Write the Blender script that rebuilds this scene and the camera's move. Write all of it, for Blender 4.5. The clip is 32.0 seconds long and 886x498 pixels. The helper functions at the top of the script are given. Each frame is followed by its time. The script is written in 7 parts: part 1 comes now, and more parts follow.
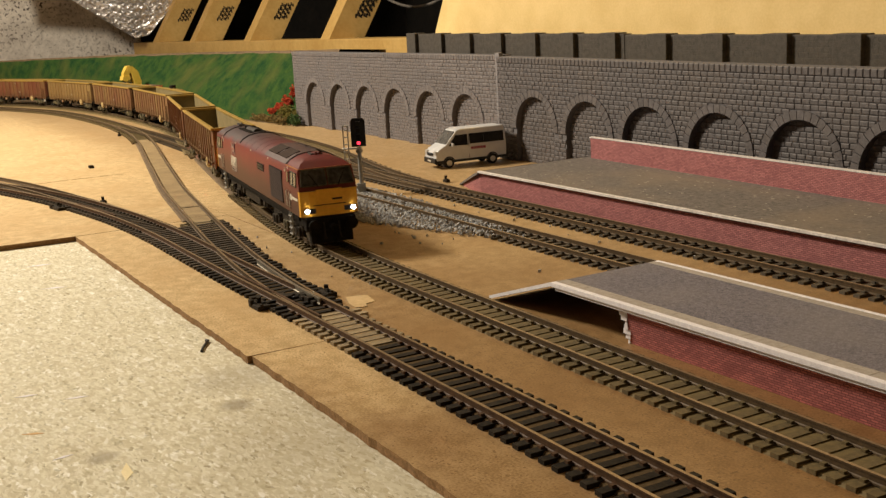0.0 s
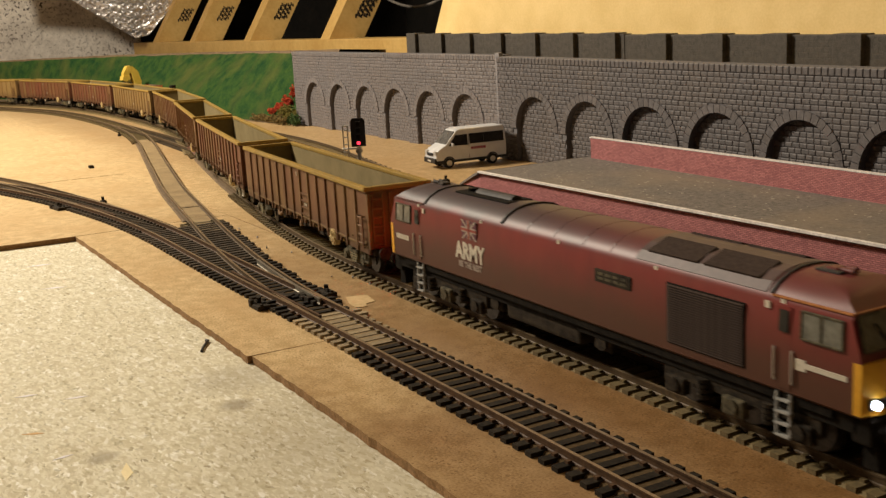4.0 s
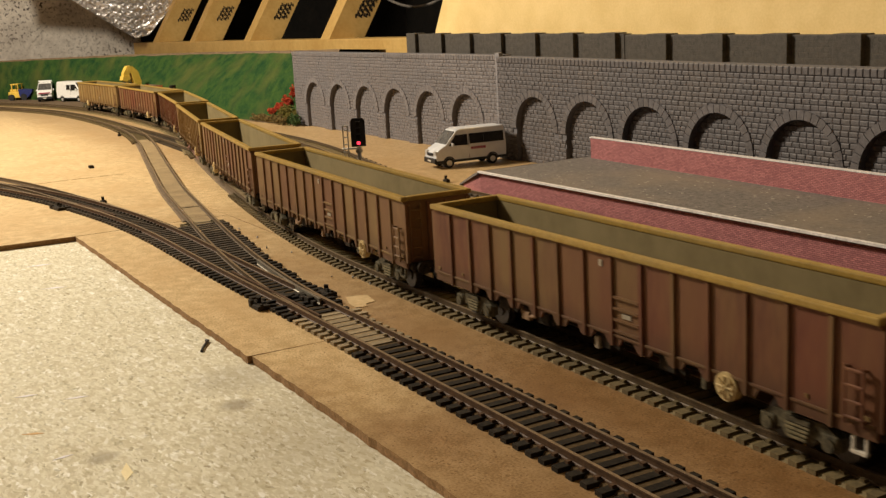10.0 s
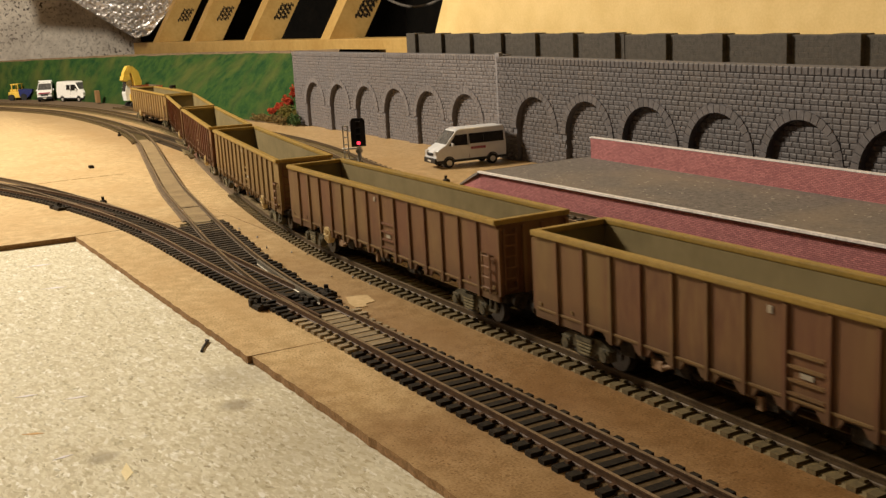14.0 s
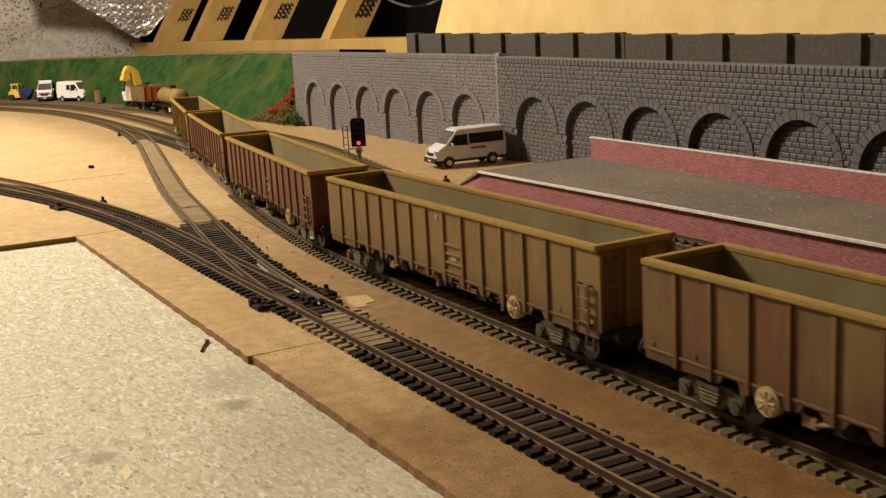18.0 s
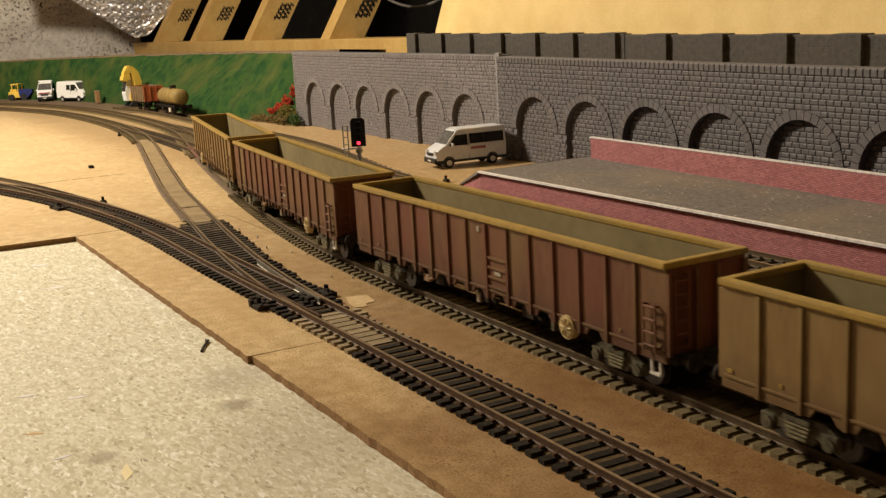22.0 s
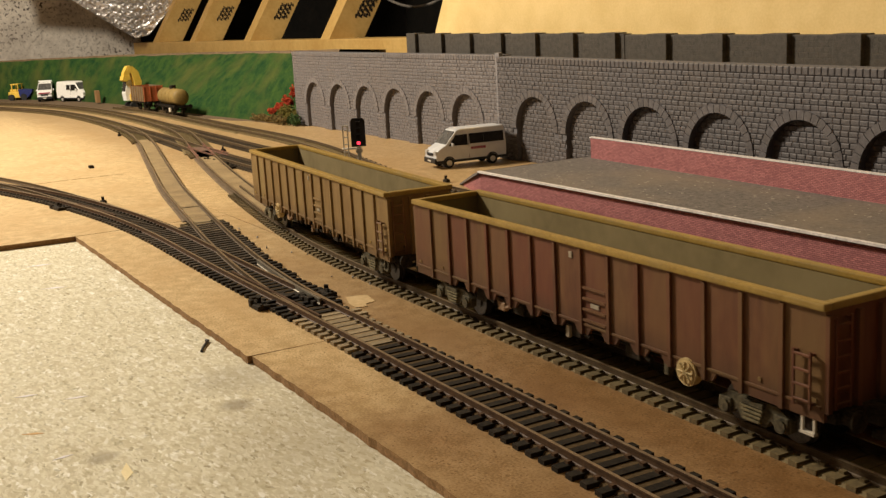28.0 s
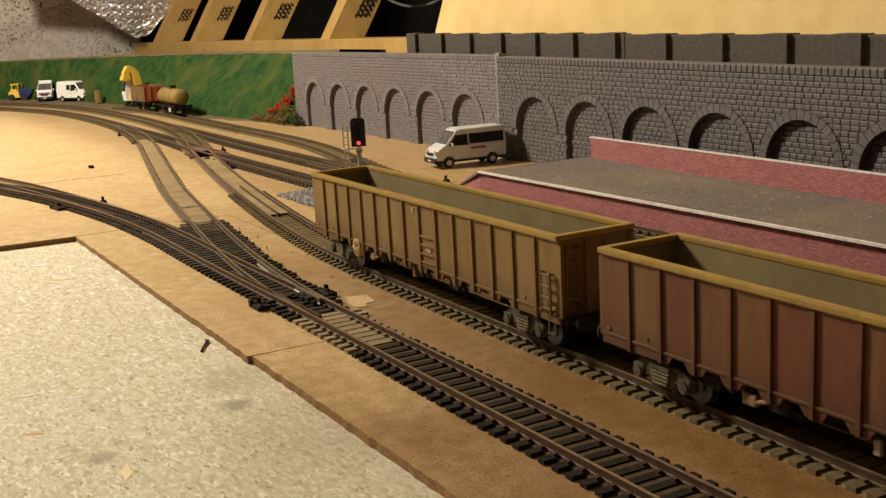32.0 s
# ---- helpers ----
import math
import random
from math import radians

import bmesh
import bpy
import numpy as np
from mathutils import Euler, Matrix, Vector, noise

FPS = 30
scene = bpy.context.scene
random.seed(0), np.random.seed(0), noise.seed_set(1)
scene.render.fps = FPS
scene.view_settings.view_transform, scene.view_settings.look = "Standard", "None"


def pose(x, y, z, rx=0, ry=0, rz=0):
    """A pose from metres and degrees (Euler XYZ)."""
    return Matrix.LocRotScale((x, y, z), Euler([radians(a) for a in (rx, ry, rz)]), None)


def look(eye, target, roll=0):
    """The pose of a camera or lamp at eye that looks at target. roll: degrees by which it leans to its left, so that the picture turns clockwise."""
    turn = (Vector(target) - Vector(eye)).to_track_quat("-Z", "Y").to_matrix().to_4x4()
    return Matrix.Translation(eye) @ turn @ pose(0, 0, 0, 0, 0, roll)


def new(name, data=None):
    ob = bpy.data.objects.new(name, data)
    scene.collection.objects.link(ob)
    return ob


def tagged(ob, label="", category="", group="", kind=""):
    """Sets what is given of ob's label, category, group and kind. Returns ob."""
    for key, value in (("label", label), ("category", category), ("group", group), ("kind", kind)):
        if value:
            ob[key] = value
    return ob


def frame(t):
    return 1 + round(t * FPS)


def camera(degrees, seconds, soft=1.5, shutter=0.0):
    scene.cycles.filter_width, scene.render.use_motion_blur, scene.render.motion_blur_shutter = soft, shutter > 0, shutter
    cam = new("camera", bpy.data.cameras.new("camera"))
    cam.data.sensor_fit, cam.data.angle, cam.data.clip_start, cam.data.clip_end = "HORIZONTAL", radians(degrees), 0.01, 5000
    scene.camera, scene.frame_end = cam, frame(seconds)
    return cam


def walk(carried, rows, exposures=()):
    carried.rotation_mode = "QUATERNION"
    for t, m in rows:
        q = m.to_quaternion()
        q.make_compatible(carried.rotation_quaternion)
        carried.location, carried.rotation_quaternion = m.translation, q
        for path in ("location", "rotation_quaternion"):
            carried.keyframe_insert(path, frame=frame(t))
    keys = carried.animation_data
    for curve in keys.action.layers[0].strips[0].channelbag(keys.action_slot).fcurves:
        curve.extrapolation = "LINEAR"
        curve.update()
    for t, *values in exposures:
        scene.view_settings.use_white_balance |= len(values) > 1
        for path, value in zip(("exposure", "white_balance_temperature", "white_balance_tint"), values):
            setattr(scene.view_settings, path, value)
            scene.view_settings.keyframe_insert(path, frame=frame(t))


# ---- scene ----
cam = camera(43.855, 32.0, soft=1.4, shutter=0.5)
EYE = (0.0, 0.0, 0.1337)
AIM = look(EYE, (-1.70996, 0.94909, -0.28494), -3.229)
walk(cam, [(0.0, AIM), (32.0, AIM)])
scene.view_settings.exposure = 0.0

# ---- light: one warm bulb in the loft over the far end of the board, an added weak fill behind ----
world = bpy.data.worlds.new("loft_dark")
scene.world = world
world.use_nodes = True
world.node_tree.nodes["Background"].inputs[0].default_value = (1.0, 0.80, 0.58, 1)
world.node_tree.nodes["Background"].inputs[1].default_value = 0.003


def lamp(name, place, watts, colour, size):
    data = bpy.data.lights.new(name, "POINT")
    data.energy, data.color, data.shadow_soft_size = watts, colour, size
    ob = new(name, data)
    ob.location = place
    return ob


lamp("loft_bulb", (-1.52, -0.37, 0.94), 112.0, (1.0, 0.893, 0.72), 0.13)
# unseen fill lamp, added to lift the shade at the platform end
lamp("fill_lamp_behind", (0.35, -0.55, 0.95), 1.5, (1.0, 0.897, 0.73), 0.12)


# ---- materials ----
def mat(name, c1, c2, scale=300.0, rough=0.7, metal=0.0, bump=0.15, fine=4.0, spread=(0.35, 0.65), vary=0.0,
        fleck=None, emit=0.0, coord="Object", depth=0.0006, spec=0.4, big=None, fw=0.4):
    """Two colours mixed by noise at two scales, with bump; fleck adds (colour, scale, amount) of specks."""
    m = bpy.data.materials.new(name)
    m.use_nodes = True
    n, l = m.node_tree.nodes, m.node_tree.links
    b = n["Principled BSDF"]
    b.inputs["Roughness"].default_value, b.inputs["Metallic"].default_value = rough, metal
    b.inputs["Specular IOR Level"].default_value = spec
    tc = n.new("ShaderNodeTexCoord")
    out = tc.outputs[coord]
    if vary:
        info = n.new("ShaderNodeObjectInfo")
        add = n.new("ShaderNodeVectorMath")
        mul = n.new("ShaderNodeMath")
        mul.operation, mul.inputs[1].default_value = "MULTIPLY", 7.3
        l.new(info.outputs["Random"], mul.inputs[0])
        l.new(out, add.inputs[0])
        l.new(mul.outputs[0], add.inputs[1])
        out = add.outputs[0]
    a = n.new("ShaderNodeTexNoise")
    a.inputs["Scale"].default_value, a.inputs["Detail"].default_value = scale, 6
    f = n.new("ShaderNodeTexNoise")
    f.inputs["Scale"].default_value, f.inputs["Detail"].default_value = scale * fine, 3
    l.new(out, a.inputs["Vector"])
    l.new(out, f.inputs["Vector"])
    mean = n.new("ShaderNodeMix")
    mean.inputs["Factor"].default_value = fw
    l.new(a.outputs["Fac"], mean.inputs[2])
    l.new(f.outputs["Fac"], mean.inputs[3])
    ramp = n.new("ShaderNodeValToRGB")
    ramp.color_ramp.elements[0].position, ramp.color_ramp.elements[1].position = spread
    ramp.color_ramp.elements[0].color, ramp.color_ramp.elements[1].color = (*c1, 1), (*c2, 1)
    l.new(mean.outputs[0], ramp.inputs[0])
    col = ramp.outputs[0]
    if big:
        g = n.new("ShaderNodeTexNoise")
        g.inputs["Scale"].default_value, g.inputs["Detail"].default_value = big[1], 4
        l.new(out, g.inputs["Vector"])
        r2 = n.new("ShaderNodeValToRGB")
        r2.color_ramp.elements[0].position, r2.color_ramp.elements[1].position = big[3:5] if len(big) > 3 else (0.45, 0.7)
        l.new(g.outputs["Fac"], r2.inputs[0])
        k = n.new("ShaderNodeMath")
        k.operation, k.inputs[1].default_value = "MULTIPLY", big[2]
        l.new(r2.outputs[0], k.inputs[0])
        mx = n.new("ShaderNodeMix")
        mx.data_type = "RGBA"
        l.new(k.outputs[0], mx.inputs["Factor"])
        l.new(col, mx.inputs[6])
        mx.inputs[7].default_value = (*big[0], 1)
        col = mx.outputs[2]
    if fleck:
        v = n.new("ShaderNodeTexVoronoi")
        v.inputs["Scale"].default_value = fleck[1]
        l.new(out, v.inputs["Vector"])
        r3 = n.new("ShaderNodeSeparateColor")
        l.new(v.outputs["Color"], r3.inputs[0])
        gt = n.new("ShaderNodeMath")
        gt.operation, gt.inputs[1].default_value = "LESS_THAN", fleck[2]
        l.new(r3.outputs[0], gt.inputs[0])
        mx = n.new("ShaderNodeMix")
        mx.data_type = "RGBA"
        l.new(gt.outputs[0], mx.inputs["Factor"])
        l.new(col, mx.inputs[6])
        mx.inputs[7].default_value = (*fleck[0], 1)
        col = mx.outputs[2]
    if vary:
        hsv = n.new("ShaderNodeHueSaturation")
        mr = n.new("ShaderNodeMapRange")
        mr.inputs[3].default_value, mr.inputs[4].default_value = 1 - vary, 1 + vary
        l.new(info.outputs["Random"], mr.inputs[0])
        l.new(mr.outputs[0], hsv.inputs["Value"])
        l.new(col, hsv.inputs["Color"])
        col = hsv.outputs[0]
    l.new(col, b.inputs["Base Color"])
    if bump:
        bp = n.new("ShaderNodeBump")
        bp.inputs["Strength"].default_value, bp.inputs["Distance"].default_value = bump, depth
        l.new(mean.outputs[0], bp.inputs["Height"])
        l.new(bp.outputs[0], b.inputs["Normal"])
    if emit:
        b.inputs["Emission Color"].default_value = (*c2, 1)
        b.inputs["Emission Strength"].default_value = emit
    return m


M = {}


def chipboard():
    """Pressed flakes: two layers of long thin cells lying across each other, each flake of its own shade, with dark fibres and smudges."""
    m = mat("chipboard", (0.58, 0.53, 0.37), (0.84, 0.80, 0.64), 420, 0.7, 0, 0.25, 4, (0.34, 0.66), big=((0.62, 0.53, 0.36), 14, 0.4), fw=0.5)
    n, l = m.node_tree.nodes, m.node_tree.links
    b = n["Principled BSDF"]
    col = b.inputs["Base Color"].links[0].from_socket
    tc = n.new("ShaderNodeTexCoord")
    warp = n.new("ShaderNodeTexNoise")
    warp.inputs["Scale"].default_value, warp.inputs["Detail"].default_value = 260, 3
    l.new(tc.outputs["Object"], warp.inputs["Vector"])
    wv = n.new("ShaderNodeVectorMath")
    wv.operation, wv.inputs[1].default_value, wv.inputs[2].default_value = "MULTIPLY_ADD", (0.0035, 0.0035, 0), (0, 0, 0)
    l.new(warp.outputs["Color"], wv.inputs[0])
    l.new(tc.outputs["Object"], wv.inputs[2])
    for turn, scale, amount, shades in ((25, (330, 800, 1), 1.0, ((0.0, (0.26, 0.22, 0.115)), (0.055, (0.47, 0.41, 0.255)), (0.30, (0.65, 0.60, 0.43)), (0.72, (0.84, 0.80, 0.65)), (0.87, (0.98, 0.96, 0.89)))),
                                        (-48, (420, 1150, 1), 0.95, ((0.0, (0.28, 0.23, 0.115)), (0.07, (0.57, 0.51, 0.34)), (0.5, (0.79, 0.75, 0.59)), (0.88, (0.95, 0.93, 0.84)))),
                                        (80, (200, 520, 1), 0.6, ((0.0, (0.56, 0.49, 0.33)), (0.5, (0.70, 0.65, 0.49)), (0.95, (0.96, 0.94, 0.86))))):
        mp = n.new("ShaderNodeMapping")
        mp.inputs["Rotation"].default_value = (0, 0, radians(turn))
        mp.inputs["Scale"].default_value = scale
        l.new(wv.outputs[0], mp.inputs[0])
        v = n.new("ShaderNodeTexVoronoi")
        v.inputs["Scale"].default_value = 1.0
        l.new(mp.outputs[0], v.inputs["Vector"])
        sc = n.new("ShaderNodeSeparateColor")
        l.new(v.outputs["Color"], sc.inputs[0])
        ramp = n.new("ShaderNodeValToRGB")
        ramp.color_ramp.interpolation = "CONSTANT"
        for k, (at, shade) in enumerate(shades):
            e = ramp.color_ramp.elements[k] if k < 2 else ramp.color_ramp.elements.new(at)
            e.position, e.color = at, (*shade, 1)
        l.new(sc.outputs[0], ramp.inputs[0])
        half = n.new("ShaderNodeMath")  # every flake covers what lies under it to its own degree
        half.operation, half.inputs[1].default_value = "MULTIPLY", amount
        l.new(sc.outputs[1], half.inputs[0])
        mx = n.new("ShaderNodeMix")
        mx.data_type = "RGBA"
        l.new(half.outputs[0], mx.inputs["Factor"])
        l.new(col, mx.inputs[6])
        l.new(ramp.outputs[0], mx.inputs[7])
        col = mx.outputs[2]
    for x, y, r, k in ((-0.3747, 0.1197, 0.0080, 0.75), (-0.3541, 0.0660, 0.007, 0.65), (-0.405, 0.131, 0.024, 0.38), (-0.340, 0.137, 0.05, 0.30), (-0.29, 0.13, 0.06, 0.25)):  # old glue smudges, then two broad darker areas along the sheet edge
        d = n.new("ShaderNodeVectorMath")
        d.operation, d.inputs[1].default_value = "DISTANCE", (x, y, -0.0035)
        l.new(wv.outputs[0], d.inputs[0])
        mr = n.new("ShaderNodeMapRange")
        mr.inputs[1].default_value, mr.inputs[2].default_value, mr.inputs[3].default_value, mr.inputs[4].default_value = r * 0.4, r, k, 0.0
        l.new(d.outputs["Value"], mr.inputs[0])
        mx = n.new("ShaderNodeMix")
        mx.data_type = "RGBA"
        l.new(mr.outputs[0], mx.inputs["Factor"])
        l.new(col, mx.inputs[6])
        mx.inputs[7].default_value = (0.30, 0.25, 0.17, 1)
        col = mx.outputs[2]
    l.new(col, b.inputs["Base Color"])
    return m


M["chip"] = chipboard()
M["board"] = mat("brown_hardboard", (0.50, 0.340, 0.150), (0.80, 0.600, 0.332), 130, 0.46, 0, 0.12, 9, (0.41, 0.60),
                 big=((0.56, 0.365, 0.160), 21, 0.5, 0.46, 0.66), fleck=((0.42, 0.27, 0.115), 1400, 0.035), fw=0.58, spec=0.5)
M["board_edge"] = mat("sawn_board_edge", (0.17, 0.090, 0.034), (0.36, 0.205, 0.085), 900, 0.9, 0, 0.5, 3)
M["rust"] = mat("rusty_rail", (0.062, 0.033, 0.018), (0.122, 0.069, 0.037), 350, 0.6, 0.0, 0.1, 3, spec=0.2)
M["rail_brown"] = mat("painted_brown_rail", (0.070, 0.045, 0.024), (0.125, 0.083, 0.044), 500, 0.55, 0.1, 0.1, 3, spec=0.25)
M["sleeper_black"] = mat("black_plastic_sleeper", (0.013, 0.010, 0.007), (0.036, 0.028, 0.019), 500, 0.7, 0, 0.2, 3, vary=0.25, spec=0.12)
M["rust_red"] = mat("pink_rusted_rail", (0.12, 0.055, 0.036), (0.27, 0.115, 0.078), 120, 0.7, 0.0, 0.1, 3)
M["rust_bed"] = mat("rust_stained_crossing_floor", (0.10, 0.060, 0.039), (0.21, 0.120, 0.080), 90, 0.8, 0, 0.3, 6)
M["blade"] = mat("bare_steel_switch_blade", (0.30, 0.26, 0.20), (0.46, 0.41, 0.33), 400, 0.35, 0.6, 0.05, 3)
M["rail_top"] = mat("worn_rail_head", (0.26, 0.180, 0.102), (0.41, 0.300, 0.185), 400, 0.38, 0.5, 0.05, 3)
M["sleeper_dusty"] = mat("dusty_dark_sleeper", (0.032, 0.025, 0.018), (0.092, 0.072, 0.050), 400, 0.75, 0, 0.25, 3, vary=0.25, spec=0.15)
M["sleeper_brown"] = mat("brown_sprayed_sleeper", (0.096, 0.068, 0.028), (0.165, 0.118, 0.050), 500, 0.75, 0, 0.25, 3, vary=0.2)
M["sleeper_dark"] = mat("dark_brown_sleeper", (0.05, 0.04, 0.028), (0.11, 0.085, 0.055), 600, 0.7, 0, 0.2, 3, vary=0.25)
M["sleeper_tan"] = mat("tan_dusted_sleeper", (0.24, 0.18, 0.10), (0.34, 0.26, 0.15), 500, 0.75, 0, 0.2, 3, vary=0.2)
M["bed_dusted"] = mat("brown_dusted_track_web", (0.070, 0.048, 0.024), (0.138, 0.094, 0.049), 500, 0.9, 0, 0.2, 3, spec=0.05)
M["bed_tan"] = mat("tan_sprayed_track_floor", (0.21, 0.145, 0.068), (0.37, 0.265, 0.132), 70, 0.8, 0, 0.3, 9, big=((0.22, 0.15, 0.07), 30, 0.5))
M["bed_brown"] = mat("brown_sprayed_track_floor", (0.124, 0.088, 0.034), (0.200, 0.143, 0.057), 400, 0.8, 0, 0.2, 6)
M["earth"] = mat("dark_brown_earth", (0.095, 0.062, 0.034), (0.185, 0.126, 0.070), 120, 0.9, 0, 0.4, 5)
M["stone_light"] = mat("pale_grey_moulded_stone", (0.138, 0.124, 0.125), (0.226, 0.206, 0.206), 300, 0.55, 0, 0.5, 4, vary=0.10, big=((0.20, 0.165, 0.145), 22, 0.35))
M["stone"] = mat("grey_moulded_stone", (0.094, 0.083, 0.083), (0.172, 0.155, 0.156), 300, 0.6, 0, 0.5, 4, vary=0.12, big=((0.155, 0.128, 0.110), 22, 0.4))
M["strip_grey"] = mat("pale_grey_plastic_strip", (0.20, 0.19, 0.20), (0.30, 0.285, 0.295), 350, 0.5, 0, 0.1, 4)
M["mortar"] = mat("dark_stone_joint", (0.115, 0.108, 0.114), (0.165, 0.156, 0.164), 350, 0.8, 0, 0.2, 4)
M["upper"] = mat("charcoal_stone", (0.045, 0.038, 0.031), (0.088, 0.076, 0.063), 250, 0.75, 0, 0.3, 4)
M["tarmac"] = mat("grey_platform_card", (0.104, 0.093, 0.108), (0.226, 0.206, 0.234), 520, 0.85, 0, 0.35, 3, (0.40, 0.60),
                  big=((0.24, 0.215, 0.21), 22, 0.45), fleck=((0.24, 0.22, 0.225), 1300, 0.02), fw=0.6)
M["tarmac_dark"] = mat("worn_platform_card", (0.095, 0.083, 0.075), (0.215, 0.188, 0.168), 420, 0.85, 0, 0.35, 3, (0.36, 0.64),
                       big=((0.25, 0.195, 0.135), 16, 0.55), fleck=((0.40, 0.36, 0.30), 700, 0.012))
M["edge_white"] = mat("white_edged_card", (0.78, 0.74, 0.77), (0.93, 0.90, 0.93), 400, 0.7, 0, 0.1, 4)
M["edge_dirty"] = mat("scuffed_grey_edge", (0.55, 0.50, 0.47), (0.84, 0.79, 0.76), 260, 0.75, 0, 0.15, 4)
M["edge_beige"] = mat("beige_paving_strip", (0.34, 0.295, 0.25), (0.47, 0.415, 0.36), 500, 0.75, 0, 0.1, 4, vary=0.06)
M["white_paint"] = mat("white_plastic", (0.70, 0.69, 0.66), (0.82, 0.81, 0.78), 200, 0.4, 0, 0.02)
M["grass"] = mat("green_scatter_grass", (0.006, 0.036, 0.013), (0.046, 0.088, 0.018), 60, 0.95, 0, 0.9, 6, (0.34, 0.68),
                 big=((0.095, 0.098, 0.026), 17, 0.6, 0.48, 0.70), depth=0.003, spec=0.1)
M["plaster"] = mat("rough_white_plaster", (0.50, 0.445, 0.39), (0.78, 0.72, 0.64), 9, 0.9, 0, 0.5, 9, (0.34, 0.62),
                   big=((0.17, 0.14, 0.11), 110, 0.5, 0.60, 0.66), depth=0.01)


def speckled(m, colour):
    """Dark mould specks that crowd together in patches, and a few long cracks."""
    n, l = m.node_tree.nodes, m.node_tree.links
    b = n["Principled BSDF"]
    col = b.inputs["Base Color"].links[0].from_socket
    tc = n.new("ShaderNodeTexCoord")
    masks = []
    for scale, detail, lo, hi in ((3.2, 3, 0.34, 0.50), (105, 6, 0.555, 0.60)):
        ns = n.new("ShaderNodeTexNoise")
        ns.inputs["Scale"].default_value, ns.inputs["Detail"].default_value = scale, detail
        l.new(tc.outputs["Object"], ns.inputs["Vector"])
        mr = n.new("ShaderNodeMapRange")
        mr.inputs[1].default_value, mr.inputs[2].default_value = lo, hi
        l.new(ns.outputs["Fac"], mr.inputs[0])
        masks.append(mr.outputs[0])
    k = n.new("ShaderNodeMath")
    k.operation = "MULTIPLY"
    l.new(masks[0], k.inputs[0])
    l.new(masks[1], k.inputs[1])
    mx = n.new("ShaderNodeMix")
    mx.data_type = "RGBA"
    l.new(k.outputs[0], mx.inputs["Factor"])
    l.new(col, mx.inputs[6])
    mx.inputs[7].default_value = (*colour, 1)
    l.new(mx.outputs[2], b.inputs["Base Color"])


speckled(M["plaster"], (0.07, 0.055, 0.045))
M["timber"] = mat("pine_timber", (0.50, 0.30, 0.085), (0.63, 0.41, 0.14), 14, 0.6, 0, 0.1, 9)
M["cream"] = mat("buff_hardboard", (0.67, 0.49, 0.20), (0.78, 0.59, 0.27), 40, 0.6, 0, 0.06, 14)
# near-black stands in for the unlit roof void; also inks the stamps
M["void"] = mat("void_black", (0.006, 0.005, 0.004), (0.014, 0.011, 0.008), 20, 0.95, 0, 0.2)
M["foil"] = mat("silver_bubble_foil", (0.70, 0.68, 0.67), (0.90, 0.88, 0.87), 40, 0.24, 0.85, 0.4, 3, depth=0.004)
M["loft"] = mat("loft_boards", (0.10, 0.07, 0.04), (0.17, 0.12, 0.07), 8, 0.8, 0, 0.1)
M["black"] = mat("black_plastic", (0.012, 0.012, 0.013), (0.022, 0.022, 0.024), 300, 0.4, 0, 0.05)
M["grey_post"] = mat("grey_metal_post", (0.30, 0.29, 0.27), (0.45, 0.44, 0.41), 300, 0.5, 0.2, 0.05)
M["gravel"] = mat("pale_grey_gravel", (0.25, 0.25, 0.26), (0.52, 0.52, 0.52), 250, 0.9, 0, 0.2)


# ---- mesh helpers ----
def box(bm, x0, x1, y0, y1, z0, z1, bevel=0.0):
    v = [bm.verts.new(p) for p in ((x0, y0, z0), (x1, y0, z0), (x1, y1, z0), (x0, y1, z0),
                                   (x0, y0, z1), (x1, y0, z1), (x1, y1, z1), (x0, y1, z1))]
    fs = [bm.faces.new([v[i] for i in q]) for q in
          ((3, 2, 1, 0), (4, 5, 6, 7), (0, 1, 5, 4), (1, 2, 6, 5), (2, 3, 7, 6), (3, 0, 4, 7))]
    if bevel:
        es = list({e for f in fs for e in f.edges})
        bmesh.ops.bevel(bm, geom=es, offset=bevel, segments=2, affect="EDGES", profile=0.6)
    return v


def prism(bm, outline, axis, a, b):
    """An outline of 2D points pushed from a to b along the axis x, y or z."""
    def at(p, k):
        return {"x": (k, p[0], p[1]), "y": (p[0], k, p[1]), "z": (p[0], p[1], k)}[axis]
    lo = [bm.verts.new(at(p, a)) for p in outline]
    hi = [bm.verts.new(at(p, b)) for p in outline]
    n = len(outline)
    bm.faces.new(lo[::-1])
    bm.faces.new(hi)
    for i in range(n):
        bm.faces.new((lo[i], lo[(i + 1) % n], hi[(i + 1) % n], hi[i]))


def tube(bm, p, q, r, seg=12, r2=None):
    """A round bar from p to q."""
    p, q = Vector(p), Vector(q)
    m = (q - p).to_track_quat("Z", "Y").to_matrix().to_4x4()
    m.translation = (p + q) / 2
    bmesh.ops.create_cone(bm, cap_ends=True, segments=seg, radius1=r, radius2=r if r2 is None else r2,
                          depth=(q - p).length, matrix=m)


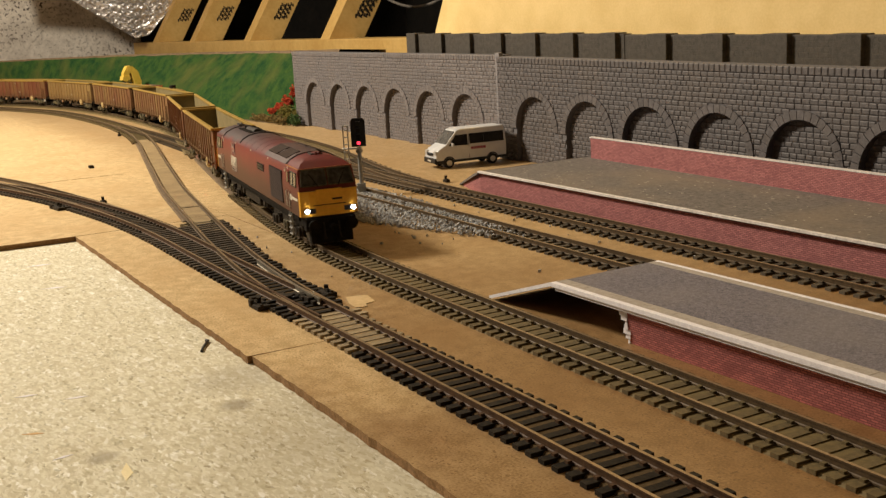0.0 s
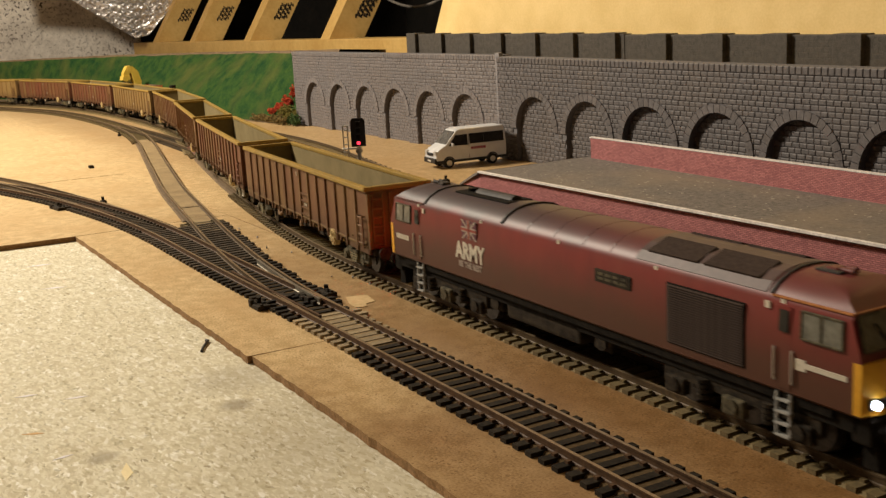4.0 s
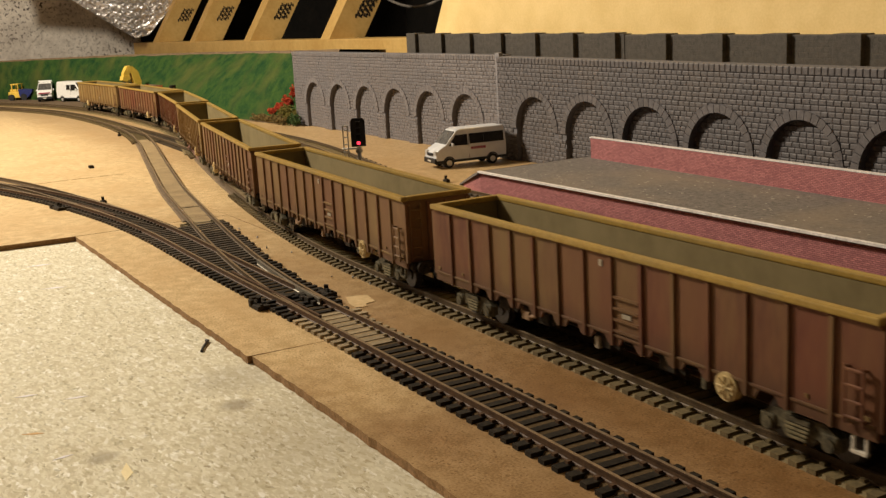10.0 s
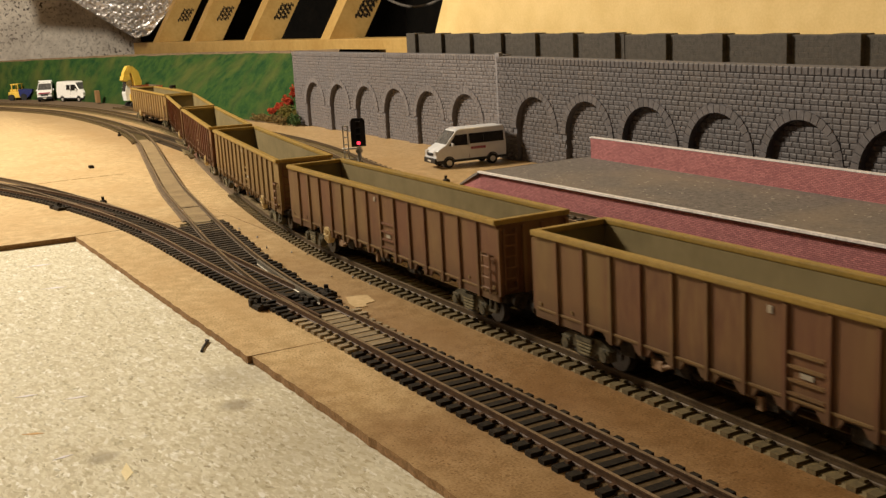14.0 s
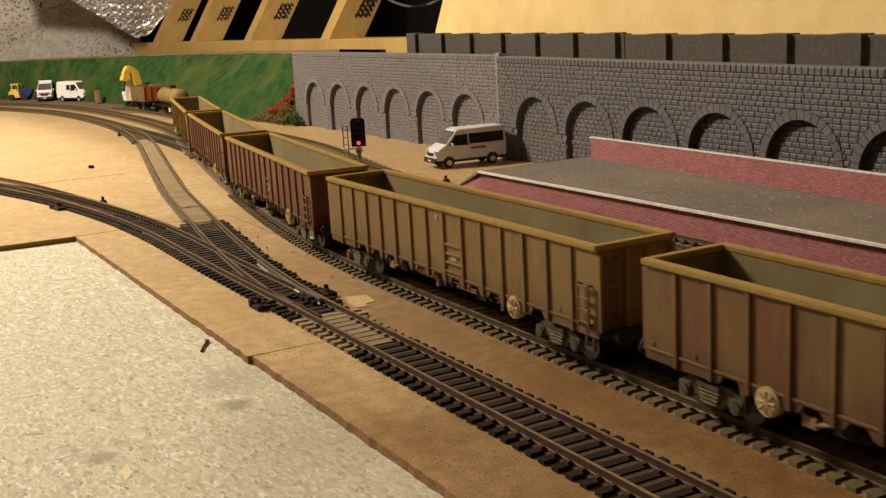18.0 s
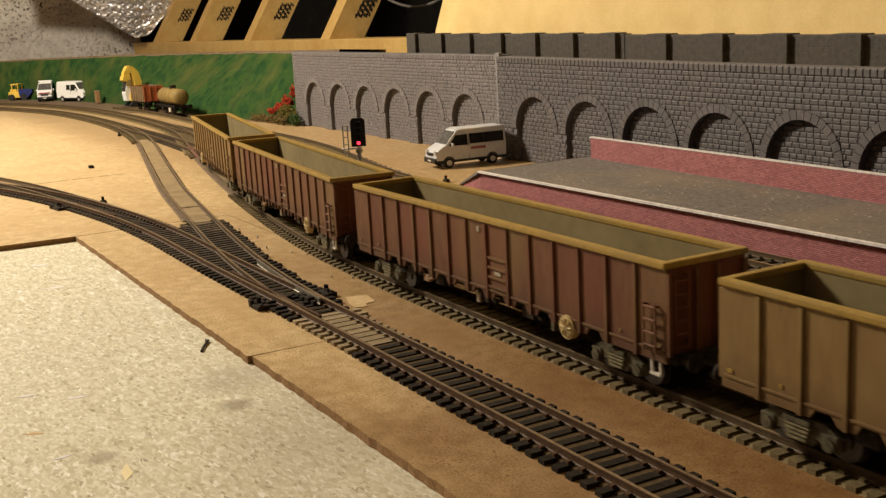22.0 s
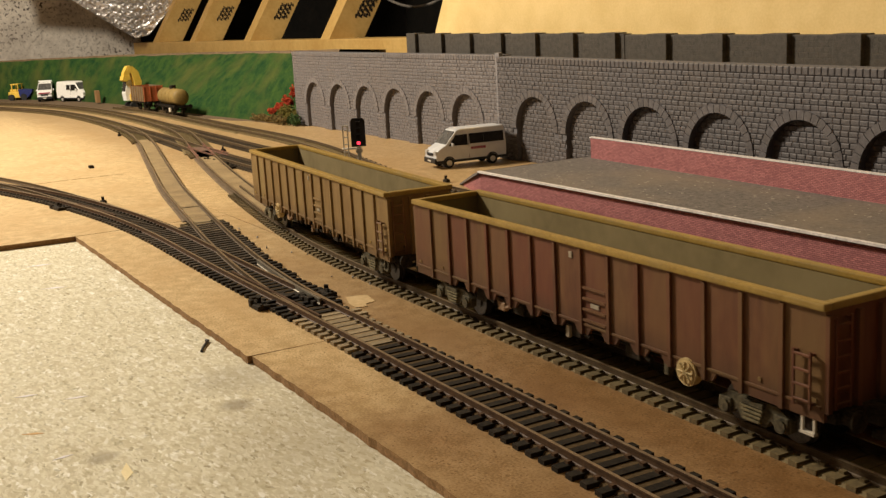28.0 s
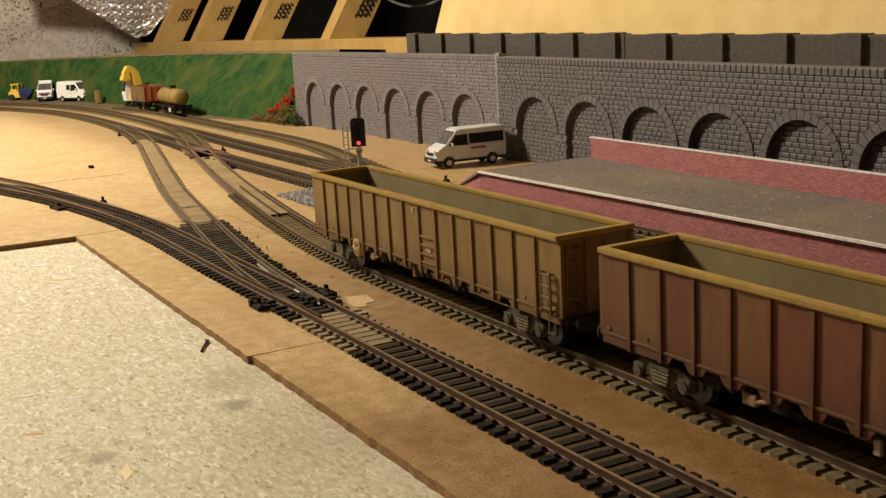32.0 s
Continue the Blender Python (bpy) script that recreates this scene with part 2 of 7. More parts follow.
def oversprayed(m, colour):
    """Brown track paint blown over the board, in a band round the main line that thins out leftwards."""
    n, l = m.node_tree.nodes, m.node_tree.links
    b = n["Principled BSDF"]
    old = b.inputs["Base Color"].links[0].from_socket
    tc = n.new("ShaderNodeTexCoord")
    sep = n.new("ShaderNodeSeparateXYZ")
    ns = n.new("ShaderNodeTexNoise")
    ns.inputs["Scale"].default_value, ns.inputs["Detail"].default_value = 14, 5
    l.new(tc.outputs["Object"], sep.inputs[0])
    l.new(tc.outputs["Object"], ns.inputs["Vector"])
    wob = n.new("ShaderNodeMath")
    wob.operation, wob.inputs[1].default_value, wob.inputs[2].default_value = "MULTIPLY_ADD", 0.30, -0.15
    l.new(ns.outputs["Fac"], wob.inputs[0])
    add = n.new("ShaderNodeMath")
    l.new(sep.outputs["X"], add.inputs[0])
    l.new(wob.outputs[0], add.inputs[1])
    rx = n.new("ShaderNodeMapRange")
    rx.interpolation_type = "SMOOTHSTEP"
    rx.inputs[1].default_value, rx.inputs[2].default_value, rx.inputs[3].default_value, rx.inputs[4].default_value = -1.00, -0.18, 0.0, 0.92
    l.new(add.outputs[0], rx.inputs[0])
    wide = n.new("ShaderNodeMath")
    wide.operation, wide.inputs[1].default_value, wide.inputs[2].default_value = "MULTIPLY_ADD", 0.06, -0.03
    l.new(ns.outputs["Fac"], wide.inputs[0])
    addy = n.new("ShaderNodeMath")
    l.new(sep.outputs["Y"], addy.inputs[0])
    l.new(wide.outputs[0], addy.inputs[1])
    ry = n.new("ShaderNodeMapRange")
    ry.interpolation_type = "SMOOTHSTEP"
    ry.inputs[1].default_value, ry.inputs[2].default_value, ry.inputs[3].default_value, ry.inputs[4].default_value = 0.162, 0.215, 0.12, 1.0
    l.new(addy.outputs[0], ry.inputs[0])
    both = n.new("ShaderNodeMath")
    both.operation = "MULTIPLY"
    l.new(rx.outputs[0], both.inputs[0])
    l.new(ry.outputs[0], both.inputs[1])
    near = n.new("ShaderNodeMapRange")  # heavier again towards the platform end
    near.interpolation_type = "SMOOTHSTEP"
    near.inputs[1].default_value, near.inputs[2].default_value, near.inputs[3].default_value, near.inputs[4].default_value = -0.50, -0.20, 0.0, 0.85
    l.new(add.outputs[0], near.inputs[0])
    most = n.new("ShaderNodeMath")
    most.operation = "MAXIMUM"
    l.new(both.outputs[0], most.inputs[0])
    l.new(near.outputs[0], most.inputs[1])
    yard = n.new("ShaderNodeMapRange")  # a lighter dusting over the yard behind the main line
    yard.interpolation_type = "SMOOTHSTEP"
    yard.inputs[1].default_value, yard.inputs[2].default_value, yard.inputs[3].default_value, yard.inputs[4].default_value = 0.25, 0.34, 0.0, 0.46
    l.new(addy.outputs[0], yard.inputs[0])
    every = n.new("ShaderNodeMath")
    every.operation = "MAXIMUM"
    l.new(most.outputs[0], every.inputs[0])
    l.new(yard.outputs[0], every.inputs[1])
    mx = n.new("ShaderNodeMix")
    mx.data_type = "RGBA"
    l.new(every.outputs[0], mx.inputs["Factor"])
    l.new(old, mx.inputs[6])
    mx.inputs[7].default_value = (*colour, 1)
    mx.blend_type = "MULTIPLY"
    l.new(mx.outputs[2], b.inputs["Base Color"])


oversprayed(M["board"], (0.305, 0.201, 0.113))


def mesh_of(bm, name, material, smooth=False):
    bmesh.ops.recalc_face_normals(bm, faces=bm.faces)
    me = bpy.data.meshes.new(name)
    bm.to_mesh(me)
    bm.free()
    for one in (material if isinstance(material, (list, tuple)) else [material]):
        me.materials.append(one)
    if smooth:
        me.polygons.foreach_set("use_smooth", [True] * len(me.polygons))
        if smooth == "edges":
            me.set_sharp_from_angle(angle=radians(38))
    return me


def part(name, bm, material, parent=None, label="", smooth=False, place=None):
    ob = new(name, mesh_of(bm, name, material, smooth))
    if parent:
        ob.parent = parent
    if place is not None:
        ob.matrix_basis = place
    if label:
        ob["label"] = label
    return ob


def piece(name, me, parent, place, label=""):
    """One more object on a shared mesh."""
    ob = new(name, me)
    ob.parent = parent
    ob.matrix_basis = place
    if label:
        ob["label"] = label
    return ob


def thing(name, label, category, place=None, group="", kind=""):
    ob = new(name)
    ob.empty_display_size = 0.01
    if place is not None:
        ob.matrix_basis = place
    return tagged(ob, label, category, group, kind)


# ---- routes of the tracks ----
class Route:
    """A smooth line through points of the plan, walked by arc length from its first point."""

    def __init__(self, pts):
        p = [Vector(a) for a in pts]
        p = [2 * p[0] - p[1]] + p + [2 * p[-1] - p[-2]]
        fine = []
        for i in range(1, len(p) - 2):
            for k in range(24):
                t = k / 24
                fine.append(0.5 * (2 * p[i] + (p[i + 1] - p[i - 1]) * t + (2 * p[i - 1] - 5 * p[i] + 4 * p[i + 1] - p[i + 2]) * t * t
                                   + (3 * p[i] - p[i - 1] - 3 * p[i + 1] + p[i + 2]) * t ** 3))
        fine.append(p[-2])
        xy = np.array([tuple(v) for v in fine])
        s = np.concatenate([[0], np.cumsum(np.hypot(*np.diff(xy, axis=0).T))])
        self.length = s[-1]
        self.s = np.arange(0, self.length, 0.004)
        x, y = np.interp(self.s, s, xy[:, 0]), np.interp(self.s, s, xy[:, 1])
        w = np.hanning(31)
        w /= w.sum()
        pad = lambda a: np.concatenate([2 * a[0] - a[15:0:-1], a, 2 * a[-1] - a[-2:-17:-1]])
        self.x, self.y = np.convolve(pad(x), w, "valid"), np.convolve(pad(y), w, "valid")

    def at(self, s):
        return Vector((float(np.interp(s, self.s, self.x)), float(np.interp(s, self.s, self.y))))

    def turn(self, s):
        d = self.at(s + 0.004) - self.at(s - 0.004)
        return math.atan2(d.y, d.x)

    def near(self, p):
        d = np.hypot(self.x - p[0], self.y - p[1])
        i = int(d.argmin())
        return self.s[i], float(d[i])


# every route runs leftwards, away from the platforms
MAIN = Route([(0.50, 0.2376), (0.20, 0.2404), (-0.10, 0.2433), (-0.30, 0.2452), (-0.42, 0.2463), (-0.50, 0.2477), (-0.56, 0.2503), (-0.60, 0.2533), (-0.665, 0.261),
              (-0.735, 0.2715), (-0.81, 0.284), (-0.90, 0.300), (-1.03, 0.3255), (-1.17, 0.3545), (-1.30, 0.384), (-1.42, 0.406),
              (-1.56, 0.418), (-1.70, 0.4225), (-1.86, 0.422), (-2.03, 0.412), (-2.18, 0.391), (-2.30, 0.361), (-2.42, 0.319),
              (-2.52, 0.268), (-2.60, 0.206), (-2.66, 0.132), (-2.69, 0.05), (-2.69, -0.04), (-2.67, -0.14), (-2.63, -0.25)])
SIDING = Route([(0.30, 0.1862), (0.0, 0.1868), (-0.30, 0.1874), (-0.45, 0.1877), (-0.54, 0.1866), (-0.61, 0.1862), (-0.66, 0.1867), (-0.70, 0.1867), (-0.735, 0.1855),
                (-0.80, 0.1815), (-0.858, 0.1742), (-0.923, 0.1645), (-0.978, 0.1526), (-1.035, 0.138), (-1.12, 0.113), (-1.25, 0.072)])
SPUR = Route([(-0.78, 0.1830), (-0.8515, 0.1772), (-0.907, 0.1695), (-0.979, 0.1600), (-1.053, 0.1478), (-1.112, 0.1345), (-1.30, 0.090)])
LINK = Route([(-0.44, 0.1877), (-0.50, 0.1893), (-0.58, 0.1965), (-0.66, 0.2075), (-0.74, 0.2205), (-0.82, 0.234), (-0.90, 0.2475), (-1.0, 0.268),
              (-1.11, 0.291), (-1.23, 0.3165), (-1.33, 0.337), (-1.43, 0.3535), (-1.53, 0.364), (-1.64, 0.371), (-1.83, 0.371), (-2.0, 0.36),
              (-2.13, 0.336), (-2.26, 0.303), (-2.38, 0.262)])
LOOP = Route([(0.30, 0.3521), (0.0, 0.3526), (-0.30, 0.353), (-0.55, 0.353), (-0.80, 0.353), (-1.0, 0.353), (-1.18, 0.357), (-1.34, 0.366), (-1.50, 0.3685), (-1.64, 0.3708)])
BAY = Route([(0.30, 0.4020), (0.0, 0.4026), (-0.30, 0.4032), (-0.55, 0.4035), (-0.75, 0.404), (-0.95, 0.4045), (-1.14, 0.4075), (-1.37, 0.4145), (-1.56, 0.418)])
BACK = Route([(-0.72, 0.404), (-0.80, 0.4095), (-0.90, 0.4245), (-1.01, 0.447), (-1.11, 0.461), (-1.21, 0.468), (-1.31, 0.470), (-1.42, 0.472),
              (-1.56, 0.476), (-1.70, 0.481), (-1.84, 0.478), (-2.0, 0.462)])
RAIL_TOP = 0.0045


def rail_mesh(route, s0, s1, side, lift=0.0, step=0.012):
    """A bullhead rail swept along a route, side in metres from its centre line (right of the way is positive y at home)."""
    bm = bmesh.new()
    section = ((-0.0008, 0.0013), (0.0008, 0.0013), (0.0007, 0.0018), (0.00035, 0.0021), (0.00035, 0.0036), (0.0006, 0.0038),
               (0.0006, 0.0045), (-0.0006, 0.0045), (-0.0006, 0.0038), (-0.00035, 0.0036), (-0.00035, 0.0021), (-0.0007, 0.0018))
    n = max(2, int((s1 - s0) / step) + 1)
    rings = []
    for i in range(n + 1):
        s = s0 + (s1 - s0) * i / n
        c, a = route.at(s), route.turn(s)
        nx, ny = math.sin(a), -math.cos(a)
        rings.append([bm.verts.new((c.x + nx * (side + u), c.y + ny * (side + u), w + lift)) for u, w in section])
    for a, b in zip(rings, rings[1:]):
        for k in range(len(section)):
            j = (k + 1) % len(section)
            bm.faces.new((a[k], a[j], b[j], b[k])).material_index = 1 if k == 6 else 0
    bm.faces.new(rings[0])
    bm.faces.new(rings[-1][::-1])
    return bm


def sleeper_mesh(name, length, width, height, material):
    bm = bmesh.new()
    h = length / 2
    box(bm, -width / 2, width / 2, -h, h, 0.0, height)
    if length < 0.032:
        for y in (-0.0083, 0.0083):  # chairs that hold the rails
            for k in (-1, 1):
                box(bm, -0.0009, 0.0009, y + k * 0.0017 - 0.0008, y + k * 0.0017 + 0.0008, height, height + 0.0009)
    for f in list(bm.faces)[6:]:
        f.material_index = 1
    return mesh_of(bm, name, [material, M["rust"] if material is M["sleeper_black"] else material])


def railway(name, label, route, s0, s1, rail_mat, sleeper_mat, pitch, mate=None, skip=None, lift=0.0, height=0.0016, width=0.0034, beds=(), half=0.0150, tint=(), buried=(9.0, 9.0)):
    """A track with two rails and its sleepers; beside a mate the sleepers reach across both, and skip leaves out those that another track carries."""
    t = thing(name, label, "track", kind="structure")
    for side in (-0.0083, 0.0083):
        part("rail", rail_mesh(route, s0, s1, side, lift), [rail_mat, M["rail_top"]], t)
    shared, s, k = {}, s0 + pitch / 2, 0
    while s < s1:
        c, a = route.at(s), route.turn(s)
        far, key, mid = 0.0, 0, 0.0
        if mate is not None:
            sm, gap = mate.near(c)
            if 0.0015 < gap < 0.033 and 0.004 < sm < mate.length - 0.02:
                q = mate.at(sm) - c
                sign = 1 if (-math.sin(a) * q.x + math.cos(a) * q.y) > 0 else -1
                key = sign * (int(gap / 0.003) + 1)
                far, mid = abs(key) * 0.003, sign * abs(key) * 0.0015
        busy = skip is not None and skip.near(c)[1] < 0.033 and s < 0.5
        if not busy and not buried[0] < s < buried[1]:
            paint = sleeper_mat
            for other, x0, x1 in tint:
                if x0 < c.x < x1:
                    paint = other
            key = (key, paint.name)
            if key not in shared:
                shared[key] = sleeper_mesh("sleeper", 2 * half + far, width, height, paint)
            jit = 0.0003 * math.sin(k * 12.9898)
            piece("sleeper", shared[key], t, Matrix.Translation((c.x, c.y, 0.0)) @ Matrix.Rotation(a + jit * 60, 4, "Z") @ Matrix.Translation((jit, mid, lift)))
        s += pitch
        k += 1
    for floor, wide, high, a0, a1 in beds:
        bm = bmesh.new()
        prev, n = None, max(1, int((a1 - a0) / 0.02))
        for i in range(n + 1):
            s = a0 + (a1 - a0) * i / n
            c, a = route.at(s), route.turn(s)
            nx, ny = math.sin(a), -math.cos(a)
            row = [bm.verts.new((c.x + nx * w, c.y + ny * w, z)) for w, z in ((-wide - 0.001, 0.0), (-wide, high), (wide, high), (wide + 0.001, 0.0))]
            if prev:
                for q in range(3):
                    bm.faces.new((prev[q], prev[q + 1], row[q + 1], row[q]))
            prev = row
        part("track_floor", bm, floor, t)
    return t

# ---- the loft that closes the place ----
def slab(name, label, x0, x1, y0, y1, z0, z1, material):
    bm = bmesh.new()
    box(bm, x0, x1, y0, y1, z0, z1)
    return tagged(part(name, bm, material), label, "wall" if "wall" in name else name.split("_")[0], kind="structure")


slab("floor", "dark boarded loft floor far below the layout", -3.7, 2.2, -2.4, 2.1, -0.95, -0.90, M["loft"])
slab("ceiling", "boarded loft ceiling", -3.7, 2.2, -2.4, 2.1, 1.45, 1.50, M["loft"])
slab("wall_west", "rough white plaster gable wall with dark specks", -3.68, -3.60, -2.4, 0.935, -0.9, 1.45, M["plaster"])
# panel coloured with the darkness of the unlit space past the gable
slab("wall_west_gap", "near-black panel for the dark void past the gable wall", -3.68, -3.61, 0.935, 1.95, -0.9, 1.45, M["void"])
slab("wall_east", "brown boarded loft wall", 2.1, 2.18, -2.4, 2.0, -0.9, 1.45, M["loft"])
slab("wall_south", "brown boarded loft wall", -3.6, 2.1, -2.4, -2.32, -0.9, 1.45, M["loft"])
# same near-black panel in place of the unlit depth behind the rafters
slab("wall_north", "near-black panel for the dark void behind the rafters", -3.6, 2.1, 1.90, 1.98, -0.9, 1.45, M["void"])


def ragged(x0, x1, n, y, seed, amp=0.0004):
    rnd = random.Random(seed)
    return [(x0 + (x1 - x0) * i / n, y + rnd.uniform(-amp, amp)) for i in range(n + 1)]


def sheet(name, outline, z0, z1, top, side, label, parent=None):
    bm = bmesh.new()
    prism(bm, outline, "z", z0, z1)
    bmesh.ops.recalc_face_normals(bm, faces=bm.faces)
    for f in bm.faces:
        f.material_index = 0 if abs(f.normal.z) > 0.5 else 1
    ob = part(name, bm, [top, side], parent)
    if parent is None:
        tagged(ob, label, "board", kind="structure")
    return ob


sheet("baseboard", [(-3.4, -1.0), (1.2, -1.0), (1.2, 0.66), (-3.4, 0.66)], -0.0215, -0.0035, M["chip"], M["board_edge"],
      "pale flaky chipboard baseboard with speckled shavings")
cover = thing("board_cover", "thin brown hardboard sheets laid over the chipboard", "board", kind="structure")
G = 0.00045
edge = ragged(-0.42 + G, 0.9, 300, 0.1405, 3)
sheet("hardboard_sheet", edge + [(0.9, 0.2458), (-0.42 + G, 0.2458)], -0.0034, 0.0, M["board"], M["board_edge"], "", cover)
edge = ragged(-0.7600, -0.4206 - G, 96, 0.1390, 4)
sheet("hardboard_sheet", edge + [(-0.418 - G, 0.2458), (-0.7600, 0.2458)], -0.0034, -0.0001, M["board"], M["board_edge"], "", cover)
sheet("hardboard_sheet", [(-1.07 + G, -0.9), (-0.775, -0.9), (-0.7640, 0.091), (-0.7606, 0.1385), (-0.7606, 0.2458), (-1.066 + G, 0.2458)],
      -0.0034, 0.0, M["board"], M["board_edge"], "", cover)
sheet("hardboard_sheet", [(-1.49, -0.9), (-1.07 - G, -0.9), (-1.066 - G, 0.2458), (-1.39, 0.2458), (-1.435, 0.19)], -0.0034, 0.0001, M["board"], M["board_edge"], "", cover)
sheet("hardboard_sheet", [(-3.3, -0.9), (-1.491, -0.9), (-1.4355, 0.19), (-1.3905, 0.2458), (-3.3, 0.2458)], -0.0034, 0.0, M["board"], M["board_edge"], "", cover)
sheet("hardboard_sheet", [(-0.755, 0.2463), (0.9, 0.2463), (0.9, 0.66), (-0.755, 0.66)], -0.0034, 0.0, M["board"], M["board_edge"], "", cover)
sheet("hardboard_sheet", [(-3.3, 0.2463), (-0.7555, 0.2463), (-0.7555, 0.66), (-3.3, 0.66)], -0.0034, -0.0002, M["board"], M["board_edge"], "", cover)

# ---- tracks ----
def where(route, x, y):
    return route.near((x, y))[0]


m0, m1, m2 = where(MAIN, -0.56, 0.25), where(MAIN, -0.72, 0.27), where(MAIN, -1.16, 0.352)
railway("main_track", "brown sprayed model railway track with weathered sleepers", MAIN, 0.1, 3.10, M["rail_brown"], M["sleeper_brown"], 0.0070, buried=(where(MAIN, -0.84, 0.29), m2 - 0.04),
        beds=((M["bed_brown"], 0.0138, 0.0008, 0.1, m1), (M["bed_brown"], 0.0076, 0.0012, 0.1, m0), (M["bed_brown"], 0.0076, 0.0013, m0, m1), (M["bed_tan"], 0.0074, 0.0030, m1, m2), (M["earth"], 0.0112, 0.0008, m1 + 0.1, m2), (M["bed_brown"], 0.0165, 0.0014, m2, 3.1), (M["rust_bed"], 0.0078, 0.0030, where(MAIN, -1.10, 0.340), where(MAIN, -1.20, 0.361))))
railway("siding_track", "rusty railed model track on black sleepers", SIDING, 0.05, SIDING.length - 0.01, M["rust"], M["sleeper_black"], 0.0070, mate=LINK, lift=-0.0001,
        beds=((M["bed_dusted"], 0.0100, 0.0011, 0.05, where(SIDING, -0.60, 0.186)), (M["bed_tan"], 0.0074, 0.0013, where(SIDING, -0.397, 0.187), where(SIDING, -0.457, 0.187))), height=0.0017, tint=((M["sleeper_tan"], -0.459, -0.395), (M["sleeper_dusty"], -2.0, -0.60)))
k0 = where(LINK, -0.735, 0.22)
railway("link_track", "rusty model track filled with tan scatter between its rails", LINK, 0.01, LINK.length - 0.01, M["rail_brown"], M["sleeper_brown"], 0.0070, skip=SIDING, lift=-0.0002, buried=(k0 + 0.010, where(LINK, -1.33, 0.337)),
        beds=((M["bed_tan"], 0.0074, 0.0011, k0 - 0.03, k0 + 0.03), (M["bed_tan"], 0.0074, 0.0013, k0 + 0.03, k0 + 0.08), (M["bed_tan"], 0.0074, 0.0018, k0 + 0.075, where(LINK, -1.36, 0.342)), (M["earth"], 0.0106, 0.0009, k0 + 0.02, where(LINK, -1.36, 0.342)), (M["bed_brown"], 0.0138, 0.0014, where(LINK, -1.36, 0.342), LINK.length - 0.02)))
railway("spur_track", "dark sleepered model track curving off the siding", SPUR, 0.01, SPUR.length - 0.01, M["rail_brown"], M["sleeper_dusty"], 0.0070, skip=SIDING, lift=-0.0003)
railway("loop_track", "dark sleepered model track beside the island platform", LOOP, 0.02, LOOP.length - 0.01, M["rail_brown"], M["sleeper_dark"], 0.0080, lift=-0.0004)
railway("bay_track", "dark sleepered model track along the far platform", BAY, 0.02, BAY.length - 0.01, M["rail_brown"], M["sleeper_dark"], 0.0080, mate=BACK, lift=-0.0002)
railway("back_track", "weathered model siding at the foot of the embankment", BACK, 0.01, BACK.length - 0.01, M["rail_brown"], M["sleeper_brown"], 0.0080, skip=BAY, lift=-0.0003,
        beds=((M["bed_brown"], 0.0175, 0.0010, 0.62, BACK.length - 0.02), (M["bed_brown"], 0.0138, 0.0012, 0.25, 0.62)))


# ---- arched retaining walls ----
def stone_block(bm, u0, u1, v0, v1, y, out, inset=0.0008):
    rings = []
    for k, deep in ((0.0, 0.0), (0.35, 0.72), (1.0, 1.0)):  # a rounded cushion face
        a, d = inset * k, out * deep
        rings.append([bm.verts.new(p) for p in ((u0 + a, y - d, v0 + a), (u1 - a, y - d, v0 + a), (u1 - a, y - d, v1 - a), (u0 + a, y - d, v1 - a))])
    bm.faces.new(rings[-1])
    for lo, hi in zip(rings, rings[1:]):
        for i in range(4):
            bm.faces.new((lo[i], lo[(i + 1) % 4], hi[(i + 1) % 4], hi[i]))


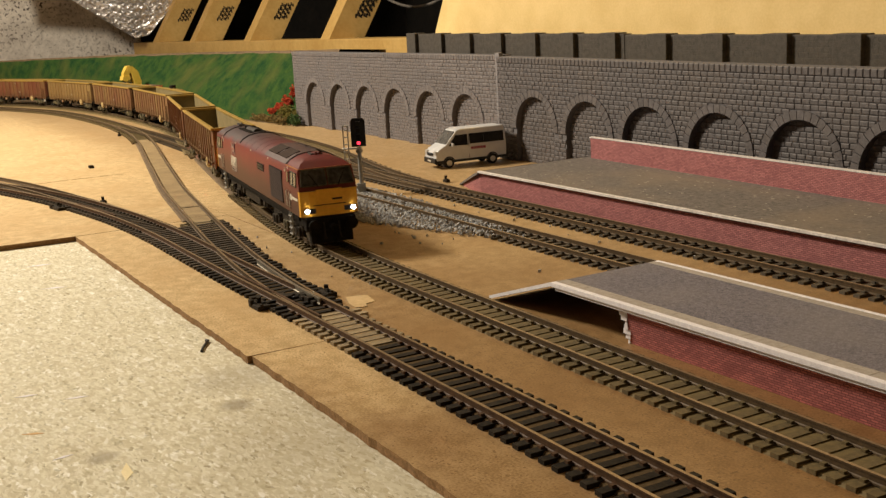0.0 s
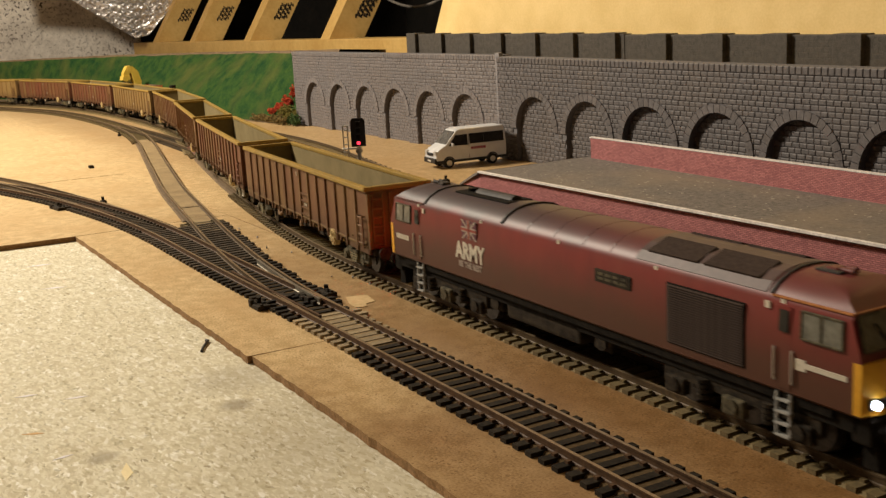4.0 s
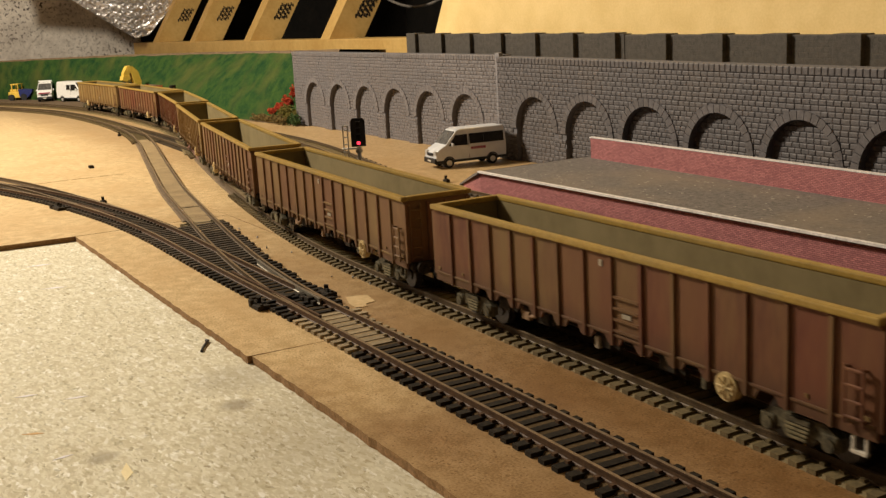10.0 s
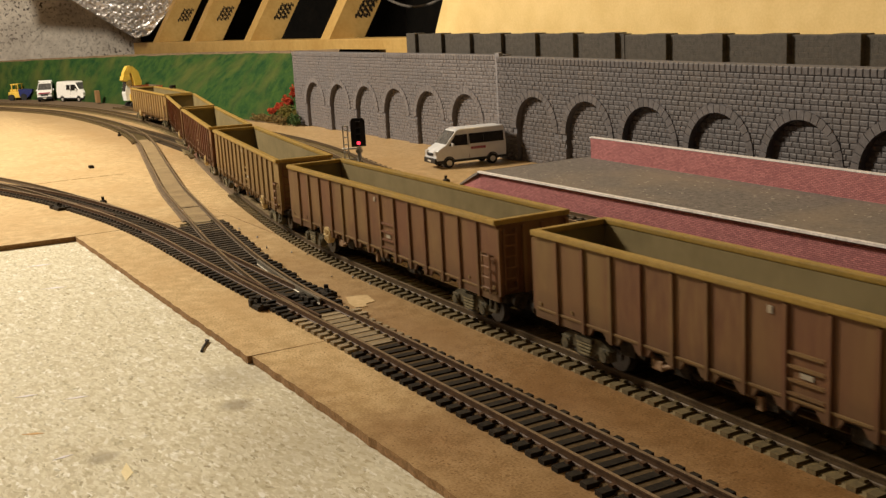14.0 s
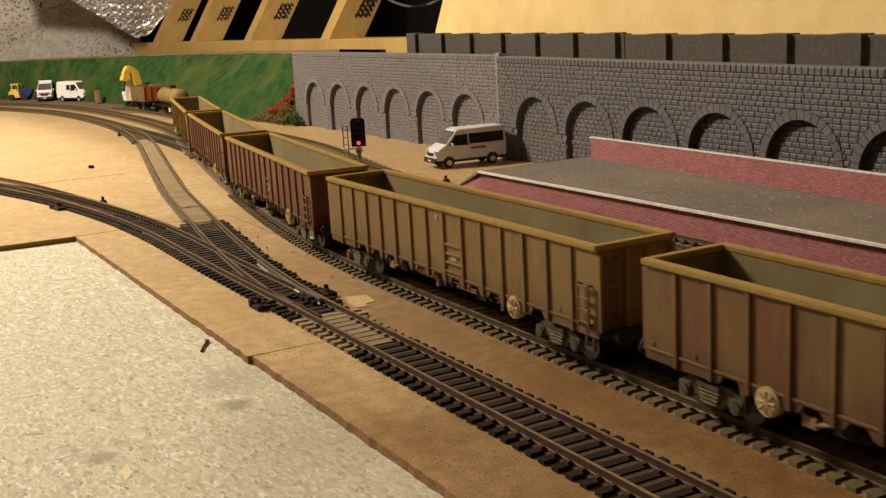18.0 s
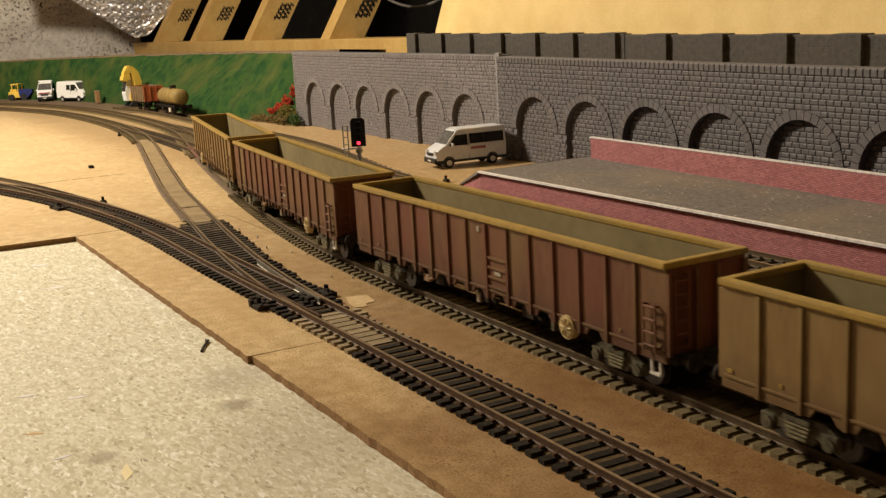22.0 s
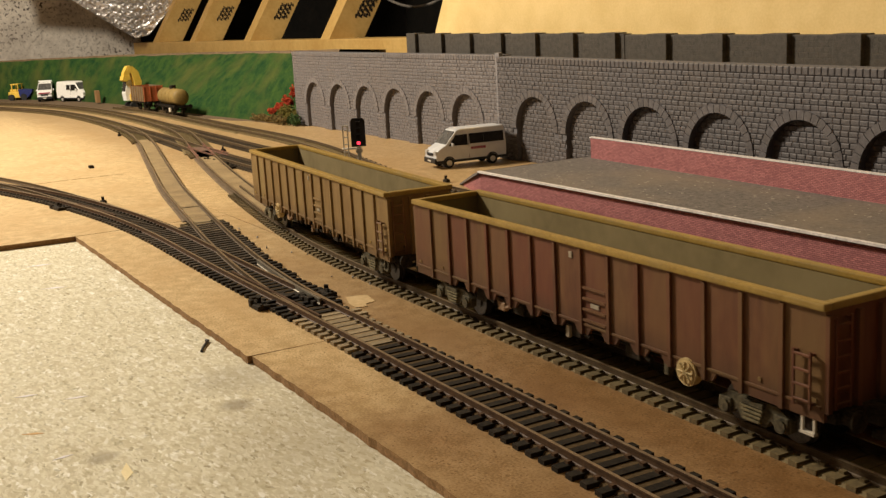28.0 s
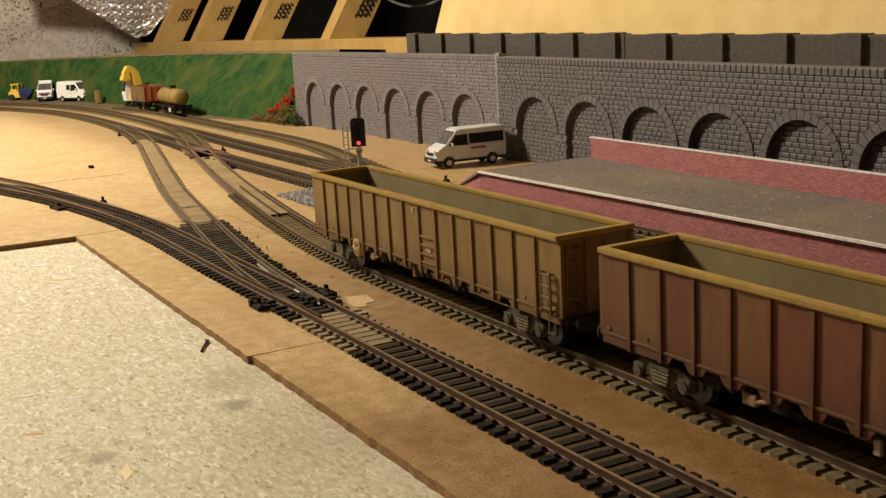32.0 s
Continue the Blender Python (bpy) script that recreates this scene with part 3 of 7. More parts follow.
def arched_wall(name, label, start, end, height, centres, near_first, stone, dip, course, wide, r):
    """A moulded stone retaining wall from start to end (plan), with blind arches at distances from its start."""
    d = Vector(end) - Vector(start)
    length, turn = d.length, math.atan2(d.y, d.x)
    w = thing(name, label, "wall", Matrix.Translation((*start, 0)) @ Matrix.Rotation(turn, 4, "Z") @ Matrix.Rotation(dip, 4, "Y"), kind="structure")
    spring, ring, deep = 0.0300, 0.0057, 0.0044
    bm = bmesh.new()

    def quad(a, b, c, e):
        bm.faces.new([bm.verts.new(p) for p in (a, b, c, e)])

    cuts = [0.0]
    for c in centres:
        cuts += [c - r, c + r]
    cuts.append(length)
    for a, b in zip(cuts[::2], cuts[1::2]):
        quad((a, 0, 0), (b, 0, 0), (b, 0, height), (a, 0, height))
    n = 18
    for c in centres:
        arc = [(c - r * math.cos(math.pi * k / n), spring + r * math.sin(math.pi * k / n)) for k in range(n + 1)]
        for p, q in zip(arc, arc[1:]):
            quad((p[0], 0, p[1]), (q[0], 0, q[1]), (q[0], 0, height), (p[0], 0, height))
            quad((p[0], 0, p[1]), (p[0], deep, p[1]), (q[0], deep, q[1]), (q[0], 0, q[1]))
            quad((p[0], deep, 0), (q[0], deep, 0), (q[0], deep, q[1]), (p[0], deep, p[1]))
        quad((c - r, 0, 0), (c - r, deep, 0), (c - r, deep, spring), (c - r, 0, spring))
        quad((c + r, 0, 0), (c + r, deep, 0), (c + r, deep, spring), (c + r, 0, spring))
    quad((0, 0.012, 0), (length, 0.012, 0), (length, 0.012, height), (0, 0.012, height))
    quad((0, 0, height), (length, 0, height), (length, 0.012, height), (0, 0.012, height))
    quad((0, 0, 0), (0, 0.012, 0), (0, 0.012, height), (0, 0, height))
    quad((length, 0, 0), (length, 0.012, 0), (length, 0.012, height), (length, 0, height))
    part("wall_panel", bm, M["mortar"], w)
    rnd = random.Random(len(name) * 7)
    rest, blocks = bmesh.new(), []
    rows = int((height - 0.0052) / course)
    for j in range(rows):
        v0 = j * course
        u = -(j % 2) * wide * 0.5
        while u < length:
            ww = wide * rnd.uniform(0.84, 1.14)
            a, b = max(u, 0.0), min(u + ww, length)
            u += ww
            spans = [(a, b, 0.0)]
            for c in centres:
                vm = v0 + course / 2
                hw = r if vm < spring else math.sqrt(max(0.0, r * r - (vm - spring) ** 2))
                big = (r + ring)
                ho = r + (0.0 if vm < spring - 0.004 else ring) if vm < spring else math.sqrt(max(0.0, big * big - (vm - spring) ** 2))
                new_spans = []
                for p, q, y in spans:
                    if ho > 0 and q > c - ho and p < c + ho:
                        if p < c - ho:
                            new_spans.append((p, c - ho, y))
                        if q > c + ho:
                            new_spans.append((c + ho, q, y))
                        if hw > 0.003:
                            p2, q2 = max(p, c - hw), min(q, c + hw)
                            if q2 - p2 > 0.001:
                                new_spans.append((p2, q2, deep))
                    else:
                        new_spans.append((p, q, y))
                spans = new_spans
            for p, q, y in spans:
                if q - p > 0.0016:
                    blocks.append((p, q, v0, v0 + course, y, rnd.uniform(0.0005, 0.0009)))
    u = 0.0
    while u < length - 0.001:  # upright coping stones
        b = min(u + 0.0052, length)
        blocks.append((u, b, rows * course, height, 0.0, 0.0011))
        u = b
    blocks.sort(key=lambda k: -k[0] - 2.0 * k[2])
    for i, (p, q, v0, v1, y, out) in enumerate(blocks):
        if i < near_first:
            bm = bmesh.new()
            stone_block(bm, -(q - p) / 2, (q - p) / 2, 0, v1 - v0, 0, out)
            piece("stone", mesh_of(bm, "stone", stone), w, Matrix.Translation(((p + q) / 2, y, v0)))
        else:
            stone_block(rest, p, q, v0, v1, y, out)
    ob = part("stone_courses", rest, stone, w)
    ob["kind"] = "stuff"
    bm = bmesh.new()
    n = 17
    a0, a1, g = 0.0, math.pi / n, 0.007
    outline = []
    for ang, rad in ((a0 + g, r), ((a0 + a1) / 2, r), (a1 - g, r), (a1 - g, r + ring), ((a0 + a1) / 2, r + ring * 1.06), (a0 + g, r + ring)):
        outline.append((rad * math.cos(ang), rad * math.sin(ang)))
    prism(bm, outline, "y", -0.0013, 0.0004)
    wedge = mesh_of(bm, "arch_stone", stone)
    for c in centres:
        for k in range(n):
            piece("arch_stone", wedge, w, Matrix.Translation((c, 0, spring)) @ Matrix.Rotation(-math.pi * k / n, 4, "Y"))
    return w


L0, L1 = (-1.372, 0.5518), (-0.8570, 0.5455)
arched_wall("arched_wall_far", "grey moulded stone retaining wall with blind arches", L0, L1, 0.0950,
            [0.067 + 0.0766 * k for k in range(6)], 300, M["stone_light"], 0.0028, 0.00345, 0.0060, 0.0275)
R0, R1 = (-0.8555, 0.5410), (-0.2100, 0.5395)
arched_wall("arched_wall_near", "grey moulded stone retaining wall with blind arches behind the platform", R0, R1, 0.0925,
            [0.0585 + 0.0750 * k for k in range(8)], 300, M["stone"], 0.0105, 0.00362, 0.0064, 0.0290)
bm = bmesh.new()
box(bm, -0.8600, -0.8535, 0.5425, 0.5470, 0.0, 0.0957, 0.0003)
tagged(part("wall_joint_strip", bm, M["strip_grey"]), "pale grey strip covering the joint of two wall panels", "trim", kind="structure")


# ---- dark parapet on a shelf behind the arches ----
shelf = slab("shelf", "narrow shelf behind the arched walls", -1.350, 0.4, 0.566, 0.66, 0.060, 0.0830, M["cream"])
bm = bmesh.new()
box(bm, -0.825, 0.4, 0.5540, 0.5659, 0.055, 0.0800)
tagged(part("shelf_front", bm, M["cream"]), "front strip of the shelf", "shelf", kind="structure")


def parapet(start, end, z0, z1, first, pitch, count, wide, dip):
    d = Vector(end) - Vector(start)
    w = thing("parapet_wall", "charcoal stone parapet wall with square piers", "wall",
              Matrix.Translation((*start, z0)) @ Matrix.Rotation(math.atan2(d.y, d.x), 4, "Z") @ Matrix.Rotation(dip, 4, "Y"), kind="structure")
    bm = bmesh.new()
    box(bm, 0, d.length, 0.0, 0.008, 0, z1 - z0, 0.0004)
    part("wall_panel", bm, M["upper"], w)
    bm = bmesh.new()
    for j in range(9):
        u = (j % 2) * 0.004
        while u < d.length - 0.009:
            stone_block(bm, u, u + 0.0085, j * 0.0036 + 0.0015, j * 0.0036 + 0.0051, 0.0, 0.00013, 0.0004)
            u += 0.0085
    part("stone_courses", bm, M["upper"], w)["kind"] = "stuff"
    for k in range(count):
        bm = bmesh.new()
        x = first + pitch * k
        box(bm, x - wide, x, -0.0040, 0.0085, 0.0, z1 - z0 + 0.0009, 0.0005)
        part("pier", bm, M["upper"], w)
    return w


parapet((-1.087, 0.5760), (-0.715, 0.5750), 0.0780, 0.1132, 0.020, 0.0575, 7, 0.020, 0.0105)
parapet((-0.714, 0.5750), (0.20, 0.5735), 0.0740, 0.1085, 0.054, 0.0608, 15, 0.0225, 0.0110)

# ---- platforms ----
def brick_mat(name, c1, c2, joint):
    m = mat(name, c1, c2, 120, 0.8, 0, 0.05)
    n, l = m.node_tree.nodes, m.node_tree.links
    b = n["Principled BSDF"]
    old = b.inputs["Base Color"].links[0].from_socket
    tc = n.new("ShaderNodeTexCoord")
    mp = n.new("ShaderNodeSeparateXYZ")
    cb = n.new("ShaderNodeCombineXYZ")
    l.new(tc.outputs["Object"], mp.inputs[0])
    l.new(mp.outputs["X"], cb.inputs["X"])
    l.new(mp.outputs["Z"], cb.inputs["Y"])
    br = n.new("ShaderNodeTexBrick")
    br.inputs["Scale"].default_value = 1.0
    br.inputs["Brick Width"].default_value, br.inputs["Row Height"].default_value = 0.0029, 0.00098
    br.inputs["Mortar Size"].default_value, br.inputs["Mortar Smooth"].default_value = 0.00017, 0.3
    br.inputs["Color1"].default_value, br.inputs["Color2"].default_value = (1.15, 1.1, 1.1, 1), (0.72, 0.66, 0.70, 1)
    br.inputs["Mortar"].default_value = (*joint, 1)
    l.new(cb.outputs[0], br.inputs["Vector"])
    mx = n.new("ShaderNodeMix")
    mx.data_type, mx.blend_type = "RGBA", "MULTIPLY"
    mx.inputs["Factor"].default_value = 1.0
    l.new(old, mx.inputs[6])
    l.new(br.outputs["Color"], mx.inputs[7])
    l.new(mx.outputs[2], b.inputs["Base Color"])
    return m


M["brick"] = brick_mat("red_brick_paper", (0.54, 0.185, 0.170), (0.63, 0.230, 0.210), (0.42, 0.38, 0.42))
M["brick_pink"] = brick_mat("faded_brick_paper", (0.41, 0.155, 0.150), (0.47, 0.188, 0.180), (0.46, 0.42, 0.44))


def island_platform():
    z = 0.0180
    t = thing("island_platform", "grey card island platform with white edges and red brick paper sides", "platform",
              Matrix.Translation((-0.300, 0.2640, 0)) @ Matrix.Rotation(0.013, 4, "Z") @ Matrix.Translation((0.300, -0.2605, 0)), kind="structure")
    y0, y1, x0, x1 = 0.2605, 0.3212, -0.380, 0.42
    strips = ((y0, y0 + 0.0026, M["edge_white"], "white_edge", 0.0), (y0 + 0.0026, y0 + 0.0085, M["edge_beige"], "paving_strip", -0.0001),
              (y0 + 0.0085, y1 - 0.0062, M["tarmac"], "platform_top", -0.0002), (y1 - 0.0062, y1 - 0.0021, M["edge_beige"], "paving_strip", -0.0001),
              (y1 - 0.0021, y1, M["edge_white"], "white_edge", 0.0))
    for a, b, m, nm, dz in strips:
        if nm == "paving_strip":  # flagstones laid end to end
            bm = bmesh.new()
            box(bm, 0.0, 0.01785, a, b, z - 0.0021, z + dz, 0.0002)
            slab_mesh = mesh_of(bm, "flagstone", m)
            for k in range(44):
                piece("flagstone", slab_mesh, t, Matrix.Translation((x0 + 0.018 * k, 0, 0)))
            continue
        bm = bmesh.new()
        box(bm, x0, x1, a, b, z - 0.0021, z + dz, 0.0002)
        part(nm, bm, m, t)
    bm = bmesh.new()
    box(bm, x0 + 0.002, x1, y0 + 0.0008, y1 - 0.001, z - 0.0034, z - 0.0022)
    part("card_layer", bm, M["edge_white"], t)
    bm = bmesh.new()
    for v in box(bm, -0.335, x1, 0.2665, 0.2681, 0.0, z - 0.0035):  # leaning out towards the edge
        v.co.y -= 0.0035 if v.co.z > 0.005 else 0.0
    part("brick_side", bm, M["brick"], t)
    bm = bmesh.new()
    box(bm, -0.378, x1, 0.3160, 0.3176, 0.0, z - 0.0035)
    part("brick_side", bm, M["brick"], t)
    bm = bmesh.new()
    for k in range(7):  # torn paper at the open end
        zz = k * 0.0020
        off = (0.0, -0.0008, -0.0016, -0.0005, 0.0008, -0.0012, -0.0018)[k]
        box(bm, -0.3358 + off, -0.3346 + abs(off), 0.2660 - zz * 0.24, 0.2684 - zz * 0.24, zz, zz + 0.0021)
    part("torn_edge", bm, M["edge_white"], t, "torn white card edge")
    bm = bmesh.new()
    prism(bm, [(-0.4305, 0.0006), (-0.380, z - 0.0018), (-0.380, z), (-0.4305, 0.0022)], "y", y0, y0 + 0.0040)
    part("ramp_edge", bm, M["edge_white"], t, "folded white card ramp edge")
    bm = bmesh.new()
    prism(bm, [(-0.4300, 0.0006), (-0.380, z - 0.0020), (-0.380, z - 0.0004), (-0.4300, 0.0020)], "y", y0 + 0.0040, y1)
    part("ramp", bm, M["tarmac"], t)
    # unseen cross card, added to keep the hollow inside dark
    bm = bmesh.new()
    box(bm, -0.330, -0.327, 0.2683, 0.316, 0.0, z - 0.0036)
    part("inner_rib", bm, M["board_edge"], t)
    return t


def side_platform():
    z = 0.0180
    t = thing("side_platform", "worn grey platform with white edge and faded red brick sides", "platform", kind="structure")
    x0, x1, y0 = -0.692, 0.42, 0.4155
    bm = bmesh.new()
    back = lambda x: 0.5185 - (x + 0.683) * 0.048
    prism(bm, [(x0, y0 + 0.0035), (x1, y0 + 0.0015), (x1, back(x1)), (-0.683, back(-0.683)), (x0, 0.520)], "z", z - 0.002, z - 0.0002)
    part("platform_top", bm, M["tarmac_dark"], t)
    bm = bmesh.new()
    prism(bm, [(x0, y0 + 0.0010), (x1, y0 - 0.0010), (x1, y0 + 0.0015), (x0, y0 + 0.0036)], "z", z - 0.0010, z + 0.0003)
    part("white_edge", bm, M["edge_dirty"], t, "scuffed white edge line")
    bm = bmesh.new()
    box(bm, x0, x1, 0.4190, 0.4225, 0.0, z - 0.0011)
    part("brick_side", bm, M["brick_pink"], t)
    bm = bmesh.new()
    v = [bm.verts.new(p) for p in ((-0.747, 0.433, 0.0012), (x0, y0 + 0.001, z), (x0, 0.520, z), (-0.747, 0.525, 0.0012),
                                   (-0.747, 0.433, 0.0), (x0, y0 + 0.001, z - 0.002), (x0, 0.520, z - 0.002), (-0.747, 0.525, 0.0))]
    for q in ((0, 1, 2, 3), (4, 7, 6, 5), (0, 4, 5, 1), (3, 2, 6, 7), (0, 3, 7, 4), (1, 5, 6, 2)):
        bm.faces.new([v[i] for i in q])
    part("ramp", bm, M["tarmac_dark"], t)
    bm = bmesh.new()
    v = [bm.verts.new(p) for p in ((-0.745, 0.434, 0.0), (x0, 0.4190, 0.0), (x0, 0.4190, z - 0.002), (x0, 0.4225, 0.0), (-0.745, 0.4365, 0.0), (x0, 0.4225, z - 0.002))]
    for q in ((0, 1, 2), (4, 5, 3), (0, 2, 5, 4), (1, 3, 5, 2), (0, 4, 3, 1)):
        bm.faces.new([v[i] for i in q])
    part("ramp_side", bm, M["brick_pink"], t)
    bm = bmesh.new()
    prism(bm, [(-0.683, back(-0.683) - 0.004), (x1, back(x1) - 0.004), (x1, back(x1) - 0.001), (-0.683, back(-0.683) - 0.001)], "z", z - 0.0002, 0.0335)
    part("brick_wall", bm, M["brick_pink"], t)
    bm = bmesh.new()
    prism(bm, [(-0.684, back(-0.684) - 0.0044), (x1, back(x1) - 0.0044), (x1, back(x1) - 0.0006), (-0.684, back(-0.684) - 0.0006)], "z", 0.0335, 0.0342)
    part("wall_coping", bm, M["edge_dirty"], t)
    return t


island_platform()
side_platform()


# ---- grassy embankment round the far end ----
FOOT = Route([(-1.347, 0.5535), (-1.42, 0.5445), (-1.506, 0.531), (-1.69, 0.514), (-1.90, 0.500), (-2.074, 0.492), (-2.313, 0.456), (-2.552, 0.388), (-2.75, 0.295), (-2.90, 0.19), (-3.0, 0.05), (-3.05, -0.1), (-3.06, -0.3)])
RIDGE = Route([(-1.33, 0.602), (-1.45, 0.600), (-1.60, 0.602), (-1.80, 0.607), (-2.0, 0.575), (-2.2, 0.527), (-2.40, 0.470), (-2.58, 0.405), (-2.80, 0.31), (-2.98, 0.22), (-3.12, 0.08), (-3.18, -0.1), (-3.20, -0.3)])

bm = bmesh.new()  # trodden earth between the grass and the running lines
prev, n = None, 90
for i in range(n + 1):
    d = 0.08 + (FOOT.length - 0.10) * i / n
    c, a = FOOT.at(d), FOOT.turn(d)
    wide = 0.060 * min(1.0, i / 25) + 0.004 * math.sin(i * 1.7)
    row = [bm.verts.new((c.x + math.sin(a) * k, c.y - math.cos(a) * k, z)) for k, z in ((0.006, 0.0), (0.004, 0.0007), (-wide, 0.0007), (-wide - 0.002, 0.0))]
    if prev:
        for q in range(3):
            bm.faces.new((prev[q], prev[q + 1], row[q + 1], row[q]))
    prev = row
tagged(part("earth_strip", bm, M["earth"]), "dark brown earth strip at the embankment foot", "ground", kind="structure")
bm = bmesh.new()
NU, NV = 300, 22
grid = []
for i in range(NU + 1):
    a, b = FOOT.at(FOOT.length * i / NU), RIDGE.at(RIDGE.length * i / NU)
    top = float(np.interp(b.x, [-3.2, -2.8, -2.58, -2.4, -2.2, -2.0, -1.8, -1.6, -1.33], [0.078, 0.0815, 0.0852, 0.0870, 0.0892, 0.0897, 0.0908, 0.0928, 0.0952]))
    row = []
    for j in range(NV + 1):
        t = j / NV
        p = a.lerp(b, t)
        bump = 0.004 * noise.noise((p.x * 22, p.y * 22, t * 5)) + 0.0016 * noise.noise((p.x * 120, p.y * 120, t * 22))
        row.append(bm.verts.new((p.x, p.y, max(-0.001, top * (t ** 0.85) + bump * min(1, 4 * t) * min(1, 6 * (1.02 - t))))))
    back = b + (b - a).normalized() * 0.06
    row.append(bm.verts.new((back.x, back.y, top - 0.004)))
    row.append(bm.verts.new((back.x, back.y, 0.0)))
    grid.append(row)
for p, q in zip(grid, grid[1:]):
    for j in range(len(p) - 1):
        bm.faces.new((p[j], q[j], q[j + 1], p[j + 1])).material_index = 1 if j >= NV - 1 else 0
tagged(part("embankment", bm, [M["grass"], M["earth"]], smooth=True), "green grassed embankment curving behind the tracks", "embankment", kind="structure")

# ---- timbers of the roof ----
bm = bmesh.new()
box(bm, -3.56, -1.00, 0.90, 0.96, 0.030, 0.0955, 0.002)
tagged(part("roof_plate", bm, M["timber"]), "long yellow pine timber below the rafters", "timber", kind="structure")
for i, x in enumerate((-3.315, -2.945, -2.515, -2.062)):
    r = thing("rafter", "sloping yellow pine rafter with a dark stamped grade mark", "rafter", Matrix.Translation((x, 0.9015, 0.0956)), "roof rafters", "structure")
    bm = bmesh.new()
    prism(bm, [(0.0, 0.0), (0.078, 0.0), (0.858, 1.3), (0.78, 1.3)], "x", -0.022, 0.022)
    part("beam", bm, M["timber"], r)
    bm = bmesh.new()
    for row in range(4):
        for k in range(9):
            y = 0.060 + 0.010 * (-x - 2.06) / 1.25 + 0.0038 * k + 0.006 * row
            z = 0.038 + 0.018 * (-x - 2.06) / 1.25 + 0.0088 * row + 0.002 * (k * 5 % 3)
            box(bm, 0.0221, 0.0225, y, y + (0.0034, 0.0026, 0.0031)[(k + row) % 3], z, z + (0.0078, 0.0064)[(k * 3 + row) % 2])
    part("grade_stamp", bm, M["void"], r, "dark printed bars of a timber stamp")

bm = bmesh.new()
prism(bm, [(-1.142, 0.0832), (0.5, 0.0832), (0.5, 0.55), (-0.86, 0.55)], "y", 0.630, 0.6345)
tagged(part("backscene_board", bm, M["cream"]), "plain buff hardboard backing sheet behind the parapet", "board", kind="structure")


# ---- rolling stock ----
def streaky(name, c1, c2, dust, amount, rough=0.6, stretch=(0.6, 0.6, 0.16), scale=170):
    """Weathered paint: two body colours, dust patches drawn out into upright streaks."""
    m = mat(name, c1, c2, scale, rough, 0, 0.12, 4, (0.34, 0.66), vary=0.06, big=(dust, 55, amount), depth=0.0003, spec=0.32)
    n, l = m.node_tree.nodes, m.node_tree.links
    mp = n.new("ShaderNodeMapping")
    mp.inputs["Scale"].default_value = stretch
    users = [lk for lk in l if lk.to_socket.name == "Vector" and lk.to_node.type == "TEX_NOISE"]
    src = users[0].from_socket
    for lk in users:
        to = lk.to_socket
        l.remove(lk)
        l.new(mp.outputs[0], to)
    l.new(src, mp.inputs[0])
    return m


def panelled(m, other, grime):
    """Each panel between the ribs faded by itself, and rusty grime along the lower edge."""
    n, l = m.node_tree.nodes, m.node_tree.links
    b = n["Principled BSDF"]
    col = b.inputs["Base Color"].links[0].from_socket
    tc = n.new("ShaderNodeTexCoord")
    info = n.new("ShaderNodeObjectInfo")
    sep = n.new("ShaderNodeSeparateXYZ")
    l.new(tc.outputs["Object"], sep.inputs[0])
    cell = n.new("ShaderNodeMath")
    cell.operation, cell.inputs[1].default_value, cell.inputs[2].default_value = "MULTIPLY_ADD", 61.6, 0.5
    l.new(sep.outputs["X"], cell.inputs[0])
    low = n.new("ShaderNodeMath")
    low.operation = "FLOOR"
    l.new(cell.outputs[0], low.inputs[0])
    both = n.new("ShaderNodeCombineXYZ")
    l.new(low.outputs[0], both.inputs[0])
    l.new(info.outputs["Random"], both.inputs[1])
    dice = n.new("ShaderNodeTexWhiteNoise")
    dice.noise_dimensions = "3D"
    l.new(both.outputs[0], dice.inputs["Vector"])
    ns = n.new("ShaderNodeTexNoise")
    ns.inputs["Scale"].default_value, ns.inputs["Detail"].default_value = 130, 5
    l.new(tc.outputs["Object"], ns.inputs["Vector"])
    mr = n.new("ShaderNodeMapRange")
    mr.inputs[1].default_value, mr.inputs[2].default_value, mr.inputs[3].default_value, mr.inputs[4].default_value = 0.25, 1.0, 0.0, 0.55
    l.new(dice.outputs["Value"], mr.inputs[0])
    wob = n.new("ShaderNodeMath")
    wob.operation, wob.inputs[1].default_value = "MULTIPLY_ADD", 0.012
    l.new(ns.outputs["Fac"], wob.inputs[0])
    l.new(sep.outputs["Z"], wob.inputs[2])
    foot = n.new("ShaderNodeMapRange")
    foot.inputs[1].default_value, foot.inputs[2].default_value, foot.inputs[3].default_value, foot.inputs[4].default_value = 0.020, 0.031, 0.7, 0.0
    l.new(wob.outputs[0], foot.inputs[0])
    for fac, colour in ((mr.outputs[0], other), (foot.outputs[0], grime)):
        mx = n.new("ShaderNodeMix")
        mx.data_type = "RGBA"
        l.new(fac, mx.inputs["Factor"])
        l.new(col, mx.inputs[6])
        mx.inputs[7].default_value = (*colour, 1)
        col = mx.outputs[2]
    l.new(col, b.inputs["Base Color"])


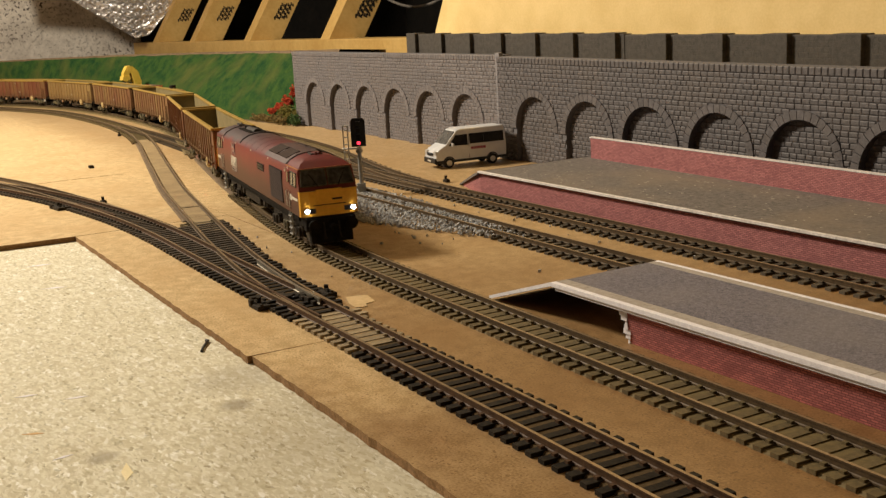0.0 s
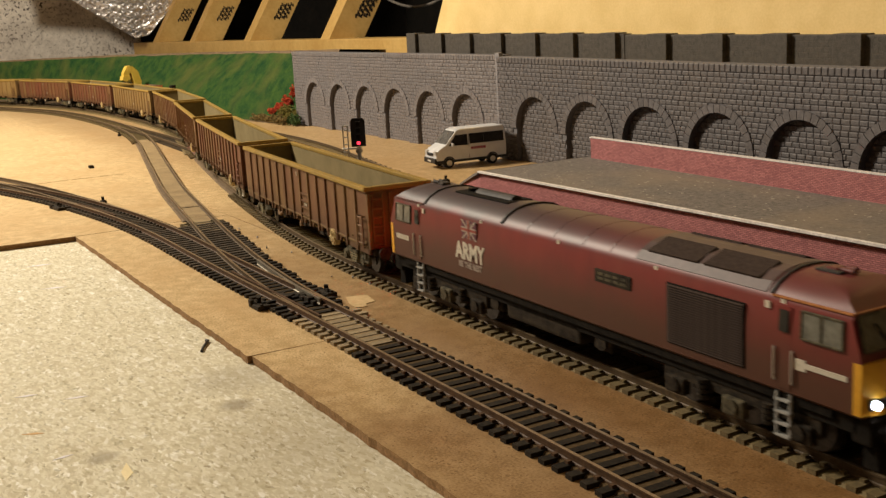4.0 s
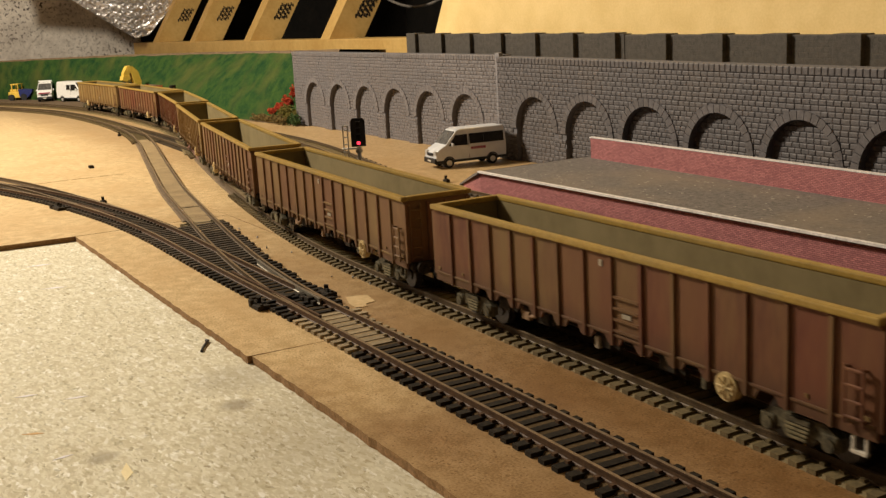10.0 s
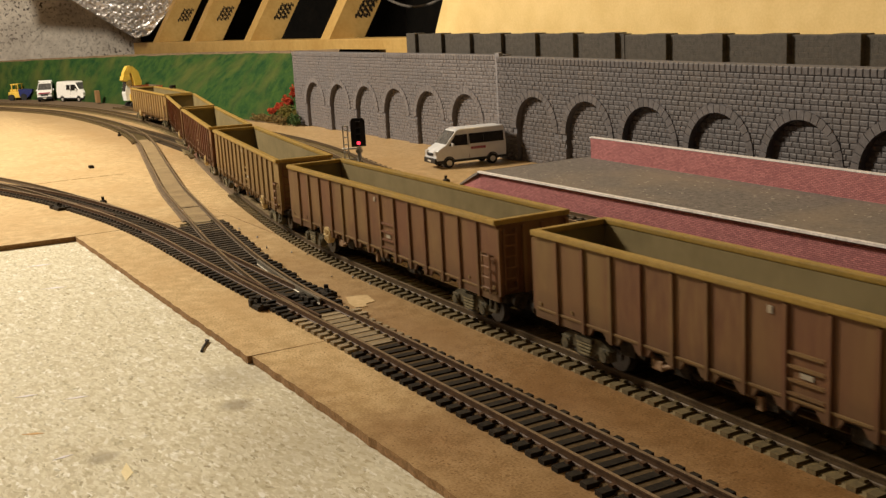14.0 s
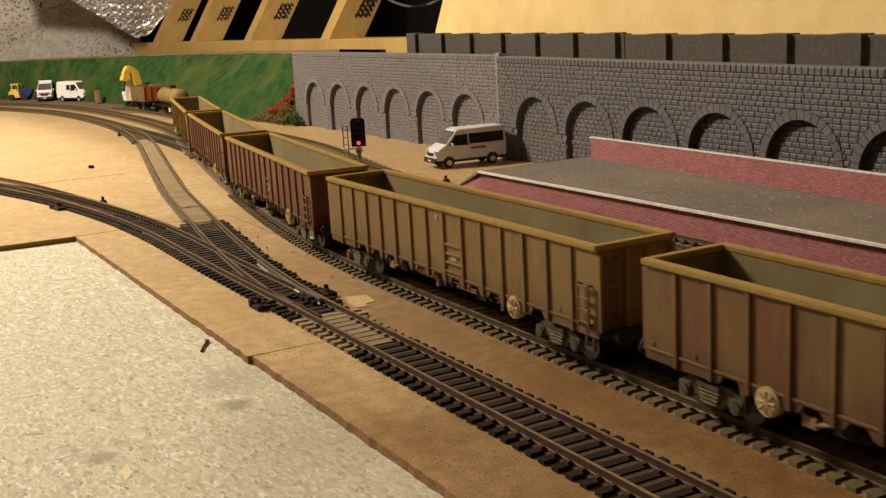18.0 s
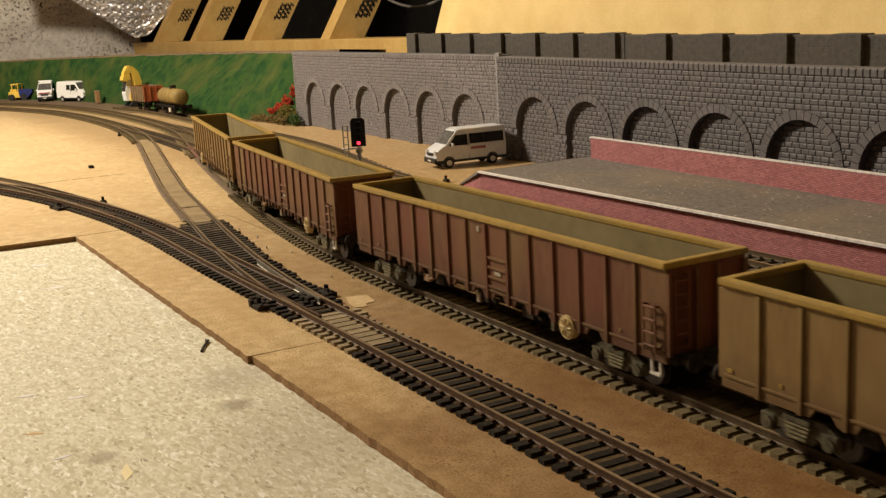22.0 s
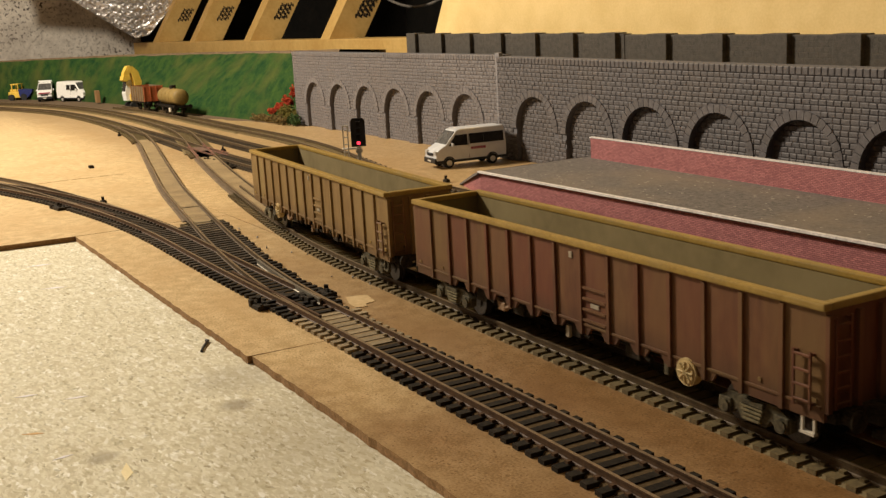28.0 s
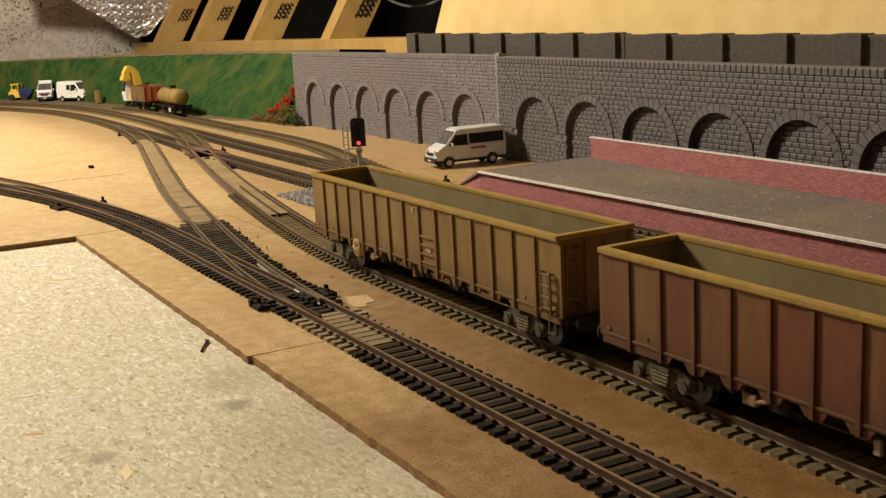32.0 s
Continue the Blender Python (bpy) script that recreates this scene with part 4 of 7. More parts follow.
M["w_red"] = streaky("weathered_maroon_steel", (0.108, 0.038, 0.019), (0.178, 0.081, 0.034), (0.192, 0.118, 0.042), 0.8)
M["w_brown"] = streaky("dusty_brown_steel", (0.125, 0.052, 0.024), (0.196, 0.104, 0.040), (0.226, 0.148, 0.052), 0.75)
M["w_tan"] = streaky("dusty_tan_steel", (0.182, 0.102, 0.033), (0.250, 0.155, 0.053), (0.280, 0.190, 0.069), 0.8)
panelled(M["w_red"], (0.150, 0.034, 0.020), (0.075, 0.036, 0.018))
panelled(M["w_brown"], (0.150, 0.056, 0.030), (0.085, 0.045, 0.022))
panelled(M["w_tan"], (0.215, 0.130, 0.050), (0.115, 0.062, 0.026))
M["rim"] = streaky("dusty_yellow_paint", (0.280, 0.172, 0.034), (0.390, 0.250, 0.055), (0.270, 0.190, 0.068), 0.6, 0.5, (1, 1, 1), 220)
M["inside"] = streaky("dusty_olive_steel", (0.175, 0.132, 0.056), (0.23, 0.176, 0.078), (0.265, 0.205, 0.096), 0.6, 0.8, (0.5, 0.5, 0.5), 90)
M["bogie"] = mat("dusty_grey_bogie", (0.036, 0.030, 0.019), (0.140, 0.116, 0.068), 300, 0.7, 0, 0.2, spec=0.2)
M["bogie_dark"] = mat("grimy_black_frame", (0.008, 0.006, 0.005), (0.052, 0.040, 0.027), 300, 0.75, 0, 0.2, spec=0.12)
M["under"] = mat("black_underframe", (0.006, 0.005, 0.004), (0.020, 0.016, 0.012), 300, 0.85, 0, 0.2, spec=0.08)
M["bogie_tan"] = mat("dusty_olive_spring", (0.105, 0.085, 0.040), (0.215, 0.175, 0.090), 400, 0.7, 0, 0.2)
M["wheel"] = mat("dark_steel_wheel", (0.05, 0.045, 0.04), (0.11, 0.095, 0.08), 300, 0.45, 0.6, 0.05)
M["tan_gear"] = mat("dusty_tan_gear", (0.20, 0.12, 0.065), (0.33, 0.21, 0.12), 400, 0.7, 0, 0.1)
M["cream_disc"] = mat("cream_painted_disc", (0.44, 0.32, 0.14), (0.57, 0.43, 0.21), 400, 0.6, 0, 0.05)
M["pale"] = mat("dirty_white_paint", (0.50, 0.45, 0.36), (0.66, 0.60, 0.50), 400, 0.6, 0, 0.05)
M["worn_plate"] = mat("worn_plate_paint", (0.30, 0.25, 0.18), (0.44, 0.38, 0.29), 400, 0.6, 0, 0.05)
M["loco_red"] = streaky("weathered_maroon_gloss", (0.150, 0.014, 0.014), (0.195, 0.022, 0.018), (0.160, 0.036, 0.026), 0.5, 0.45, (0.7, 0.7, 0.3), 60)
M["loco_dark"] = mat("sooty_grey_roof", (0.034, 0.028, 0.026), (0.066, 0.056, 0.052), 120, 0.6, 0, 0.08, spec=0.25)
M["loco_soot"] = mat("soot_stained_maroon_roof", (0.074, 0.044, 0.041), (0.112, 0.068, 0.063), 90, 0.5, 0, 0.08)
M["loco_yellow"] = mat("warning_yellow_paint", (0.70, 0.345, 0.026), (0.81, 0.42, 0.036), 120, 0.42, 0, 0.03)
M["grille"] = mat("dark_radiator_mesh", (0.034, 0.022, 0.018), (0.066, 0.045, 0.036), 700, 0.8, 0.0, 0.3, spec=0.1)
M["glass"] = mat("dark_cab_glass", (0.010, 0.009, 0.008), (0.03, 0.026, 0.022), 60, 0.08, 0, 0.0, spec=0.18)
# opaque screen; the grey mottling stands in for reflections
M["screen_glass"] = mat("grey_mottled_screen", (0.022, 0.020, 0.018), (0.085, 0.078, 0.070), 110, 0.10, 0, 0.0, spec=0.4)
# opaque pane; the lit cab seen through it is put into the grey
M["cab_glass"] = mat("grey_cab_glass", (0.075, 0.072, 0.058), (0.19, 0.18, 0.15), 90, 0.10, 0, 0.0, spec=0.5)
M["head_lamp"] = mat("white_lit_lamp", (0.80, 0.88, 1.0), (0.80, 0.88, 1.0), 10, 0.4, 0, 0, emit=24)
M["tail_lamp"] = mat("red_lit_lamp", (1.0, 0.0005, 0.002), (1.0, 0.0005, 0.002), 10, 0.4, 0, 0, emit=85)
M["steel"] = mat("bright_steel", (0.55, 0.53, 0.5), (0.7, 0.68, 0.64), 300, 0.35, 0.5, 0)
M["flag_blue"] = mat("faded_blue_print", (0.10, 0.026, 0.040), (0.125, 0.034, 0.050), 500, 0.6, 0, 0)
M["faded_white"] = mat("faded_white_print", (0.26, 0.20, 0.17), (0.40, 0.33, 0.28), 500, 0.6, 0, 0)
M["orange_line"] = mat("orange_cantrail_line", (0.36, 0.13, 0.04), (0.48, 0.19, 0.06), 300, 0.5, 0, 0)
M["flag_red"] = mat("faded_red_print", (0.26, 0.05, 0.035), (0.33, 0.07, 0.045), 500, 0.6, 0, 0)


def wheelset(parent, x, r, gauge=0.0079):
    bm = bmesh.new()
    for s in (-1, 1):
        tube(bm, (x, s * (gauge - 0.0011), r), (x, s * (gauge + 0.0010), r), r, 20)
        tube(bm, (x, s * (gauge - 0.0019), r), (x, s * (gauge - 0.0011), r), r + 0.0006, 20)
        tube(bm, (x, s * (gauge + 0.0010), r), (x, s * (gauge + 0.0016), r), r * 0.42, 12)
    tube(bm, (x, -gauge, r), (x, gauge, r), 0.0011, 8)
    return part("wheelset", bm, M["wheel"], parent)


def wagon_bogie(parent):
    g = thing("bogie", "", "")
    g.parent = parent
    for s in (-1, 1):
        bm = bmesh.new()
        y0, y1 = s * 0.0122, s * 0.0148
        ya, yb = min(y0, y1), max(y0, y1)
        prism(bm, [(-0.0148, 0.0052), (-0.0088, 0.0052), (-0.0068, 0.0066), (-0.0050, 0.0040), (0.0050, 0.0040), (0.0068, 0.0066), (0.0088, 0.0052), (0.0148, 0.0052),
                   (0.0148, 0.0088), (0.0098, 0.0116), (-0.0098, 0.0116), (-0.0148, 0.0088)], "y", ya, yb)
        part("side_frame", bm, M["bogie"], g)
        for x in (-0.0115, 0.0115):
            bm = bmesh.new()
            tube(bm, (x, s * 0.0146, 0.0066), (x, s * 0.0162, 0.0066), 0.0021, 12)
            box(bm, x - 0.0026, x + 0.0026, min(s * 0.0126, s * 0.0155), max(s * 0.0126, s * 0.0155), 0.0046, 0.0094, 0.0004)
            part("axle_box", bm, M["bogie"], g)
        for k in range(4):  # leaf spring nest between the axles
            bm = bmesh.new()
            ya, yb = sorted((s * 0.0138, s * 0.0160))
            box(bm, -0.0034 - 0.0004 * k, 0.0034 + 0.0004 * k, ya, yb, 0.0047 + 0.0013 * k, 0.0055 + 0.0013 * k, 0.00015)
            part("spring", bm, M["bogie_tan"], g)
        bm = bmesh.new()
        box(bm, -0.0048, 0.0048, min(s * 0.0140, s * 0.0162), max(s * 0.0140, s * 0.0162), 0.0098, 0.0112)
        part("spring_cap", bm, M["bogie"], g)
    bm = bmesh.new()
    box(bm, -0.0030, 0.0030, -0.0125, 0.0125, 0.0060, 0.0125)
    part("bolster", bm, M["under"], g)
    for x in (-0.0115, 0.0115):
        wheelset(g, x, 0.0062)
    return g


WL = 0.2385


def wagon(label, paint, reversed_disc):
    t = thing("open_wagon", label, "wagon", group="wagons of the train")
    h, w = WL / 2, 0.0170
    z0, z1 = 0.0160, 0.0450
    ribs = [-h + 0.0153 + (WL - 0.0306) * k / 13 for k in range(14)]
    for s in (-1, 1):
        bm = bmesh.new()
        box(bm, -h, h, min(s * w, s * (w - 0.0012)), max(s * w, s * (w - 0.0012)), z0, z1)
        side = part("side_panel", bm, paint, t)
        bm = bmesh.new()
        box(bm, -h + 0.0013, h - 0.0013, min(s * (w - 0.0013), s * (w - 0.0018)), max(s * (w - 0.0013), s * (w - 0.0018)), 0.0205, z1)
        part("inner_lining", bm, M["inside"], t)
        bm = bmesh.new()
        prism(bm, [(-0.0008, 0.0133), (0.0008, 0.0133), (0.0008, z1 - 0.0005), (-0.0008, z1 - 0.0005)], "y", 0.0, 0.0010)
        prism(bm, [(-0.0054, 0.0166), (-0.0030, 0.0133), (0.0030, 0.0133), (0.0054, 0.0166)], "y", -0.0011, 0.00003)
        for v in bm.verts:
            v.co.y *= s
        rib = mesh_of(bm, "rib", paint)
        bm = bmesh.new()
        box(bm, -h + 0.001, h - 0.001, *sorted((s * w, s * (w + 0.0005))), 0.0166, 0.0176, 0.0002)
        part("bottom_fold", bm, M["w_tan"] if paint is M["w_brown"] else M["w_brown"] if paint is M["w_red"] else paint, side)
        for x in ribs:
            piece("rib", rib, side, Matrix.Translation((x, s * w, 0)))
        for q in (-1, 1):
            bm = bmesh.new()
            box(bm, *sorted((q * h, q * (h - 0.0345))), *sorted((s * (w - 0.0011), s * (w + 0.00005))), 0.0133, 0.0164)
            part("sill_plate", bm, paint, side)
    for s in (-1, 1):
        bm = bmesh.new()
        box(bm, min(s * h, s * (h - 0.0012)), max(s * h, s * (h - 0.0012)), -w + 0.0012, w - 0.0012, z0, z1)
        end = part("end_panel", bm, paint, t)
        bm = bmesh.new()
        box(bm, min(s * (h - 0.0013), s * (h - 0.0018)), max(s * (h - 0.0013), s * (h - 0.0018)), -w + 0.0019, w - 0.0019, 0.0205, z1)
        part("inner_lining", bm, M["inside"], t)
        for y in (-0.0045, 0.0045, -0.0162, 0.0162):
            bm = bmesh.new()
            box(bm, min(s * h, s * (h + 0.0014)), max(s * h, s * (h + 0.0014)), y - 0.0008, y + 0.0008, z0, z1 - 0.001)
            part("end_post", bm, paint, end)
        bm = bmesh.new()  # end ladder
        for y in (-0.0145, -0.0090):
            box(bm, s * (h + 0.0018) - 0.0003, s * (h + 0.0018) + 0.0003, s * y - 0.0004, s * y + 0.0004, 0.0170, 0.0435)
        for k in range(6):
            tube(bm, (s * (h + 0.0018), s * -0.0145, 0.0185 + 0.0045 * k), (s * (h + 0.0018), s * -0.0090, 0.0185 + 0.0045 * k), 0.00045, 6)
        for z in (0.020, 0.042):
            for y in (-0.0145, -0.0090):
                box(bm, min(s * h, s * (h + 0.0019)), max(s * h, s * (h + 0.0019)), s * y - 0.0004, s * y + 0.0004, z, z + 0.0008)
        part("end_ladder", bm, M["w_brown"] if paint is M["w_tan"] else paint, end)
        bm = bmesh.new()  # headstock with coupling
        box(bm, min(s * (h - 0.002), s * (h + 0.0022)), max(s * (h - 0.002), s * (h + 0.0022)), -0.0150, 0.0150, 0.0128, 0.0160, 0.0003)
        part("headstock", bm, M["bogie_dark"], t)
        bm = bmesh.new()
        box(bm, min(s * h, s * (h + 0.0072)), max(s * h, s * (h + 0.0072)), -0.0026, 0.0026, 0.0108, 0.0158, 0.0005)
        box(bm, min(s * (h + 0.005), s * (h + 0.0112)), max(s * (h + 0.005), s * (h + 0.0112)), -0.0040, 0.0040, 0.0075, 0.0098, 0.0005)
        part("coupler", bm, M["bogie_dark"], t)
        for y in (-0.0112, 0.0112):
            bm = bmesh.new()
            tube(bm, (s * (h + 0.002), y, 0.0143), (s * (h + 0.0062), y, 0.0143), 0.0020, 14)
            tube(bm, (s * (h + 0.0062), y, 0.0143), (s * (h + 0.0072), y, 0.0143), 0.0032, 16)
            part("buffer", bm, M["bogie_dark"], t)
        bm = bmesh.new()  # side ladder beside the end
        xa = s * (h - 0.0068)
        y = -s * (w + 0.0016)
        for dx in (-0.0030, 0.0030):
            box(bm, xa + dx - 0.0004, xa + dx + 0.0004, y - 0.0003, y + 0.0003, 0.0165, 0.0330)
        for k in range(4):
            tube(bm, (xa - 0.0030, y, 0.0185 + 0.0044 * k), (xa + 0.0030, y, 0.0185 + 0.0044 * k), 0.0005, 6)
        for z in (0.0175, 0.0318):
            for dx in (-0.0030, 0.0030):
                box(bm, xa + dx - 0.0004, xa + dx + 0.0004, min(y, -s * w), max(y, -s * w), z, z + 0.0007)
        part("side_ladder", bm, M["w_brown"] if paint is M["w_tan"] else paint, t)
        for q in (-1, 1) if s > 0 else ():
            bm = bmesh.new()  # hanging step
            xa, y = s * (h - 0.0062), q * 0.0162
            for dx in (-0.0022, 0.0022):
                box(bm, xa + dx - 0.0004, xa + dx + 0.0004, y - 0.0004, y + 0.0004, 0.0086, 0.0162)
            box(bm, xa - 0.0026, xa + 0.0026, y - 0.0008, y + 0.0008, 0.0080, 0.0088)
            part("step", bm, M["pale"] if paint is M["w_red"] and s > 0 else M["bogie"], t)
    bm = bmesh.new()
    o, i = 0.0006, 0.0026
    for x0, x1, ya, yb in ((-h - o, h + o, -w - 0.0013, -w + i - 0.0006), (-h - o, h + o, w - i + 0.0006, w + 0.0013),
                           (-h - o, -h + i, -w + i - 0.0006, w - i + 0.0006), (h - i, h + o, -w + i - 0.0006, w - i + 0.0006)):
        box(bm, x0, x1, ya, yb, z1 + 0.0001, z1 + 0.0024, 0.0006)
    part("top_rail", bm, M["rim"], t, "dusty yellow top rail")
    bm = bmesh.new()
    box(bm, -h + 0.0012, h - 0.0012, -w + 0.0012, w - 0.0012, 0.0180, 0.0200)
    part("wagon_floor", bm, M["inside"], t)
    bm = bmesh.new()
    box(bm, -h + 0.004, h - 0.004, -0.0035, 0.0035, 0.0115, 0.0180)
    for x in (-0.06, -0.03, 0.0, 0.03, 0.06):
        box(bm, x - 0.001, x + 0.001, -0.0150, 0.0150, 0.0150, 0.0180)
    part("centre_sill", bm, M["under"], t)
    for s in (-1, 1):
        bm = bmesh.new()  # brake gear and pipes under the side
        for k, x in enumerate((-0.066, -0.038, 0.0, 0.034)):
            box(bm, x - 0.0050, x + 0.0030, s * 0.0125 - 0.0020, s * 0.0125 + 0.0020, 0.0095, 0.0150, 0.0006)
            tube(bm, (x + 0.002, s * 0.0125, 0.0115), (x + 0.0070, s * 0.0125, 0.0105), 0.0011, 8)
        tube(bm, (-0.070, s * 0.0105, 0.0120), (0.070, s * 0.0105, 0.0120), 0.0005, 6)
        part("brake_gear", bm, M["bogie_dark"], t)
        x = (-0.0640 if reversed_disc else 0.0640) * (1 if s < 0 else -1)
        y = s * 0.0178
        bm = bmesh.new()
        tube(bm, (x, s * 0.0150, 0.0136), (x, y, 0.0136), 0.0046, 24)
        tube(bm, (x, y, 0.0136), (x, y + s * 0.0004, 0.0136), 0.0036, 24)
        for a in range(4):
            ca, sa = math.cos(a * math.pi / 4), math.sin(a * math.pi / 4)
            tube(bm, (x - 0.0034 * ca, y + s * 0.0005, 0.0136 - 0.0034 * sa), (x + 0.0034 * ca, y + s * 0.0005, 0.0136 + 0.0034 * sa), 0.0004, 6)
        part("brake_disc", bm, M["cream_disc"], t, "cream round brake wheel")
        bm = bmesh.new()
        box(bm, x - 0.0130, x - 0.0108, s * 0.0150 - 0.0008, s * 0.0150 + 0.0018, 0.0090, 0.0150, 0.0003)
        part("hanger", bm, M["bogie"], t)
        bm = bmesh.new()  # dusty brake cylinder with its bent rod
        xc = 0.0487 * s
        box(bm, xc - 0.0040, xc + 0.0015, s * 0.0145 - 0.0012, s * 0.0145 + 0.0012, 0.0092, 0.0130, 0.0007)
        tube(bm, (xc + 0.001, s * 0.0148, 0.0108), (xc + 0.0058, s * 0.0148, 0.0122), 0.0008, 8)
        tube(bm, (xc - 0.003, s * 0.0148, 0.0100), (xc - 0.0048, s * 0.0148, 0.0142), 0.0007, 8)
        part("brake_cylinder", bm, M["tan_gear"], t, "dusty tan brake cylinder")
        bm = bmesh.new()
        box(bm, 0.0034 * s - 0.0011, 0.0034 * s + 0.0011, s * 0.0152 - 0.0006, s * 0.0152 + 0.0010, 0.0090, 0.0135, 0.0003)
        part("hanger", bm, M["worn_plate"] if paint is M["w_red"] else M["tan_gear"], t)
        bm = bmesh.new()  # cross bars of the middle panel
        xa = (ribs[7] + ribs[8]) / 2 if s < 0 else (ribs[5] + ribs[6]) / 2
        for z in (0.0185, 0.0225, 0.0265, 0.0305):
            box(bm, xa - 0.0066, xa + 0.0066, min(s * w, s * (w + 0.0009)), max(s * w, s * (w + 0.0009)), z, z + 0.0009)
        part("panel_bar", bm, paint, t)
        bm = bmesh.new()
        box(bm, xa - 0.0024, xa + 0.0024, min(s * w, s * (w + 0.0004)), max(s * w, s * (w + 0.0004)), 0.0241, 0.0257)
        part("data_panel", bm, M["worn_plate"], t, "pale unreadable lettering panel")
        xb = (ribs[6] + ribs[7]) / 2 + 0.002
        bm = bmesh.new()
        box(bm, xb - 0.0009, xb + 0.0009, min(s * w, s * (w + 0.0004)), max(s * w, s * (w + 0.0004)), 0.0405, 0.0427)
        part("label_plate", bm, M["worn_plate"], t)
        for q in (-1, 1):
            for dx, half_w, z in ((0.0035, 0.0010, 0.0184), (0.024, 0.0006, 0.0190)):
                bm = bmesh.new()
                box(bm, q * (h - dx) - half_w, q * (h - dx) + half_w, *sorted((s * w, s * (w + 0.0004))), z, z + 0.0012)
                part("tag", bm, M["w_tan"] if paint is not M["w_tan"] else M["rim"], t)
    bogies = [wagon_bogie(t), wagon_bogie(t)]
    return t, bogies


LL, LH = 0.2790, 0.0171
LEVELS = ((0.0178, 0.0164), (0.0186, 0.0171), (0.0335, 0.0171), (0.0360, 0.01705), (0.0440, 0.0165), (0.0458, 0.0158), (0.0484, 0.0132), (0.0506, 0.0090), (0.0516, 0.0045), (0.0519, 0.0))


def nose(z):
    """How far the cab front leans back at a height."""
    if z < 0.0345:
        return 0.0004
    if z < 0.0462:
        return 0.0004 + (z - 0.0345) * 0.40
    return 0.0051 + (z - 0.0462) * 1.9


def sooted_and_browned(m):
    """Body browner and darker towards the bottom, and exhaust soot on the roof, thinning towards the front."""
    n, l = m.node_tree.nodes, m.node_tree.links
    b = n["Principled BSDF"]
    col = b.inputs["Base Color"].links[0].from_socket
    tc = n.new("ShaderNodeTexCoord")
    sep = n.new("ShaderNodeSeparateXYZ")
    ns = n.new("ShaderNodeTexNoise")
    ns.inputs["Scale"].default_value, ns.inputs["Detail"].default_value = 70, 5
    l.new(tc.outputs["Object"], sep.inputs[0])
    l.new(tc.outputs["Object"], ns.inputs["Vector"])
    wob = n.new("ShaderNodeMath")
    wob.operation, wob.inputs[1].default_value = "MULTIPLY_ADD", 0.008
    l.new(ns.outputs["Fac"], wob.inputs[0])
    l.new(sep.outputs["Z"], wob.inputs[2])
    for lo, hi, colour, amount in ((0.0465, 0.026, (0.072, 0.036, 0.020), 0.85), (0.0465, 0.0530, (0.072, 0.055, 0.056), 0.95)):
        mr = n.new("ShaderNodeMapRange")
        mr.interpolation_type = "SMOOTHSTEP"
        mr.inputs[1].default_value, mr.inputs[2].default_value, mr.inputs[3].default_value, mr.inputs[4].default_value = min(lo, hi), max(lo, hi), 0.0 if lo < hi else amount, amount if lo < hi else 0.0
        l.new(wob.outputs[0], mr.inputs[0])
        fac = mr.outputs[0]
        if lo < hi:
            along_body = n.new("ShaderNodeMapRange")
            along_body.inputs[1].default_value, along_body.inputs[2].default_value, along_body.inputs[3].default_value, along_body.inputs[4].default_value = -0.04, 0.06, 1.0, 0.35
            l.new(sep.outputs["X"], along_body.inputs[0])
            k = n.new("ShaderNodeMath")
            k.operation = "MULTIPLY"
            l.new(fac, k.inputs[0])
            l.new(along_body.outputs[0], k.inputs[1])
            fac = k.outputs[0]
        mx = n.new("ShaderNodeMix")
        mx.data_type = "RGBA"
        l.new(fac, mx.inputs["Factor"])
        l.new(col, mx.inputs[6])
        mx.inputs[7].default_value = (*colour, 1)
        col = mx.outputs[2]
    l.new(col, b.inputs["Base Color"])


sooted_and_browned(M["loco_red"])


def loco_shell():
    bm = bmesh.new()
    half = LL / 2
    ring_y = [(z, w) for z, w in LEVELS]
    stations = [("f", 0), (half - 0.0200, 1), (half - 0.031, 1), (0.05, 1), (0.0, 1), (-0.05, 1), (-half + 0.031, 1), (-half + 0.0200, 1), ("r", 0)]
    rings = []
    for st, _ in stations:
        ring = []
        for side in (-1, 1):
            lev = ring_y if side < 0 else ring_y[-2::-1]
            for z, w in lev:
                x = half - nose(z) - 0.0012 * (1 if w > 0.016 else 0) if st == "f" else -(half - nose(z) - 0.0012 * (1 if w > 0.016 else 0)) if st == "r" else st
                ring.append(bm.verts.new((x, side * w, z)))
        rings.append(ring)
    n = len(rings[0])
    for a, b in zip(rings, rings[1:]):
        for k in range(n - 1):
            bm.faces.new((a[k], a[k + 1], b[k + 1], b[k]))
        bm.faces.new((a[n - 1], a[0], b[0], b[n - 1]))
    for ring in (rings[0], rings[-1]):
        for k in range((n - 1) // 2):
            f = (ring[k], ring[k + 1], ring[n - 2 - k], ring[n - 1 - k])
            bm.faces.new(f if len(set(f)) == 4 else tuple(dict.fromkeys(f)))
    return bm


def patch(bm, corners, out):
    """A thin plate on a slope: four corners and a push along their normal."""
    c = [Vector(p) for p in corners]
    nrm = (c[1] - c[0]).cross(c[3] - c[0]).normalized() * out
    lo = [bm.verts.new(p - nrm * 0.6) for p in c]
    hi = [bm.verts.new(p + nrm) for p in c]
    bm.faces.new(hi)
    bm.faces.new(lo[::-1])
    for i in range(4):
        bm.faces.new((lo[i], lo[(i + 1) % 4], hi[(i + 1) % 4], hi[i]))


def side_width(z):
    return float(np.interp(z, [a for a, b in LEVELS], [b for a, b in LEVELS]))


